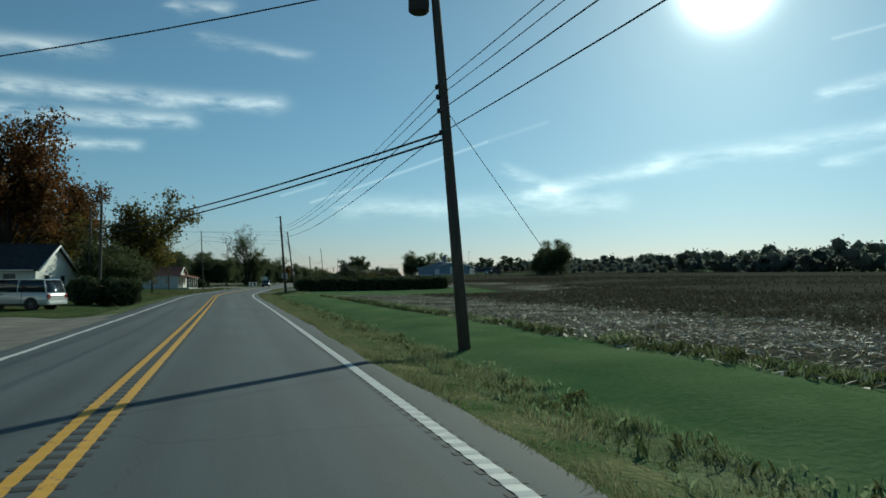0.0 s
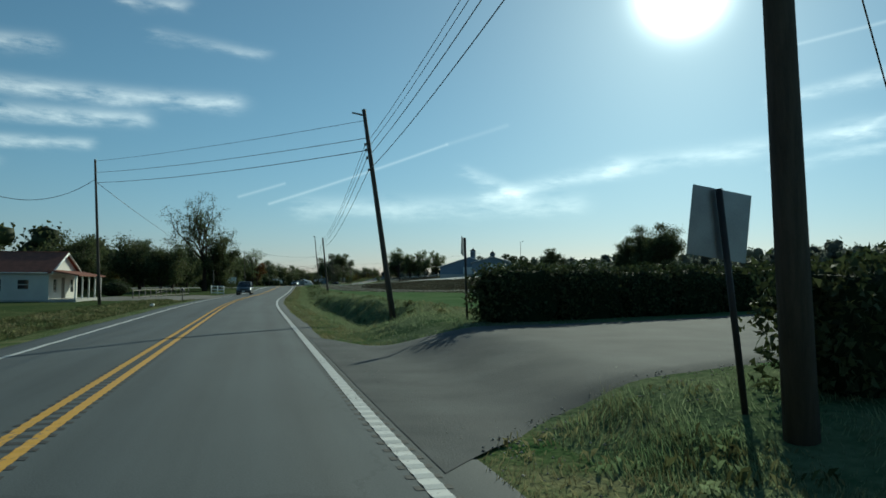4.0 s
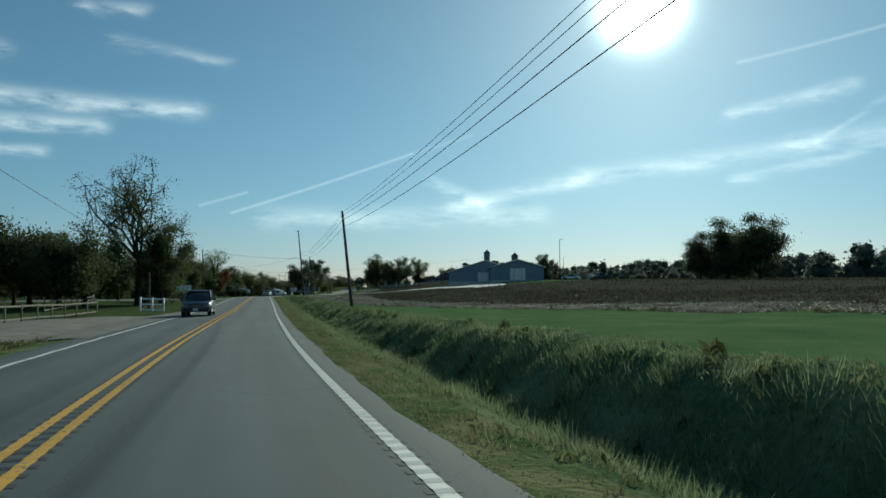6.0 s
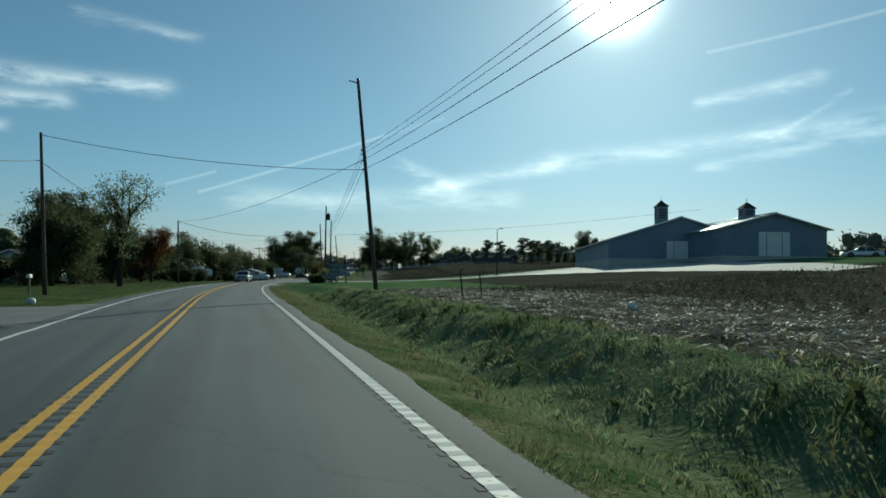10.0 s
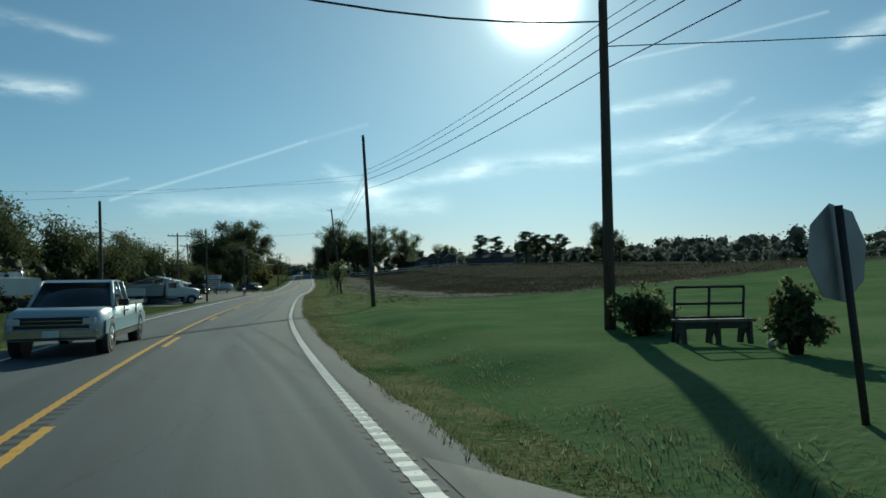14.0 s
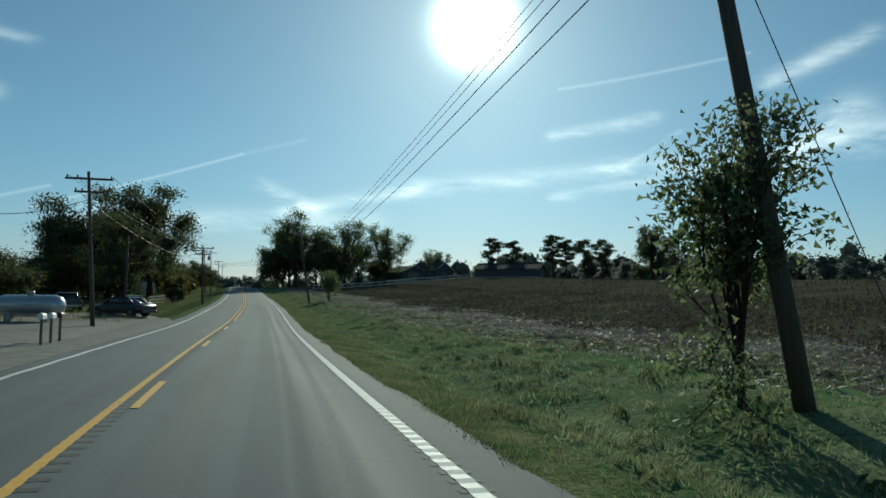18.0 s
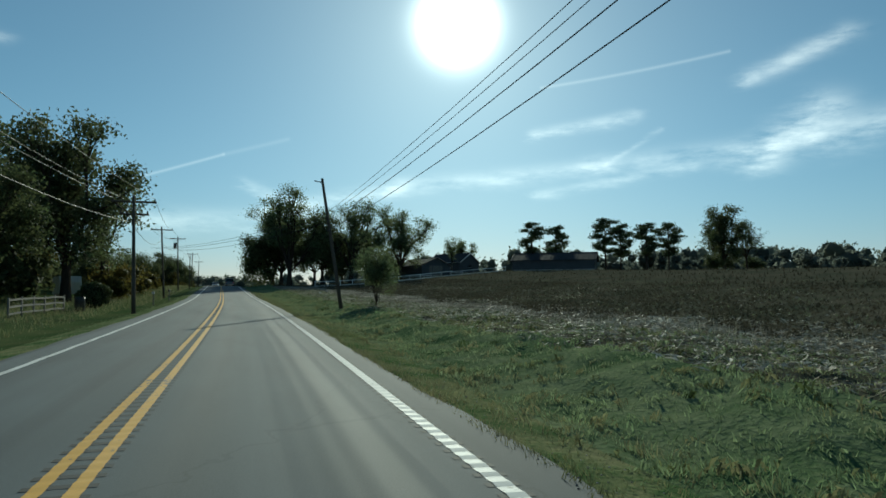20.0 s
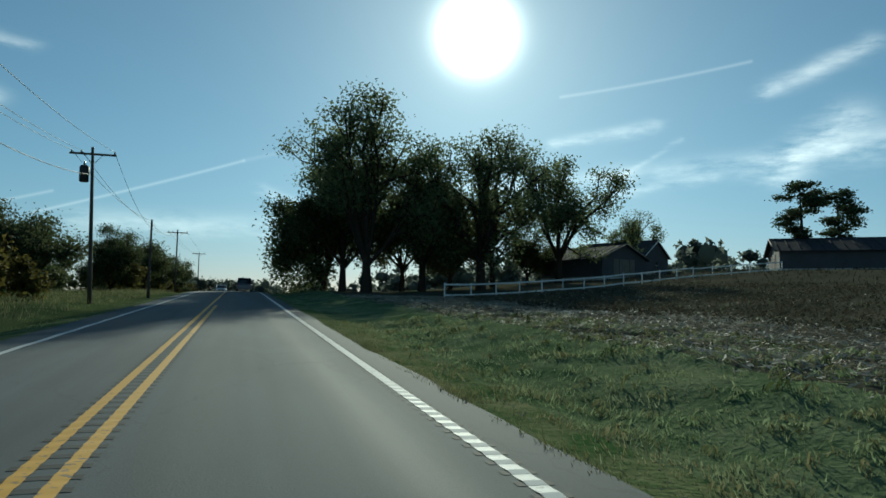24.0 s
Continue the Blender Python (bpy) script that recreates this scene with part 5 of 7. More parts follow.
def cupola(parent, x, y, z, w, h):
    c = part("cupola", boxed(-w / 2, w / 2, -w / 2, w / 2, -0.3, h), M["barn_blue"], parent, m=Matrix.Translation((x, y, z)))
    for k, (dx, dy) in enumerate(((1, 0), (-1, 0), (0, 1), (0, -1))):
        bm = bmesh.new()
        for i in range(5):
            zz = h * 0.3 + i * h * 0.12
            if dx:
                box(bm, dx * w / 2, dx * (w / 2 + 0.03), -w * 0.32, w * 0.32, zz, zz + h * 0.07)
            else:
                box(bm, -w * 0.32, w * 0.32, dy * w / 2, dy * (w / 2 + 0.03), zz, zz + h * 0.07)
        part("louvre", bm, M["iron"], c)
    bm = bmesh.new()
    r = bmesh.ops.create_cone(bm, cap_ends=True, segments=4, radius1=w * 0.88, radius2=0.03, depth=w * 0.6)
    bmesh.ops.rotate(bm, verts=bm.verts, matrix=Matrix.Rotation(math.pi / 4, 3, "Z"))
    bmesh.ops.translate(bm, verts=bm.verts, vec=(0, 0, h + w * 0.3))
    part("cupola_roof", bm, M["dark_shingle"], c)
    part("finial", tubed([(0, 0, h + w * 0.55), (0, 0, h + w * 0.95)], [0.04, 0.015], 6), M["iron"], c)


def barn(s, d, turn, L, W, eave, ridge, label, cup=None, roof="steel_roof", side="barn_blue", door="white"):
    root = thing("barn", label, "barn", place(s, d, turn, 0.0))
    part("footing", boxed(-W / 2 - 0.05, W / 2 + 0.05, -L / 2 - 0.05, L / 2 + 0.05, -1.2, 0.12), M["concrete"], root)
    for x in (-W / 2, W / 2 - 0.15):
        wall_ = part("wall", boxed(x, x + 0.15, -L / 2, L / 2, 0.12, eave), M[side], root)
        o = -0.03 if x < 0 else 0.15
        for k in range(int(L / 1.2)):
            y = -L / 2 + 0.6 + k * 1.2
            part("batten", boxed(x + o, x + o + 0.03, y - 0.03, y + 0.03, 0.12, eave), M[side], wall_)
    for y in (-L / 2, L / 2 - 0.15):
        wall_ = part("wall", boxed(-W / 2 + 0.15, W / 2 - 0.15, y, y + 0.15, 0.12, eave), M[side], root)
        gable_wall(root, W, y + 0.075, eave, ridge, M[side], 1)
        o = -0.05 if y < 0 else 0.15
        dr = part("sliding_door", boxed(-1.9, 1.9, y + o, y + o + 0.05, 0.12, min(eave - 0.15, 3.0)), M[door], root, "plain sliding barn door")
        for e in (-0.95, 0.95):
            part("brace", boxed(e - 0.05, e + 0.05, y + o * 1.3, y + o * 1.3 + 0.04, 0.15, min(eave - 0.2, 2.9)), M[side], dr)
    gable_roof(root, L, W, eave, ridge, M[roof], 0.5, 0.1, 1.2, M[door])
    if cup:
        cupola(root, 0, cup[0], ridge, cup[1], cup[2])
    return root


barn(318.6, 60.7, -13, 35, 19, 2.6, 5.6, "long grey-blue barn with a cupola and metal roof", (-7.0, 1.6, 2.5))
barn(298, 63.8, -9, 20, 13, 3.4, 5.2, "grey-blue barn with a small cupola and metal roof", (-3.5, 1.5, 1.2))
barn(568.5, 76.5, 55, 19, 10, 2.4, 4.2, "dark long farm shed below pines", None, "dark_shingle", "dark_siding", "grey_wood")
barn(588, 48, 15, 12, 8, 2.6, 4.4, "small dark shed behind the white fence", None, "dark_shingle", "dark_siding", "grey_wood")


def lamp_pole(s, d, h):
    root = thing("yard_lamp", "tall thin yard lamp on a metal pole", "street lamp", place(s, d, 0))
    part("pole", tubed([(0, 0, -0.3), (0, 0, h)], [0.09, 0.05], 10), M["iron"], root)
    part("arm", tubed([(0, 0, h - 0.1), (0.5, 0, h + 0.12)], 0.03, 6), M["iron"], root)
    part("lamp_head", boxed(0.4, 0.85, -0.12, 0.12, h + 0.06, h + 0.18, 0.03), M["metal"], root)


for s, d, h in ((264.8, 65.4, 9.2), (311.8, 34.3, 6.6), (345, 90, 8.5)):
    lamp_pole(s, d, h)
wing = thing("shop_shed", "low grey shed with a pale roof beside the forecourt", "shed", place(396.5, -14.5, 5))
part("wall", boxed(-3, 3, -3.5, 3.5, -0.3, 2.4), M["barn_blue"], wing)
for sx in (-1, 1):
    part("roof_slope", prism(bmesh.new(), [(0, 3.2), (sx * 3.4, 2.3), (sx * 3.4, 2.42), (0, 3.32)], -3.8, 3.8), M["steel_roof"], wing, m=Matrix.Rotation(-math.pi / 2, 4, "Z") @ Matrix.Scale(-1, 4, (1, 0, 0)))
part("door", boxed(3.0, 3.05, -1.4, 1.4, 0.0, 2.1), M["grey_wood"], wing)


# ======== vehicles ========
def loft(bm, secs):
    """Joins cross-sections given as (y, [(x, z), ...]) into a closed skin."""
    rows = [[bm.verts.new((x, y, z)) for x, z in sec] for y, sec in secs]
    n = len(rows[0])
    for a, b in zip(rows, rows[1:]):
        for i in range(n):
            bm.faces.new((a[i], a[(i + 1) % n], b[(i + 1) % n], b[i])).smooth = True
    bm.faces.new(rows[0][::-1])
    bm.faces.new(rows[-1])
    bmesh.ops.recalc_face_normals(bm, faces=bm.faces[:])
    return bm


def body_section(w, z0, z1, tuck=0.06):
    h = z1 - z0
    right_ = [(w - tuck * 1.5, z0), (w - 0.01, z0 + h * 0.25), (w, z0 + h * 0.55), (w - tuck, z1 - h * 0.08), (w - tuck * 2.2, z1)]
    return right_ + [(-x, z) for x, z in right_[::-1]]


def wheel(parent, x, y, r, w=0.22):
    hub = part("wheel", tubed([(-w / 2 * 0.7, 0, 0), (w / 2 * 0.7, 0, 0)], r * 0.62, 18), M["chrome"] if r < 0.45 else M["metal"], parent, m=Matrix.Translation((x, y, r)))
    bm = bmesh.new()
    prof = [(r * 0.6, -w / 2), (r * 0.93, -w / 2), (r, -w / 2 * 0.7), (r, w / 2 * 0.7), (r * 0.93, w / 2), (r * 0.6, w / 2)]
    n = 22
    rows = [[bm.verts.new((px_, pr * math.cos(a), pr * math.sin(a))) for pr, px_ in prof] for a in (2 * math.pi * k / n for k in range(n))]
    for k in range(n):
        a, b = rows[k], rows[(k + 1) % n]
        for i in range(len(prof)):
            j = (i + 1) % len(prof)
            bm.faces.new((a[i], a[j], b[j], b[i])).smooth = True
    bmesh.ops.recalc_face_normals(bm, faces=bm.faces[:])
    part("tyre", bm, M["rubber"], hub)
    sx = 1 if x > 0 else -1
    bm = bmesh.new()
    for k in range(5):
        a = 2 * math.pi * k / 5
        tube(bm, [(sx * w * 0.42, 0, 0), (sx * w * 0.4, math.cos(a) * r * 0.55, math.sin(a) * r * 0.55)], r * 0.07, 6)
    part("spokes", bm, M["metal"], hub)


def vehicle(name, label, s, d, turn, kind, col, col2=None, category="car"):
    """A car with its front to local +y. kind: sedan, suv, van, pickup."""
    root = thing(name, label, category, place(s, d, turn, 0.0) if abs(d) > 3.8 else Matrix.Translation((0, 0, 0)))
    if abs(d) <= 3.8:
        x, y = road_xy(s, d)
        root.matrix_basis = Matrix.Translation((float(x), float(y), float(road_z(s)) - 0.02 * abs(d))) @ Matrix.Rotation(float(heading(s)) + radians(turn), 4, "Z")
    pm = paint(name + "_paint", col)
    L, W, belt, roof, zb = {"sedan": (4.7, 0.9, 0.92, 1.44, 0.2), "suv": (4.65, 0.93, 1.05, 1.72, 0.28), "van": (5.0, 0.97, 1.02, 1.75, 0.24), "pickup": (5.4, 0.96, 1.04, 1.64, 0.34)}[kind]
    f, b = L / 2, -L / 2
    nose = {"sedan": 0.78, "suv": 0.95, "van": 0.9, "pickup": 1.04}[kind]
    rear = {"sedan": 0.9, "suv": belt, "van": belt, "pickup": belt}[kind]
    secs = [(f, body_section(W * 0.82, zb + 0.12, nose * 0.78)), (f - 0.12, body_section(W * 0.95, zb + 0.02, nose * 0.93)), (f - 0.7, body_section(W, zb, nose)), (f - 1.25, body_section(W, zb, belt - 0.02)),
            (0, body_section(W, zb, belt)), (b + 1.2, body_section(W, zb, belt)), (b + 0.35, body_section(W, zb + 0.03, rear)), (b + 0.08, body_section(W * 0.96, zb + 0.1, rear - 0.05)), (b, body_section(W * 0.88, zb + 0.2, rear - 0.2))]
    body = part("body", loft(bmesh.new(), secs), pm, root)
    # cabin: glass skin with a painted roof and pillars
    spans = {"sedan": (f - 1.35, f - 2.0, b + 1.35, b + 0.75), "suv": (f - 1.2, f - 1.8, b + 0.45, b + 0.15), "van": (f - 0.85, f - 1.75, b + 0.35, b + 0.12), "pickup": (f - 1.45, f - 1.95, b + 2.35, b + 2.2)}[kind]
    y0, y1, y2, y3 = spans
    wi, wr = W - 0.09, W - 0.24
    z0 = belt - 0.03

    def cab(y, z, w):
        return [(w, z0), (w - (w - wr) * (z - z0) / (roof - z0), z), (-(w - (w - wr) * (z - z0) / (roof - z0)), z), (-w, z0)]

    glass = part("glasshouse", loft(bmesh.new(), [(y0, cab(y0, z0 + 0.02, wi)), (y1, cab(y1, roof - 0.06, wi)), (y2, cab(y2, roof - 0.06, wi)), (y3, cab(y3, z0 + 0.02, wi))]), M["glass"], root, "dark window glass")
    bm = bmesh.new()
    prism(bm, [(y1 + 0.08, roof - 0.07), (y1 - 0.1, roof - 0.01), ((y1 + y2) / 2, roof), (y2 + 0.1, roof - 0.01), (y2 - 0.08, roof - 0.07)], -wr - 0.03, wr + 0.03, 0.02)
    part("roof", bm, pm, root)
    for sx in (-1, 1):
        for ya, za, yb, zb_ in ((y0, z0, y1, roof - 0.05), ((y1 + y2) / 2, z0, (y1 + y2) / 2, roof - 0.05), (y3, z0, y2, roof - 0.05)):
            part("pillar", tubed([(sx * (wi + 0.005), ya, za), (sx * (wr + 0.01), yb, zb_)], 0.045, 6), pm, root)
        part("mirror", boxed(sx * (W - 0.02), sx * (W + 0.2), y0 - 0.35, y0 - 0.22, belt - 0.02, belt + 0.14, 0.02), M["black"], root)
        part("headlight", boxed(sx * (W * (0.52 if kind != "pickup" else 0.60)), sx * (W * 0.86), f - 0.14, f - 0.02 if kind != "pickup" else f + 0.035, nose * 0.66, nose * 0.80, 0.02), M["clear_lens"], root)
        part("tail_light", boxed(sx * (W * 0.66), sx * (W * 0.93), b + 0.0, b + 0.12, rear - 0.42, rear - 0.14, 0.02), M["red_lens"], root)
        part("door_handle", boxed(sx * (W - 0.01), sx * (W + 0.03), 0.05, 0.25, belt - 0.16, belt - 0.12), M["chrome"], root)
        part("sill", boxed(sx * (W - 0.1), sx * (W + 0.01), b + 1.2, f - 1.3, zb - 0.02, zb + 0.1), M["black"], root)
        for yy in (0.35, b + 1.5):
            part("door_gap", boxed(sx * (W - 0.03), sx * (W + 0.003), yy, yy + 0.012, zb + 0.12, belt - 0.02), M["black"], root)
    part("bumper", boxed(-W * 0.9, W * 0.9, f - 0.08, f + 0.06, zb + 0.06, zb + 0.26, 0.03), M["chrome"] if kind == "pickup" else M["black"], root)
    part("bumper", boxed(-W * 0.9, W * 0.9, b - 0.06, b + 0.1, zb + 0.06, zb + 0.26, 0.03), M["chrome"] if kind == "pickup" else pm, root)
    gw, g0 = (0.50, 0.50) if kind != "pickup" else (0.74, 0.44)
    gr = part("grille", boxed(-W * gw, W * gw, f - 0.06, f + 0.02, nose * g0, nose * 0.82, 0.015), M["black"], root)
    for k in range(3):
        z = nose * (0.58 + 0.08 * k)
        part("grille_bar", boxed(-W * (gw - 0.02), W * (gw - 0.02), f + 0.02, f + 0.03, z, z + 0.015), M["chrome"], gr)
    part("number_plate", boxed(-0.15, 0.15, f + 0.06, f + 0.07, zb + 0.1, zb + 0.24), M["white"], root)
    if kind == "pickup":
        bed = bmesh.new()
        for q in ((-W + 0.05, -W + 0.12, b + 0.1, b + 2.1), (W - 0.12, W - 0.05, b + 0.1, b + 2.1)):
            box(bed, *q, belt - 0.02, belt + 0.06)
        box(bed, -W + 0.1, W - 0.1, b + 0.02, b + 0.09, belt - 0.35, belt + 0.06)
        part("bed_rail", bed, pm, root)
        if col2:
            bm = bmesh.new()
            for sx in (-1, 1):
                box(bm, sx * (W - 0.01), sx * (W + 0.008), b + 0.2, f - 0.3, zb + 0.12, zb + 0.42)
            part("lower_panel", bm, paint(name + "_lower", col2), root)
    r = {"sedan": 0.33, "suv": 0.36, "van": 0.34, "pickup": 0.38}[kind]
    for sx in (-1, 1):
        for yy in (f - 0.92, b + 0.95):
            arch = bmesh.new()
            tube(arch, [(sx * (W - 0.24), yy, r), (sx * (W + 0.004), yy, r)], r * 1.16, 20)
            part("wheel_arch", arch, M["black"], root)
            wheel(root, sx * (W - 0.11), yy, r, 0.24)
    return root


def work_truck(s, d, turn):
    """A conventional truck with a sloped hood and a steel body behind the cab, front to local +y."""
    root = thing("work_truck", "white work truck with a sloped hood parked beside the forecourt", "truck", place(s, d, turn))
    white, dull = paint("truck_white", (0.66, 0.68, 0.68), 0.35, 0.1), paint("truck_grey", (0.30, 0.32, 0.33), 0.5, 0.3)
    part("chassis", boxed(-0.45, 0.45, -4.0, 3.6, 0.62, 0.86, 0.02), M["black"], root)
    hood = part("hood", prism(bmesh.new(), [(1.75, 0.85), (3.95, 0.75), (4.0, 1.35), (3.85, 1.62), (3.2, 1.78), (1.75, 1.95)], -0.88, 0.88, 0.07), white, root)
    part("grille", boxed(-0.5, 0.5, 3.98, 4.03, 0.85, 1.45, 0.02), M["black"], hood)
    for k in range(5):
        part("grille_bar", boxed(-0.46, 0.46, 4.03, 4.05, 0.92 + 0.11 * k, 0.95 + 0.11 * k), M["chrome"], hood)
    cab = part("cab", prism(bmesh.new(), [(0.3, 0.8), (1.85, 0.8), (1.9, 1.9), (1.45, 2.62), (0.95, 2.74), (0.35, 2.66), (0.25, 1.9)], -1.05, 1.05, 0.06), white, root)
    bm = bmesh.new()
    bm.faces.new([bm.verts.new(v) for v in ((-0.9, 1.925, 1.98), (0.9, 1.925, 1.98), (0.84, 1.54, 2.55), (-0.84, 1.54, 2.55))])
    bmesh.ops.solidify(bm, geom=bm.faces[:], thickness=0.02)
    part("windscreen", bm, M["glass"], cab)
    part("sun_visor", boxed(-0.98, 0.98, 1.4, 1.78, 2.6, 2.66, 0.015), white, cab)
    for sx in (-1, 1):
        part("side_window", boxed(sx * 1.045, sx * 1.062, 0.55, 1.45, 1.85, 2.45, 0.01), M["glass"], cab)
        part("door_gap", boxed(sx * 1.045, sx * 1.055, 0.46, 0.475, 0.9, 2.5), M["black"], cab)
        part("door_handle", boxed(sx * 1.05, sx * 1.09, 0.55, 0.75, 1.6, 1.65), M["chrome"], cab)
        part("mirror", boxed(sx * 1.15, sx * 1.32, 1.7, 1.78, 1.8, 2.3, 0.02), M["chrome"], root)
        part("mirror_bracket", tubed([(sx * 1.03, 1.7, 2.4), (sx * 1.24, 1.74, 2.3), (sx * 1.24, 1.74, 1.8), (sx * 1.03, 1.7, 1.7)], 0.015, 6), M["iron"], root)
        part("headlight", boxed(sx * 0.58, sx * 0.84, 3.94, 4.03, 0.98, 1.2, 0.02), M["clear_lens"], root)
        part("fender", tubed([(sx * 0.98, 3.1 + 0.68 * math.cos(a), 0.5 + 0.66 * math.sin(a)) for a in (0.1 + 0.29 * k for k in range(11))], 0.12, 8), white, root)
        part("fuel_tank", tubed([(sx * 0.85, 0.2, 0.75), (sx * 0.85, 1.5, 0.75)], 0.3, 16), M["metal"], root)
        part("mud_flap", boxed(sx * 0.55, sx * 1.1, -3.98, -3.95, 0.15, 0.8), M["black"], root)
        for yy in (3.1, -2.0, -3.2):
            wheel(root, sx * 0.93, yy, 0.5, 0.28)
    part("bumper", boxed(-1.05, 1.05, 3.98, 4.14, 0.45, 0.78, 0.04), M["chrome"], root)
    body = part("dump_body", prism(bmesh.new(), [(-4.1, 0.95), (0.0, 0.95), (0.12, 2.2), (-0.1, 2.3), (-4.15, 1.95)], -1.12, 1.12, 0.03), dull, root, "grey steel body")
    part("side_panel", boxed(1.12, 1.15, -3.9, -1.9, 1.05, 1.9, 0.01), white, body, "white side panel")
    for k in range(5):
        for sx in (-1, 1):
            part("rib", boxed(sx * 1.1, sx * 1.18, -1.7 + 0.4 * k, -1.62 + 0.4 * k, 0.95, 2.05, 0.01), dull, body)
    part("tailgate", boxed(-1.08, 1.08, -4.2, -4.12, 1.0, 1.9, 0.02), dull, body)


vehicle("suv", "dark grey-blue sport utility vehicle in the oncoming lane", 173.0, -1.75, 180, "suv", (0.10, 0.125, 0.145))
vehicle("pickup_truck", "old white and pale blue pickup in the oncoming lane", 321.6, -1.8, 180, "pickup", (0.50, 0.56, 0.58), (0.20, 0.42, 0.52), "pickup truck")
vehicle("van", "white passenger van parked beside a house", 44.5, -10.5, 70, "van", (0.70, 0.71, 0.70), category="van")
vehicle("car", "dark sedan parked on the gravel forecourt", 439.0, -8.3, 62, "sedan", (0.03, 0.032, 0.035))
vehicle("car", "black sedan parked on the gravel forecourt", 445.0, -9.2, 50, "sedan", (0.02, 0.022, 0.03))
vehicle("car", "dark parked car with a white rear beside trees", 422.5, -15.2, 70, "suv", (0.06, 0.065, 0.07))
vehicle("car", "white sedan on the far stretch of road", 622, -1.7, 180, "sedan", (0.66, 0.67, 0.67))
vehicle("van", "dark blue van driving ahead on the road", 596, 1.75, 0, "van", (0.05, 0.09, 0.14), category="van")
vehicle("car", "white car parked among roadside trees", 312, -25, 80, "sedan", (0.66, 0.67, 0.67))
work_truck(388.6, -12.4, -82)
vehicle("car", "silver car parked on the grass beside trees", 346, -17, 30, "sedan", (0.5, 0.52, 0.53))
vehicle("pickup_truck", "dark pickup with a pale bed near trees", 449, -14.5, 20, "pickup", (0.08, 0.08, 0.08), (0.5, 0.5, 0.5), "pickup truck")

vehicle("car", "white car parked in the barn yard", 289, 77, 60, "sedan", (0.66, 0.67, 0.67))
vehicle("pickup_truck", "dark pickup parked beyond the barn", 267, 76, 100, "pickup", (0.06, 0.07, 0.08), None, "pickup truck")


def lorry(s, d, turn, label, tank=True):
    """A long-nosed lorry with its front to local +y."""
    root = thing("lorry", label, "lorry", place(s, d, turn))
    white_, blue_ = paint("lorry_white", (0.68, 0.70, 0.71)), paint("lorry_blue", (0.10, 0.16, 0.22))
    part("chassis", boxed(-0.45, 0.45, -5.0, 4.3, 0.7, 0.95), M["iron"], root)
    bonnet = loft(bmesh.new(), [(4.5, [(0.75, 0.9), (0.8, 1.7), (-0.8, 1.7), (-0.75, 0.9)]), (3.9, [(0.95, 0.8), (0.95, 1.85), (-0.95, 1.85), (-0.95, 0.8)]), (2.5, [(1.1, 0.8), (1.05, 2.0), (-1.05, 2.0), (-1.1, 0.8)])])
    part("bonnet", bonnet, white_, root)
    cab_ = part("cab", prism(bmesh.new(), [(2.5, 0.9), (2.5, 2.05), (2.15, 2.8), (0.9, 2.85), (0.9, 0.9)], -1.15, 1.15, 0.05), white_, root)
    part("windscreen", prism(bmesh.new(), [(2.52, 2.08), (2.2, 2.72), (2.22, 2.74), (2.54, 2.1)], -1.0, 1.0), M["glass"], cab_)
    for sx in (-1, 1):
        part("side_window", boxed(sx * 1.15, sx * 1.17, 1.2, 2.2, 2.0, 2.6), M["glass"], cab_)
        part("exhaust_stack", tubed([(sx * 1.0, 0.75, 1.2), (sx * 1.0, 0.75, 3.2)], 0.07, 10), M["chrome"], root)
        part("fender", tubed([(sx * 1.0, 2.9, 1.15), (sx * 1.0, 3.4, 1.35), (sx * 1.0, 3.95, 1.1)], 0.2, 8), blue_, root)
        for yy in (3.4, -2.6, -3.9):
            wheel(root, sx * 1.0, yy, 0.5, 0.3)
    part("roof_lights", boxed(-0.9, 0.9, 1.7, 1.85, 2.84, 2.93), M["clear_lens"], cab_)
    part("grille", boxed(-0.6, 0.6, 4.5, 4.56, 0.95, 1.65, 0.03), M["chrome"], root)
    part("bumper", boxed(-1.15, 1.15, 4.45, 4.7, 0.45, 0.8, 0.04), M["chrome"], root)
    if tank:
        bx = part("bed", prism(bmesh.new(), [(0.5, 1.2), (0.5, 2.5), (-4.9, 2.35), (-4.9, 1.2)], -1.2, 1.2, 0.05), white_, root)
        for k in range(6):
            for sx in (-1, 1):
                part("bed_rib", boxed(sx * 1.2, sx * 1.26, -4.6 + k * 0.95, -4.5 + k * 0.95, 1.2, 2.35), white_, bx)
        part("tarp_roll", tubed([(0, 0.5, 2.55), (0, 0.1, 2.6)], 0.15, 8), M["black"], bx)
    return root


lorry(390.2, -13.2, -98, "parked white long-nosed dump lorry with blue fenders")
lorry(358, -17, 30, "parked pale lorry standing under trees", True)

# ======== shop sign, tank, mailboxes, fences ========
def bars(parent, x0, x1, z0, z1, y, rows, material, seed):
    """Writing too faint to read, as plain bars."""
    rng = random.Random(seed)
    for r in range(rows):
        zt = z1 - (z1 - z0) * (r + 0.2) / rows
        zb = z1 - (z1 - z0) * (r + 0.8) / rows
        x = x0
        while x < x1 - 0.1:
            w = rng.uniform(0.12, 0.35)
            part("lettering", boxed(x, min(x + w, x1), y, y + math.copysign(0.008, y), zb, zt), material, parent)
            x += w + 0.08


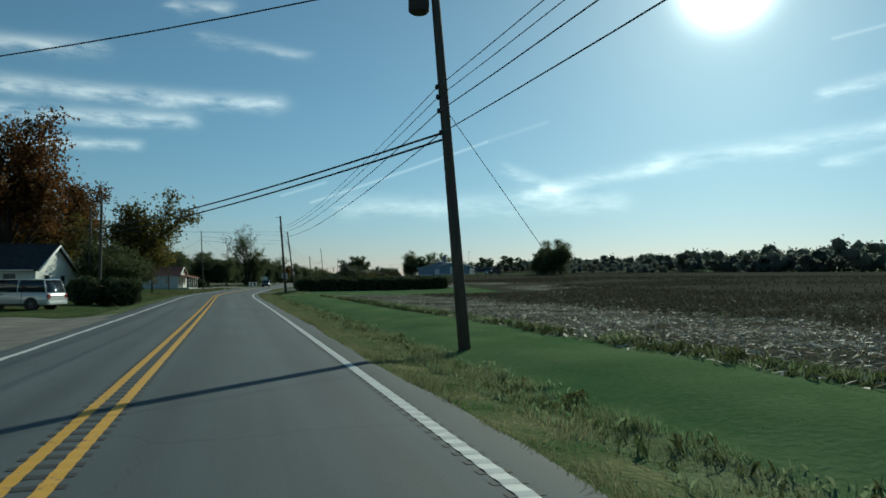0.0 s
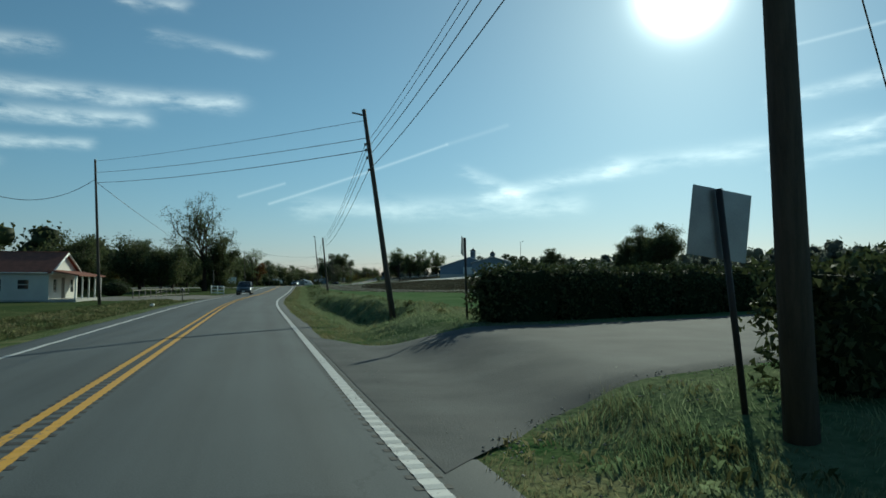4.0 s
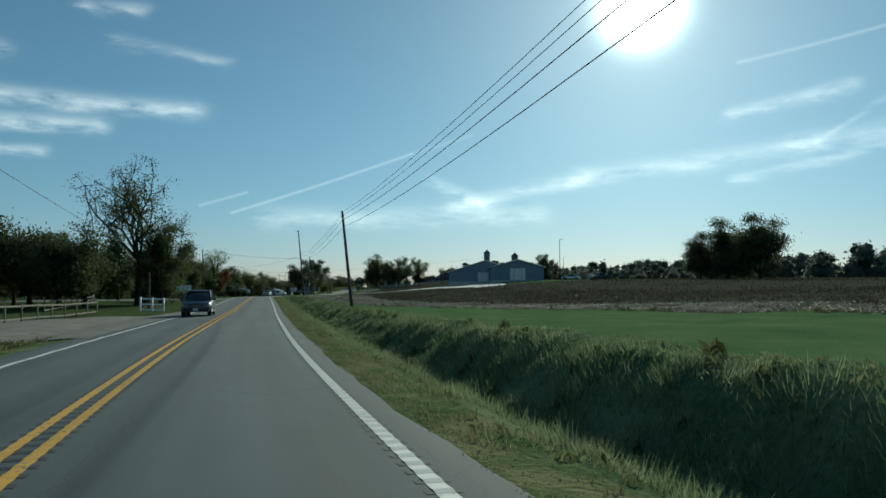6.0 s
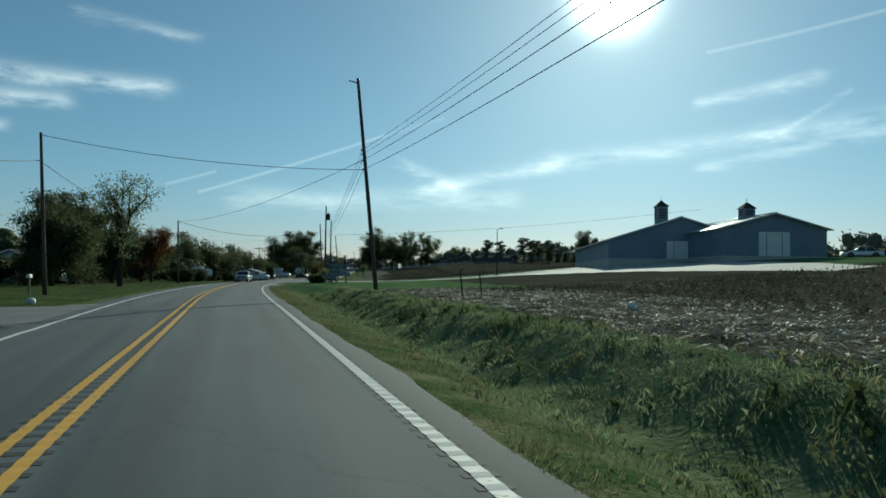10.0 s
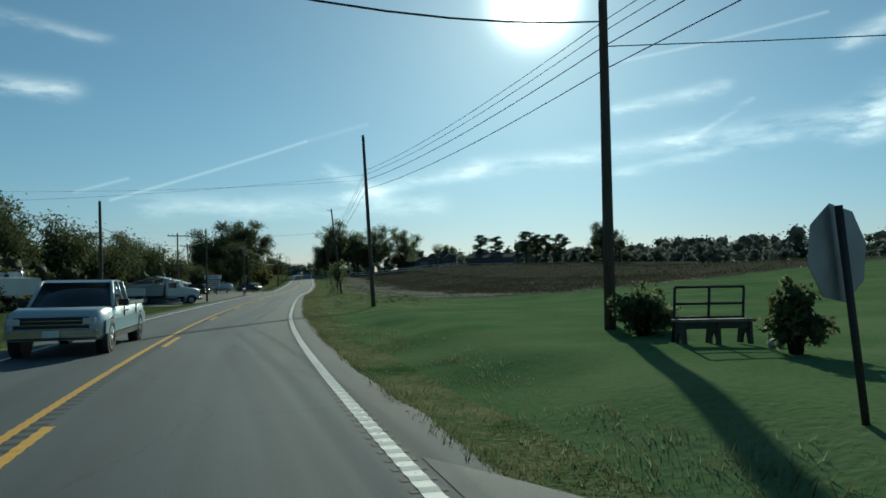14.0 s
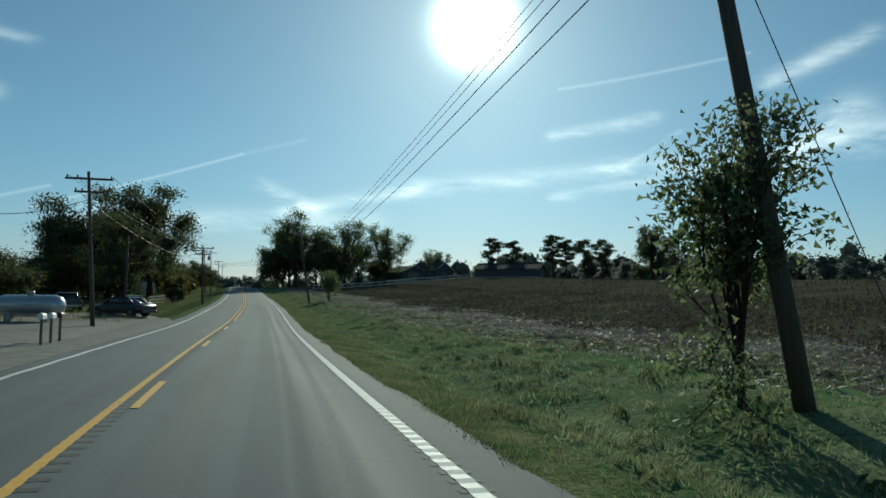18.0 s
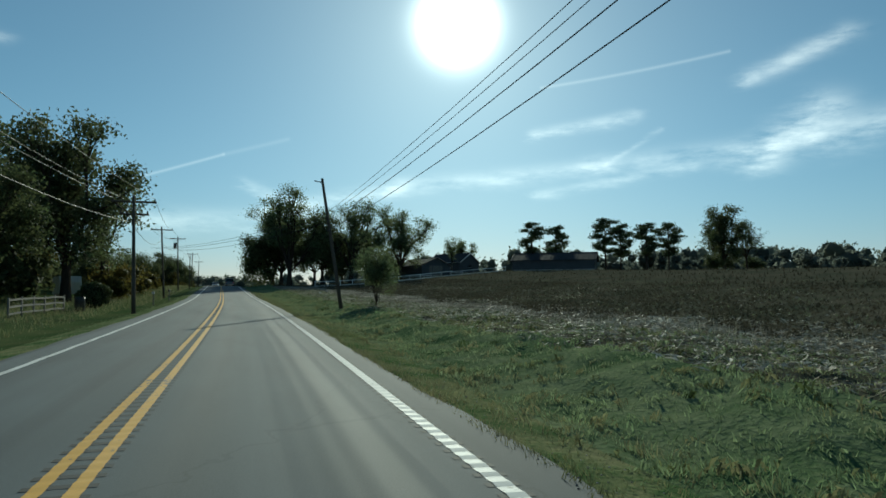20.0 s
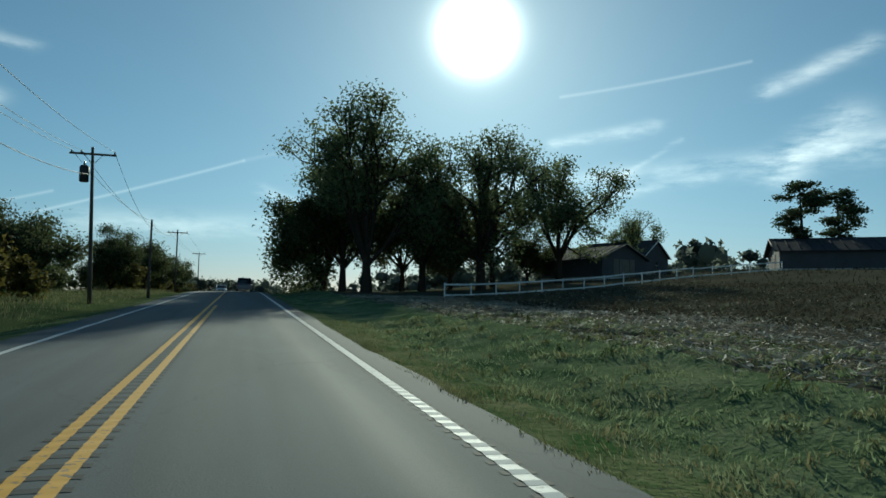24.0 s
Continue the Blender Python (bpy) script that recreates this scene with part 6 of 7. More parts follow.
def words(parent, text, x, z, width, height, y, material):
    """Raised lettering on a face that looks to local -y, fitted to a width and a height."""
    cu = bpy.data.curves.new("lettering", "FONT")
    cu.body, cu.size, cu.extrude, cu.align_x, cu.align_y = text, 1.0, 0.01, "CENTER", "CENTER"
    ob = bpy.data.objects.new("lettering_draft", cu)
    me = bpy.data.meshes.new_from_object(ob)
    bpy.data.objects.remove(ob)
    co = [v.co for v in me.vertices]
    w, h = max(c.x for c in co) - min(c.x for c in co), max(c.y for c in co) - min(c.y for c in co)
    me.materials.append(material)
    me.name = "lettering"
    return part("lettering", me, None, parent, m=Matrix.Translation((x, y, z)) @ Matrix.Rotation(math.pi / 2, 4, "X") @ Matrix.Diagonal((width / w, height / h, 1, 1)))


sb, sw = mat("sign_blue", (0.05, 0.22, 0.42), rough=0.5, bump=0.05), mat("sign_white", (0.70, 0.72, 0.73), rough=0.5, bump=0.05)
sg = thing("shop_sign", "blue and white shop sign on two posts", "sign", place(419.0, -11.7, 180) @ Matrix.Diagonal((1.16, 1.0, 1.08, 1.0)))
for x in (-0.55, 0.55):
    part("post", tubed([(x, 0, -0.3), (x, 0, 2.2)], 0.05, 8), M["iron"], sg)
p1 = part("panel", boxed(-1.15, 1.15, -0.1, 0.1, 2.35, 2.98, 0.02), sw, sg)
part("logo", boxed(-0.7, 0.95, 0.1, 0.11, 2.5, 2.85), sb, p1)
part("logo", boxed(-0.7, 0.95, -0.11, -0.1, 2.5, 2.85), sb, p1)
bars(p1, -0.55, 0.85, 2.55, 2.8, 0.112, 1, sw, 3)
bars(p1, -0.55, 0.85, 2.55, 2.8, -0.112, 1, sw, 3)
p2 = part("panel", boxed(-0.95, 0.9, -0.08, 0.08, 1.25, 2.2, 0.02), sw, sg)
for y in (-0.082, 0.082):
    bars(p2, -0.8, 0.75, 1.35, 2.1, y, 3, M["iron"], 5)

tank = thing("propane_tank", "silver propane tank on concrete saddles beside parked cars", "tank", place(431.5, -12.2, 80))
part("shell", tubed([(0, -2.05, 1.0), (0, -1.98, 1.0), (0, -1.8, 1.0), (0, -1.5, 1.0), (0, 1.5, 1.0), (0, 1.8, 1.0), (0, 1.98, 1.0), (0, 2.05, 1.0)], [0.1, 0.38, 0.6, 0.7, 0.7, 0.6, 0.38, 0.1], 24), paint("tank_silver", (0.5, 0.52, 0.53), 0.35, 0.6), tank)
for y in (-1.1, 1.1):
    part("saddle", boxed(-0.6, 0.6, y - 0.15, y + 0.15, -0.3, 0.62), M["concrete"], tank)
part("valve_dome", tubed([(0, 0, 1.66), (0, 0, 1.9), (0, 0, 1.94)], [0.2, 0.2, 0.12], 12), M["metal"], tank)


def mailbox(s, d, label, col, post_mat, turn=90):
    root = thing("mailbox", label, "mailbox", place(s, d, turn))
    part("post", boxed(-0.05, 0.05, -0.05, 0.05, -0.3, 1.0, 0.01), post_mat, root)
    n = 8
    outline = [(-0.1, 1.0), (0.1, 1.0), (0.1, 1.12)] + [(0.1 * math.cos(math.pi * k / n), 1.12 + 0.1 * math.sin(math.pi * k / n)) for k in range(1, n)] + [(-0.1, 1.12)]
    bx = part("box", prism(bmesh.new(), outline, -0.24, 0.26), col, root)
    part("door", boxed(0.26, 0.272, -0.09, 0.09, 1.01, 1.19, 0.003), col, bx)
    part("flag", boxed(-0.02, 0.12, 0.102, 0.112, 1.12, 1.18), M["red_lens"], bx)


for s, d, lab, m_ in ((22.0, -5.4, "black mailbox on a post by the forecourt", "black"), (146.5, -5.2, "dark mailbox on a wooden post by the drive", "black"), (412.0, -6.0, "white mailbox in a roadside row", "white"), (413.2, -6.0, "white mailbox in a roadside row", "white"),
                      (414.4, -6.0, "dark mailbox in a roadside row", "black"), (488.0, -5.6, "grey mailbox on a post at the verge", "metal"), (503.0, -5.4, "dark mailbox on a post at the verge", "black"), (264, -10.5, "pale box on a post by the drive", "white")):
    mailbox(s, d, lab, M[m_], M["grey_wood"])


def fence(pts, height, rails, post_mat, label, step=2.4, thick=0.05, name="fence"):
    """Posts and rails between plan points."""
    root = thing(name, label, "fence", Matrix.Translation(spot(*pts[0])))
    o = spot(*pts[0])
    for (s0, d0), (s1, d1) in zip(pts, pts[1:]):
        a, b = spot(s0, d0), spot(s1, d1)
        n = max(1, int(round((b - a).length / step)))
        ps = [spot(s0 + (s1 - s0) * k / n, d0 + (d1 - d0) * k / n) - o for k in range(n + 1)]
        for p in ps:
            part("post", tubed([p - Vector((0, 0, 0.3)), p + Vector((0, 0, height + 0.08))], thick * 1.1, 4), post_mat, root)
        for p, q in zip(ps, ps[1:]):
            for r in range(rails):
                z = height * (0.95 - 0.75 * r / max(1, rails - 1)) if rails > 1 else height
                bm = bmesh.new()
                u = (q - p).normalized()
                nrm = Vector((-u.y, u.x, 0)) * 0.02
                vs = [bm.verts.new(c + nrm * sgn + Vector((0, 0, z + dz))) for c in (p, q) for sgn in (-1, 1) for dz in (-thick, thick)]
                for f in ((0, 1, 3, 2), (4, 6, 7, 5), (0, 4, 5, 1), (2, 3, 7, 6), (1, 5, 7, 3), (0, 2, 6, 4)):
                    bm.faces.new([vs[i] for i in f])
                bmesh.ops.recalc_face_normals(bm, faces=bm.faces[:])
                part("rail", bm, post_mat, root)
    return root


fence(((186.5, -7.7), (188.9, -6.2)), 1.25, 3, M["white"], "white three-rail wooden fence panel by the drive", 1.2, 0.07)
fence(((158, -12.0), (170, -11.5), (184, -10.5)), 1.0, 2, M["grey_wood"], "grey weathered two-rail wooden fence")
fence(((190, -16.0), (215, -18.0), (235, -22)), 1.0, 2, M["grey_wood"], "grey weathered wooden fence across the lawn", 3.0)
fence(((556, 17), (561, 30), (566, 48)), 1.15, 2, M["white"], "white two-rail paddock fence", 2.6, 0.07)
fence(((566, 48), (568, 62)), 1.05, 2, M["white"], "white paddock fence beside the lane", 2.6, 0.06)
fence(((313, 26), (318, 44)), 0.5, 1, M["grey_wood"], "low grey rail along the drive", 1.6, 0.06, "rail_fence")
fence(((464, -10.0), (473, -9.4)), 0.95, 3, M["grey_wood"], "broken grey wooden fence under trees", 1.8)

bd = thing("board_sign", "large blank white board on posts on the lawn", "sign", place(255.5, -12.4, 205))
for x in (-1.7, 0.0, 1.7):
    part("post", boxed(x - 0.08, x + 0.08, -0.2, -0.06, -0.3, 2.5), M["grey_wood"], bd)
part("panel", boxed(-1.9, 1.9, -0.05, 0.03, 0.95, 2.55, 0.01), M["white"], bd)
part("panel_trim", boxed(-1.95, 1.95, -0.06, 0.05, 2.55, 2.63), M["grey_wood"], bd)

# ======== entrance sign with two carved figures ========
es = thing("entrance_sign", "carved blue wooden entrance sign on two posts", "sign", place(285.9, 10.65, -8) @ Matrix.Diagonal((0.73, 0.8, 0.62, 1)))
carve, pale = mat("carved_blue_wood", (0.075, 0.115, 0.19), (0.05, 0.08, 0.13), 0.6, 3.0, bump=0.4), mat("pale_lettering", (0.42, 0.45, 0.47), rough=0.6, bump=0.1)
for x in (-0.95, 0.95):
    part("post", tubed([(x, 0, -0.4), (x * 0.97, 0, 2.7)], 0.09, 8), M["grey_wood"], es)
for x0, x1, z0, z1, k in ((-1.4, 1.45, 1.25, 1.86, 1), (-1.1, 1.05, 2.0, 2.48, 2), (-1.6, 1.35, 2.68, 3.25, 3)):
    pn = part("panel", boxed(x0, x1, -0.07, 0.07, z0, z1, 0.03), carve, es)
    if k == 2:
        bars(pn, x0 + 0.2, x1 - 0.15, z0 + 0.1, z1 - 0.08, -0.072, 1, pale, k)
    else:
        words(pn, "ANIMAL SHELTER" if k == 1 else "CHRISTIAN COUNTY", (x0 + x1) / 2, (z0 + z1) / 2, x1 - x0 - 0.35, z1 - z0 - 0.2, -0.072, pale)
for x, k in ((-1.0, 0), (0.85, 1)):
    st = bmesh.new()
    tube(st, [(0, 0, 0), (0.02, 0, 0.25), (0, 0, 0.55), (0.05, 0, 0.8), (0.08, 0, 0.95)], [0.3, 0.26, 0.2, 0.13, 0.1], 10)
    tube(st, [(0.05, 0, 0.9), (0.12, 0, 1.02), (0.28, 0, 1.0)], [0.13, 0.17, 0.06], 10)
    if k:
        for a in (-0.12, 0.05, 0.2):
            tube(st, [(a, 0, 1.0), (a + 0.02, 0, 1.2)], [0.09, 0.02], 6)
        tube(st, [(0.2, 0, 0.4), (0.42, 0, 0.6), (0.36, 0, 0.95)], [0.08, 0.06, 0.05], 8)
    else:
        tube(st, [(-0.2, 0, 1.08), (0.1, 0, 1.16), (0.34, 0, 1.12)], [0.05, 0.14, 0.05], 8)
        tube(st, [(-0.15, 0, 0.15), (-0.42, 0, 0.35), (-0.45, 0, 0.7)], [0.12, 0.1, 0.03], 8)
    ob = part("carved_statue", st, carve, m=place(285.9, 10.65, -8) @ Matrix.Diagonal((0.73, 0.73, 0.68, 1)) @ Matrix.Translation((x, 0, 2.96)) @ Matrix.Rotation(math.pi, 4, "Z"))
    tagged(ob, "dark blue carved wooden figure on the sign", "statue", "carved sign figures")


def marquee(s, d, turn, panel, label):
    """A slanted board on an old bench-like stand."""
    root = thing("marquee_sign", label, "sign", place(s, d, turn) @ Matrix.Scale(0.68, 4))
    fr = bmesh.new()
    for x in (-0.95, -0.02, 0.92):
        tube(fr, [(x, 0.35, 0.0), (x, 0.22, 0.62), (x, 0.12, 1.45)], 0.04, 4)
    for z, y in ((1.45, 0.12), (1.02, 0.17), (0.66, 0.21)):
        tube(fr, [(-0.95, y, z), (0.92, y, z)], 0.035, 4)
    part("back_frame", fr, M["iron"], root)
    part("seat", boxed(-1.05, 1.0, -0.3, 0.22, 0.56, 0.64, 0.02), M["grey_wood"], root)
    # end boards with an arch cut out below
    arch = [(0.16 * math.cos(math.pi * k / 6), 0.30 * math.sin(math.pi * k / 6)) for k in range(7)]
    for x in (-0.9, 0.0, 0.85):
        part("leg", prism(bmesh.new(), [(-0.30, 0.0), (-0.27, 0.56), (0.24, 0.56), (0.36, 0.0)] + [(y, z) for y, z in arch], x - 0.04, x + 0.04), M["iron"], root)
    part("front_rail", boxed(-0.86, 0.81, -0.24, -0.20, 0.40, 0.56), M["iron"], root)
    if panel:
        part("panel", boxed(-0.9, 0.88, -0.02, 0.03, 0.0, 0.95, 0.01), mat("panel_grey_blue", (0.20, 0.27, 0.33), (0.17, 0.22, 0.27), 0.4, 1.0, bump=0.05), root, m=Matrix.Translation((0, 0.14, 0.62)) @ Matrix.Rotation(radians(8), 4, "X"))
    return root


marquee(294.7, 10.4, -15, True, "grey-blue board on a bench-like stand on the lawn")
marquee(313.3, 9.9, -10, False, "empty dark frame on a bench-like stand on the lawn")
for k, (s, d, r) in enumerate(((294.0, 10.2, 0.17), (294.2, 10.8, 0.13), (312.4, 10.4, 0.14))):
    bm = bmesh.new()
    bmesh.ops.create_icosphere(bm, subdivisions=2, radius=r)
    for v in bm.verts:
        v.co *= 1 + 0.18 * noise.noise(v.co * 3 + Vector((k, 0, 0)))
        v.co.z *= 0.7
    tagged(part("stone", bm, M["concrete"], m=place(s, d, 0, r * 0.4), shade=True), "pale rounded stone on the lawn", "stone", "lawn stones")


def plate_sign(s, d, turn, h, sides, r, lean, label, face, name="road_sign", category="road sign"):
    root = thing(name, label, category, place(s, d, turn))
    tip = Vector((lean, 0, h))
    part("post", tubed([(0, 0, -0.3), tip], 0.035, 6), M["iron"], root)
    bm = bmesh.new()
    a0 = math.pi / sides
    pl = [(r * math.cos(a0 + 2 * math.pi * k / sides) / math.cos(a0), r * math.sin(a0 + 2 * math.pi * k / sides) / math.cos(a0)) for k in range(sides)]
    prism(bm, pl, -0.004, 0.004)
    p = part("plate", bm, M["metal"], root, "bare grey metal back", m=Matrix.Translation((lean * (1 - r / h), 0.06, h - r)) @ Matrix.Rotation(math.pi / 2, 4, "Z") @ Matrix.Rotation(-lean / h, 4, "X"))
    bm = bmesh.new()
    prism(bm, [(y * 0.97, z * 0.97) for y, z in pl], 0.005, 0.007)
    part("face", bm, face, p)
    return root


plate_sign(307.5, 6.9, 12, 1.75, 8, 0.38, -0.3, "leaning octagonal stop sign seen from behind", M["red_lens"], "stop_sign")
plate_sign(86.4, 6.95, 0, 2.3, 4, 0.36, -0.3, "leaning square road sign seen from behind", M["white"])
plate_sign(99.2, 7.95, 62, 2.35, 4, 0.25, -0.4, "thin leaning road sign beside the hedge", M["white"])
for s, d in ((246.0, 11.5), (249.0, 13.5), (302, 30)):
    mk = thing("field_marker", "thin dark leaning marker stake in the grass", "stake", place(s, d, 0), "marker stakes")
    part("stake", tubed([(0, 0, -0.2), (-0.15, 0, 1.25)], 0.035, 6), M["iron"], mk)

# things along the far verge at the end
stand = thing("roadside_stand", "low roadside stand with a pale flat roof", "stand", place(536, -14.5, 0))
for x in (-1.2, 1.2):
    for y in (-1.4, 1.4):
        part("post", boxed(x - 0.05, x + 0.05, y - 0.05, y + 0.05, -0.3, 1.8), M["grey_wood"], stand)
part("roof", boxed(-1.5, 1.5, -1.7, 1.7, 1.8, 1.9, 0.02), M["white"], stand)
part("table", boxed(-0.9, 0.9, -1.2, 1.2, 0.7, 0.78, 0.01), M["grey_wood"], stand)
cmp_ = thing("camper_trailer", "small white camper trailer parked among trees", "trailer", place(507, -16, 20))
part("shell", prism(bmesh.new(), [(-2.2, 0.5), (2.2, 0.5), (2.3, 1.6), (1.7, 2.4), (-1.9, 2.4), (-2.3, 1.7)], -1.05, 1.05, 0.06), M["white"], cmp_)
for y in (-1.0, 0.8):
    part("window", boxed(1.05, 1.07, y, y + 0.8, 1.3, 1.85), M["glass"], cmp_)
for x in (-0.9, 0.9):
    wheel(cmp_, x, 0, 0.34)
drum = thing("barrel", "dark green barrel beside a fence post", "barrel", place(471.5, -8.2, 0))
part("drum", tubed([(0, 0, 0), (0, 0, 0.3), (0, 0, 0.33), (0, 0, 0.6), (0, 0, 0.63), (0, 0, 0.9)], [0.29, 0.29, 0.305, 0.29, 0.305, 0.29], 18), M["iron"], drum)
for k, (s, d) in enumerate(((248.5, -6.2), (131.0, -5.0), (236.5, 14.0), (512.5, 12.0))):
    bm = bmesh.new()
    bmesh.ops.create_icosphere(bm, subdivisions=2, radius=0.16)
    for v in bm.verts:
        v.co *= 1 + 0.45 * noise.noise(v.co * 6 + Vector((k * 3, 1, 0)))
    tagged(part("litter_bag", bm, M["white"], m=place(s, d, 0, 0.1), shade=True), "crumpled white plastic bag on the grass", "litter", "roadside litter")


# ======== grass, stubble and far woods ========
def scatter(rng, n, s0, s1, d0, d1, bias=1.0):
    """Points of the plan, more of them towards the first edge when bias is over 1."""
    return rng.uniform(s0, s1, n), d0 + (d1 - d0) * rng.uniform(0, 1, n) ** bias


def blades(name, rng, s, d, h, w, material, label, lean=0.35, up=0.0):
    """One mesh of bent blades of grass, each one thin triangle."""
    n = len(s)
    x, y = road_xy(s, d)
    z = ground_z(s, d) - 0.02 + up
    a = rng.uniform(0, 2 * np.pi, n)
    # tufts: tall and short spots, half a metre to two metres apart
    tuft = np.clip(0.55 + 0.55 * vnoise(s * 2.1 + 5, d * 2.3) + 0.45 * vnoise(s * 0.7, d * 0.8 + 11), 0, 1.4)
    hh = h * rng.uniform(0.5, 1.15, n) * (0.3 + 1.0 * tuft)
    ww = w * rng.uniform(0.7, 1.4, n)
    # blades lie over together in swirls
    la = 2 * np.pi * vnoise(s * 0.55 + 17, d * 0.6) + rng.normal(0, 0.8, n)
    ll = hh * rng.uniform(0.2, 1.1, n) * lean
    ux, uy = np.cos(a) * ww, np.sin(a) * ww
    lx, ly = np.cos(la) * ll, np.sin(la) * ll
    V = np.stack([np.stack([x - ux, y - uy, z], -1), np.stack([x + ux, y + uy, z], -1), np.stack([x + lx, y + ly, z + hh], -1)], 1)
    me = mesh_of(name, V.reshape(-1, 3), np.arange(3 * n).reshape(-1, 3), material)
    return tagged(new(name, me), label, "grass", kind="stuff")


rng = np.random.default_rng(5)


def open_verge(s, d):
    """Where no side road crosses the verge."""
    a = ~((s > np.interp(d, SIDE_D, SIDE_S)) & (s < np.interp(d, SIDE_D, SIDE_N)) & (d > 0)) & ~((s > np.interp(d, (3.55, 4.9, 7.5, 10, 13.5, 20, 34), (291.5, 294.5, 297, 299.5, 302.5, 304.5, 305))) & (s < np.interp(d, (3.55, 4.8, 6.5, 10, 14, 20, 34), (309, 307, 305.9, 306.6, 308, 310, 316))))
    return a


def patch(n, s0, s1, d0, d1, bias=1.0, keep=None, even=False):
    s, d = scatter(rng, n, s0, s1, d0, d1, bias)
    # thin and thick places
    k = 0.9 * vnoise(s * 0.9, d * 1.2) + 0.8 * vnoise(s * 2.6 + 40, d * 2.8)
    ok = open_verge(s, d) & (even | (rng.uniform(-1.6, 1.0, n) < k))
    if keep is not None:
        ok &= keep(s, d)
    return s[ok], d[ok]


# verge beside the paved edge: short, half dry
s, d = patch(260000, -4, 530, 4.0, 5.9, 1.3)
blades("verge_grass", rng, s, d, 0.11, 0.008, M["blade_dry"], "short dry grass along the paved edge", 0.9)
s, d = patch(120000, -4, 530, 4.2, 6.4, 1.0)
blades("verge_grass", rng, s, d, 0.09, 0.008, M["blade"], "short green grass among dry blades", 0.9)
s, d = patch(50000, -4, 530, 3.88, 4.3, 1.0)
blades("verge_grass", rng, s, d, 0.08, 0.006, M["blade_dry"], "ragged tufts creeping over the paved edge", 1.0, 0.03)
# ditch and rough strip
s, d = patch(190000, 76, 270, 5.2, 9.6)
blades("ditch_grass", rng, s, d, 0.14, 0.009, M["blade"], "uneven green grass in the ditch", 1.0)
s, d = patch(60000, 104, 160, 5.4, 8.6)
blades("ditch_grass", rng, s, d, 0.28, 0.007, M["blade"], "taller weeds on the banks of the ditch", 0.6)
s, d = patch(60000, -4, 90, 4.9, 6.4)
blades("ditch_grass", rng, s, d, 0.16, 0.006, M["blade"], "weedy grass beside the mown strip", 0.7)
s, d = patch(26000, -4, 88, 4.9, 6.2)
blades("ditch_grass", rng, s, d, 0.22, 0.005, M["blade_dry"], "seeding weeds in the ditch", 0.6)
s, d = patch(290000, 340, 530, 5.2, 15.0, 1.3)
blades("ditch_grass", rng, s, d, 0.115, 0.0105, M["blade"], "uneven grass between road and field", 1.0)
# tussocks: mounds of longer blades that arch outwards
def tussocks(n, s0, s1, d0, d1, h, per, material, label, keep=None):
    cs_, cd_ = scatter(rng, n, s0, s1, d0, d1)
    ok = open_verge(cs_, cd_) & (rng.uniform(-1.0, 0.9, n) < vnoise(cs_ * 0.5 + 60, cd_ * 0.7))
    if keep is not None:
        ok &= keep(cs_, cd_)
    cs_, cd_ = cs_[ok], cd_[ok]
    big = rng.uniform(0.5, 1.25, len(cs_))
    k = np.repeat(np.arange(len(cs_)), per)
    m_ = len(k)
    a, q = rng.uniform(0, 2 * np.pi, m_), rng.uniform(0, 1, m_) ** 0.7
    r = 0.22 * big[k] * q
    s, d = cs_[k] + np.cos(a) * r, cd_[k] + np.sin(a) * r
    x, y = road_xy(s, d)
    z = ground_z(s, d) - 0.02
    hh = h * big[k] * rng.uniform(0.5, 1.1, m_) * (1.1 - 0.45 * q)
    hd = np.interp(s, _s, _h)
    out = a + hd + rng.normal(0, 0.7, m_)
    reach = hh * rng.uniform(0.3, 1.0, m_) * (0.4 + 0.9 * q)
    w = rng.uniform(0.004, 0.010, m_)
    t_ = rng.uniform(0, 2 * np.pi, m_)
    ux, uy = np.cos(t_) * w, np.sin(t_) * w
    px_, py_ = np.cos(out) * reach, np.sin(out) * reach
    p0, p1 = np.stack([x - ux, y - uy, z], -1), np.stack([x + ux, y + uy, z], -1)
    mid = np.stack([x + px_ * 0.35, y + py_ * 0.35, z + hh * 0.8], -1)
    tip = np.stack([x + px_, y + py_, z + hh * 0.95], -1)
    V = np.stack([p0, p1, mid, mid, p1, tip], 1)[:, [0, 1, 2, 3, 4, 5]]
    me = mesh_of("grass_tussocks", V.reshape(-1, 3), np.arange(6 * m_).reshape(-1, 3), material)
    return tagged(new("grass_tussocks", me), label, "grass", kind="stuff")


tussocks(3000, 102, 265, 5.2, 9.4, 0.15, 16, M["blade"], "low arching tussocks of green grass along the ditch")
tussocks(2400, 102, 265, 4.6, 9.8, 0.17, 13, M["blade_dry"], "bleached tussocks of old grass along the ditch")
tussocks(500, 102, 265, 6.4, 9.0, 0.30, 14, M["blade_dark"], "dark taller weeds on the far bank of the ditch")
tussocks(1500, -4, 86, 5.0, 6.5, 0.15, 14, M["blade"], "weedy tussocks in the shallow ditch")
tussocks(700, -4, 86, 5.2, 6.4, 0.20, 13, M["blade_dark"], "dark weeds in the shallow ditch")
tussocks(6500, 350, 530, 5.0, 13.5, 0.14, 14, M["blade"], "low arching tussocks of green grass beside the field")
tussocks(5200, 350, 530, 4.8, 14.5, 0.17, 12, M["blade_dry"], "bleached tussocks of old grass beside the field")
tussocks(600, 350, 530, 6.5, 14.0, 0.24, 13, M["blade_dark"], "dark weeds among the tussocks")
tussocks(1700, -4, 68, 9.8, 10.7, 0.22, 16, M["blade_dark"], "dark uncut weeds at the field's edge")
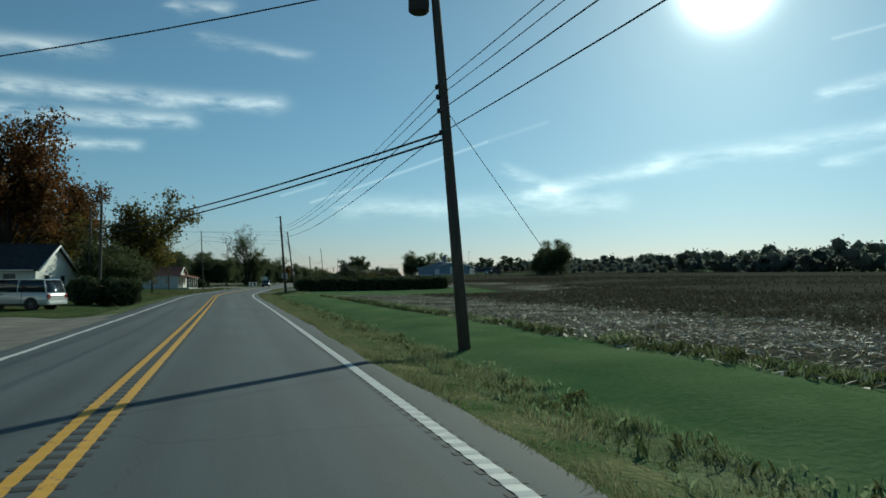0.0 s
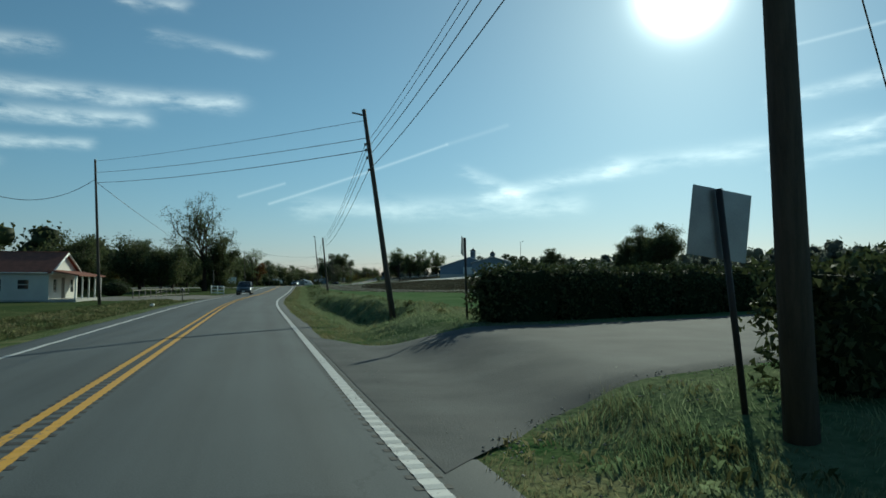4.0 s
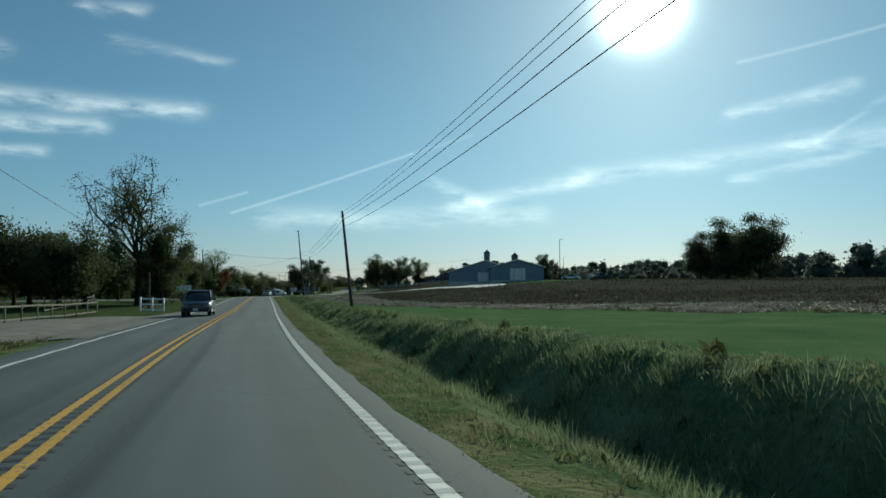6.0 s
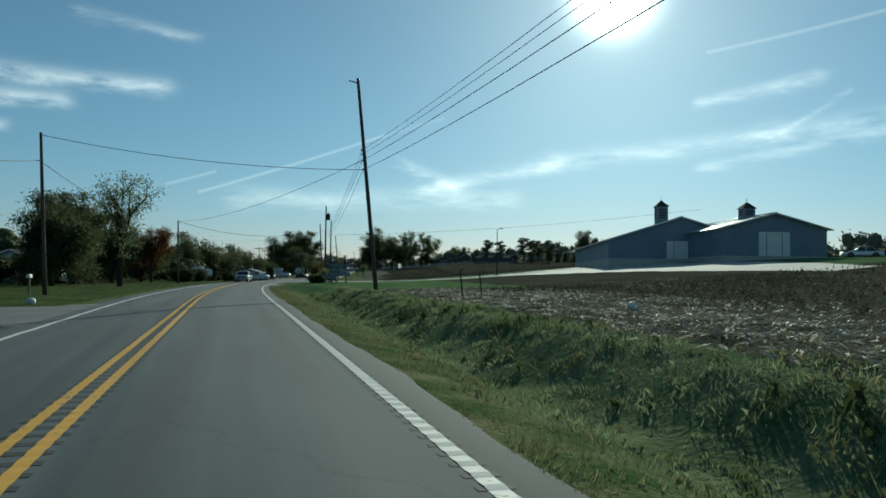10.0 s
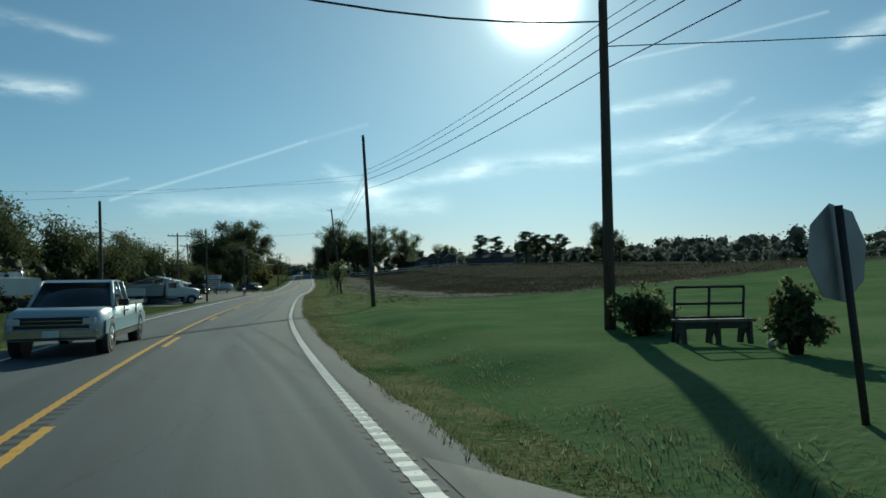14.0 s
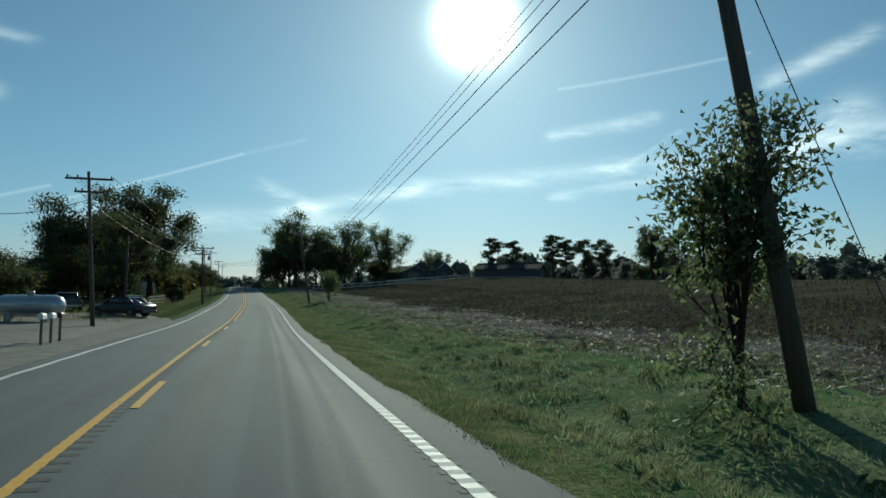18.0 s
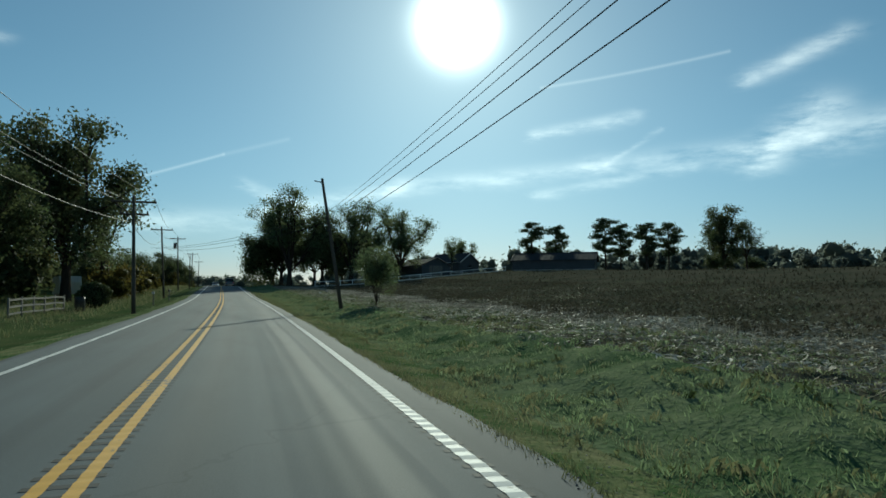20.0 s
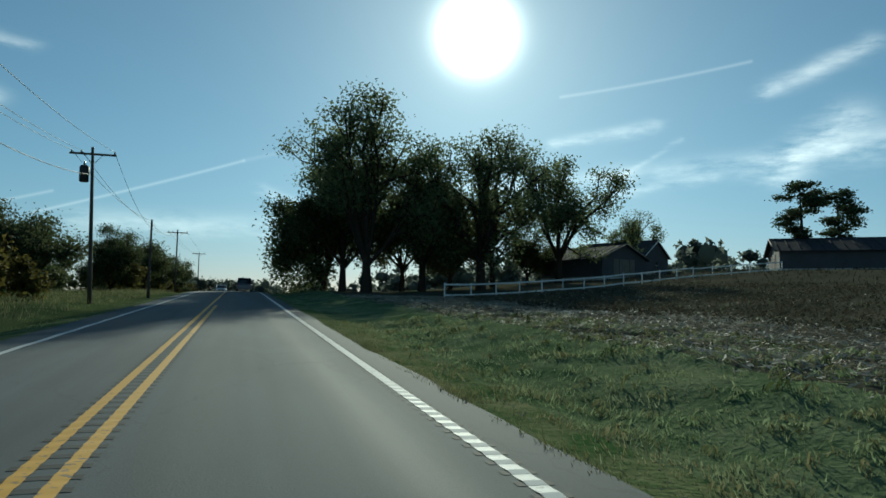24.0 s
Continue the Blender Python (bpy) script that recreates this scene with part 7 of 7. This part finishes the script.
tussocks(6000, 98, 190, 9.0, 30.0, 0.22, 13, M["blade_dark"], "dark uncut weeds along the standing crop", lambda s, d: np.abs(d - field_edge(s)) < 0.6)
tussocks(2600, 82, 152, -9.0, -4.8, 0.18, 13, M["blade_dry"], "rough brown grass across the road")
tussocks(2600, 82, 152, -9.5, -4.8, 0.18, 13, M["blade_dark"], "dark rough grass across the road")
tussocks(500, 78, 88, 4.3, 9.5, 0.12, 13, M["blade_dry"], "dry tufts at the mouth of the side road")


def pebbles(name, s, d, size, material, label, up=0.0):
    """Loose stones: flattened octahedra of all sizes."""
    m_ = len(s)
    x, y = road_xy(s, d)
    w = smooth(3.8, 6.0, np.abs(d))
    z = np.maximum((1 - w) * (road_z(s) - 0.02 * np.abs(d)) + w * (ground_z(s, d) + up), ground_z(s, d)) + 0.006
    r = size * rng.uniform(0.4, 1.6, m_)
    a = rng.uniform(0, 6.283, m_)
    u = np.stack([np.cos(a), np.sin(a), 0 * a], -1) * (r * rng.uniform(0.7, 1.4, m_))[:, None]
    v = np.stack([-np.sin(a), np.cos(a), 0 * a], -1) * r[:, None]
    k = np.stack([0 * a, 0 * a, r * rng.uniform(0.4, 0.8, m_)], -1)
    c = np.stack([x, y, z], -1)
    V = np.stack([c + u, c + v, c - u, c - v, c + k, c - k], 1).reshape(-1, 3)
    f = np.array([(0, 1, 4), (1, 2, 4), (2, 3, 4), (3, 0, 4), (1, 0, 5), (2, 1, 5), (3, 2, 5), (0, 3, 5)])
    F = (np.arange(m_) * 6)[:, None, None] + f[None]
    return tagged(new(name, mesh_of(name, V, F.reshape(-1, 3), material)), label, "gravel", kind="stuff")


s, d = scatter(rng, 9000, 84, 102, 4.0, 14.0)
edge = np.minimum(np.abs(s - np.interp(d, SIDE_D, SIDE_S)), np.abs(s - np.interp(d, SIDE_D, SIDE_N)))
ok = rng.uniform(0, 1, len(s)) < np.exp(-edge / 0.45)
pebbles("loose_gravel", s[ok], d[ok], 0.014, M["stone"], "pale loose gravel along the side road", 0.035)
s, d = scatter(rng, 14000, -4, 530, 3.9, 4.7, 1.0)
ok = rng.uniform(-0.6, 1.0, len(s)) < vnoise(s * 0.6, d * 2)
pebbles("shoulder_gravel", s[ok], d[ok], 0.011, M["stone"], "fine loose gravel along the paved edge")
# uncut strip along the first field
s, d = scatter(rng, 13000, -4, 69, 9.9, 10.8)
blades("uncut_strip", rng, s, d, 0.26, 0.009, M["blade"], "uncut grass strip at the field's edge", 0.6)
# mown lawns
s, d = patch(72000, -4, 90, 5.9, 12.0, 1.2, lambda s, d: d < field_edge(s), True)
blades("mown_grass", rng, s, d, 0.03, 0.006, M["blade_lawn"], "short mown grass", 0.9)
s, d = patch(72000, 98, 200, 8.5, 24, 1.6, lambda s, d: d < field_edge(s), True)
blades("mown_grass", rng, s, d, 0.045, 0.007, M["blade_lawn"], "short mown grass", 0.9)
s, d = patch(130000, 262, 350, 4.4, 30, 2.0, None, True)
blades("mown_grass", rng, s, d, 0.03, 0.006, M["blade_lawn"], "short mown lawn round the entrance", 0.9)
# the far side of the road
s, d = scatter(rng, 80000, -4, 560, -3.7, -13, 1.6)
ok = ~(((s > 4) & (s < 33)) | ((s > 150) & (s < 186)) | ((s > 234) & (s < 248)) | ((s > 397) & (s < 424) & (d > -9)))
blades("far_side_grass", rng, s[ok], d[ok], 0.08, 0.008, M["blade"], "short patchy grass across the road", 0.8)
s, d = scatter(rng, 22000, 430, 600, -6.5, -16, 1.2)
blades("hedgerow_grass", rng, s, d, 0.4, 0.011, M["blade_dry"], "tall dry grass along the hedgerow", 0.6)

# crop fields: standing stalks in rows, and flattened litter
def field_points(n, s0, s1, d1, bias):
    s, d = scatter(rng, n, s0, s1, 0, 1, bias)
    e = field_edge(s)
    d = e + 0.4 + (d1 - e) * d
    d = np.round(d / 0.76) * 0.76 + rng.normal(0, 0.14, n)
    ragged = 1.3 * vnoise(s * 0.25, 5.5) + 0.6 * vnoise(s * 1.1, 2.5)
    patchy = 0.9 * vnoise(s * 0.22, d * 0.3) + 0.6 * vnoise(s * 0.9 + 3, d * 1.1)
    ok = (d > e + ragged) & (rng.uniform(-1.2, 0.9, n) < patchy) & ~((s > 66) & (s < 112) & (d < 35)) & ~((s > 266) & (s < 357))
    return s[ok], d[ok]


def standing_crop(s0, s1, n, n_far):
    """Dry brown stalks left standing beyond the flattened headland: bent stems with a few withered leaves each."""
    s = np.r_[rng.uniform(s0, s1, n), rng.uniform(s0 - 30, s1 + 40, n_far)]
    e = field_edge(s)
    u = rng.uniform(0, 1, len(s))
    d = np.where(np.arange(len(s)) < n, e + 7.0 + 26 * u ** 1.3, e + 30 + 90 * u ** 1.2)
    d = np.where(np.arange(len(s)) < n, np.round(d / 0.76) * 0.76 + rng.normal(0, 0.2, len(s)), d)
    start = e + 8.5 + 3.0 * vnoise(s * 0.12, 1.5) + 1.5 * vnoise(s * 0.6, 6.5)
    ok = (d > start) & (rng.uniform(-1.5, 0.8, len(s)) < vnoise(s * 0.15, d * 0.2) + 0.6 * vnoise(s * 0.7, d * 0.8)) & ~((s > 66) & (s < 112) & (d < 36)) & ~((s > 262) & (s < 360) & (d < 92))
    s, d, far = s[ok], d[ok], (np.arange(len(ok)) >= n)[ok]
    m_ = len(s)
    x, y = road_xy(s, d)
    z = ground_z(s, d) - 0.02
    h = rng.uniform(0.10, 0.40, m_) * np.where(far, 1.1, 1.0)
    w = np.where(far, rng.uniform(0.05, 0.11, m_), rng.uniform(0.008, 0.018, m_))
    a, la = rng.uniform(0, 6.283, m_), rng.uniform(0, 6.283, m_)
    lean = h * rng.uniform(0.05, 0.45, m_)
    ux, uy, lx, ly = np.cos(a) * w, np.sin(a) * w, np.cos(la) * lean, np.sin(la) * lean
    stem = np.stack([np.stack([x - ux, y - uy, z], -1), np.stack([x + ux, y + uy, z], -1), np.stack([x + lx, y + ly, z + h], -1)], 1)
    tri = [stem]
    near = np.nonzero(~far)[0]
    for k in range(2):
        f = rng.uniform(0.3, 0.9, len(near))
        cx, cy, cz = x[near] + lx[near] * f, y[near] + ly[near] * f, z[near] + h[near] * f
        b_, r = rng.uniform(0, 6.283, len(near)), rng.uniform(0.08, 0.22, len(near))
        ex, ey = np.cos(b_) * r, np.sin(b_) * r
        tri.append(np.stack([np.stack([cx, cy, cz], -1), np.stack([cx + ex * 0.5 - ey * 0.16, cy + ey * 0.5 + ex * 0.16, cz + 0.04], -1), np.stack([cx + ex, cy + ey, cz - rng.uniform(0.0, 0.14, len(near))], -1)], 1))
    V = np.concatenate(tri).reshape(-1, 3)
    tagged(new("standing_crop", mesh_of("standing_crop", V, np.arange(len(V)).reshape(-1, 3), M["dead_crop"])), "dark brown withered crop stalks left standing in the field", "crop", kind="stuff")


for s0, s1, n in ((-6, 90, 34000), (100, 275, 46000), (356, 560, 66000)):
    s, d = field_points(int(n * 0.5), s0, s1, 30, 1.8)
    blades("crop_stubble", rng, s, d, 0.21, 0.008, M["stubble"], "broken crop stalks in rows", 0.35)
    # pale litter, thickest on the headland
    s, d = field_points(int(n * 0.35), s0, s1, 36, 1.8)
    s2 = rng.uniform(s0, s1, int(n * 2.6))
    d2 = field_edge(s2) - 0.6 + 13.0 * rng.beta(1.6, 2.0, len(s2))
    ok = (rng.uniform(-1.3, 0.9, len(s2)) < 0.8 * vnoise(s2 * 0.35, d2 * 0.6) + 0.7 * vnoise(s2 * 1.4, d2 * 2.0)) & ~((s2 > 66) & (s2 < 112) & (d2 < 36)) & ~((s2 > 262) & (s2 < 358))
    s, d = np.r_[s, s2[ok]], np.r_[d, d2[ok]]
    m_ = len(s)
    x, y = road_xy(s, d)
    z = ground_z(s, d) + 0.015 + rng.uniform(0, 0.06, m_)
    a, b = rng.uniform(0, 6.28, m_), rng.uniform(0.03, 0.17, m_)
    cx, cy = np.cos(a) * b, np.sin(a) * b
    wx, wy = -np.sin(a) * b * 0.26, np.cos(a) * b * 0.26
    tz = rng.normal(0, 0.04, m_)
    V = np.stack([np.stack([x - cx, y - cy, z - tz], -1), np.stack([x - wx, y - wy, z + 0.02], -1), np.stack([x + cx + wx, y + cy + wy, z + tz], -1)], 1)
    tagged(new("crop_litter", mesh_of("crop_litter", V.reshape(-1, 3), np.arange(3 * m_).reshape(-1, 3), M["husk"])), "flattened pale husks and leaves on the soil", "crop litter", kind="stuff")
    s, d = field_points(int(n * 1.0), s0, s1, 45, 2.0)
    blades("field_weeds", rng, s, d, 0.12, 0.017, M["blade"], "green weeds between the crop rows", 0.8)
    standing_crop(s0, s1, int(n * 0.75), int(n * 0.4))

# pale stems left upright along the inner side of the headland
s = rng.uniform(362, 470, 7000)
d = field_edge(s) + 3.6 + np.round(6.0 * rng.beta(1.3, 1.8, len(s)) / 0.76) * 0.76 + rng.normal(0, 0.12, len(s))
ok = rng.uniform(-1.0, 0.9, len(s)) < vnoise(s * 0.3 + 20, d * 0.5)
blades("crop_stalks", rng, s[ok], d[ok], 0.36, 0.011, M["husk"], "pale dry crop stems left upright in the field", 0.22)


def woods(name, n_trees, place_of, h0, h1, leaf, per, material, label, seed, inner=0.84):
    """A distant belt of trees: lumpy dark bodies under a skin of leaf clumps, as one mass."""
    r = np.random.default_rng(seed)
    nu, nv = 7, 5
    U, W = np.meshgrid(2 * np.pi * np.arange(nu) / nu, np.pi * (0.04 + 0.92 * np.arange(nv) / (nv - 1)), indexing="ij")
    ball = np.stack([np.cos(U) * np.sin(W), np.sin(U) * np.sin(W), np.cos(W)], -1).reshape(-1, 3)
    i, j = np.meshgrid(np.arange(nu), np.arange(nv - 1), indexing="ij")
    a, b = (i * nv + j).ravel(), ((i + 1) % nu * nv + j).ravel()
    tri = np.concatenate([np.stack([a, a + 1, b], -1), np.stack([b, a + 1, b + 1], -1)])
    Vs, Fs, base = [], [], 0
    for k in range(n_trees):
        s, d = place_of(r)
        p = spot(s, d)
        h = r.uniform(h0, h1)
        w = h * r.uniform(0.42, 0.62)
        at, size = np.array([p.x, p.y, p.z + h * 0.5]), np.array([w * 1.1, w * 1.1, h * 0.5])
        lobes = 6
        off = r.uniform(-1, 1, (lobes, 3)) * np.array([0.62, 0.62, 0.6])
        off[0] = (0, 0, -0.35)
        big = r.uniform(0.34, 0.58, lobes)
        big[0] = 0.75
        for m in range(lobes):
            stretch = np.array([1.0, 1.0, r.uniform(0.75, 1.2)]) * big[m]
            body = ball * r.uniform(0.75, 1.1, (len(ball), 1)) * stretch * inner * 0.8 * size + off[m] * size + at
            n = int(per * big[m] ** 2 / np.sum(big ** 2)) + 4
            q = r.normal(0, 1, (n, 3))
            q /= np.linalg.norm(q, axis=1, keepdims=True)
            c = q * r.uniform(inner * 0.72, 1.08, (n, 1)) * stretch * size + off[m] * size + at
            v, f = leaves(r, c, n, 0.05, leaf)
            Vs += [body, v]
            Fs += [tri + base, f + base + len(body)]
            base += len(body) + len(v)
    return tagged(new(name, mesh_of(name, np.concatenate(Vs), np.concatenate(Fs), material)), label, "woods", kind="stuff")


# distant belts wear the paled leaf colour that stands in for haze
woods("far_woods", 70, lambda r: (r.uniform(40, 270), r.uniform(240, 330)), 6, 13, 0.95, 230, M["hazed_leaf"], "distant belt of woods beyond the fields, haze put into its colour", 7)
woods("far_woods", 170, lambda r: (r.uniform(270, 800), r.uniform(240, 330)), 9, 20, 0.95, 230, M["hazed_leaf"], "distant belt of woods beyond the fields, haze put into its colour", 27)
woods("far_woods", 110, lambda r: (r.uniform(680, 1150), r.uniform(110, 260)), 10, 21, 0.95, 230, M["hazed_leaf"], "distant belt of woods beyond the fields, haze put into its colour", 6)
woods("far_woods", 130, lambda r: (r.uniform(620, 1000), r.uniform(70, 420)), 8, 19, 0.95, 230, M["hazed_leaf"], "distant belt of woods beyond the fields, haze put into its colour", 8)
woods("far_woods", 90, lambda r: (r.uniform(-60, 80), r.uniform(170, 320)), 5, 11, 0.95, 230, M["hazed_leaf"], "distant belt of woods beyond the fields, haze put into its colour", 9)
woods("far_woods", 40, lambda r: (r.uniform(900, 1060), r.uniform(-90, 120)), 11, 17, 0.95, 230, M["hazed_leaf"], "distant woods beyond the road's end, haze put into their colour", 14)
woods("back_woods", 110, lambda r: (r.uniform(20, 480), r.uniform(-70, -42)), 7, 12, 0.42, 420, M["leaf_dark"], "dark trees behind the houses", 10)
woods("back_woods", 34, lambda r: (r.uniform(188, 350), r.uniform(-42, -30)), 4, 8, 0.3, 560, M["leaf_dark"], "dark trees and undergrowth behind the lawns", 18)
woods("back_woods", 60, lambda r: (r.uniform(480, 760), r.uniform(-40, -16)), 4, 7.5, 0.3, 560, M["leaf_dark"], "dark overgrown hedgerow along the road", 11, 0.72)
woods("hedgerow", 46, lambda r: (r.uniform(500, 700), r.uniform(-15, -10.5)), 2.2, 5.0, 0.16, 900, M["leaf_gold"], "bushy hedgerow with yellowing leaves", 12, 0.66)
woods("field_trees", 16, lambda r: (r.uniform(545, 640), r.uniform(100, 220)), 6, 10, 0.42, 520, M["hazed_leaf"], "scattered trees beyond the field", 13)
woods("field_trees", 18, lambda r: (r.uniform(430, 520), r.uniform(130, 200)), 5, 9, 0.36, 420, M["hazed_leaf"], "low thicket beyond the field", 14)
woods("shop_backdrop", 34, lambda r: (r.uniform(330, 430), r.uniform(-32, -18)), 3.5, 6.5, 0.25, 400, M["leaf_dark"], "dark thicket behind the parked lorries", 16)
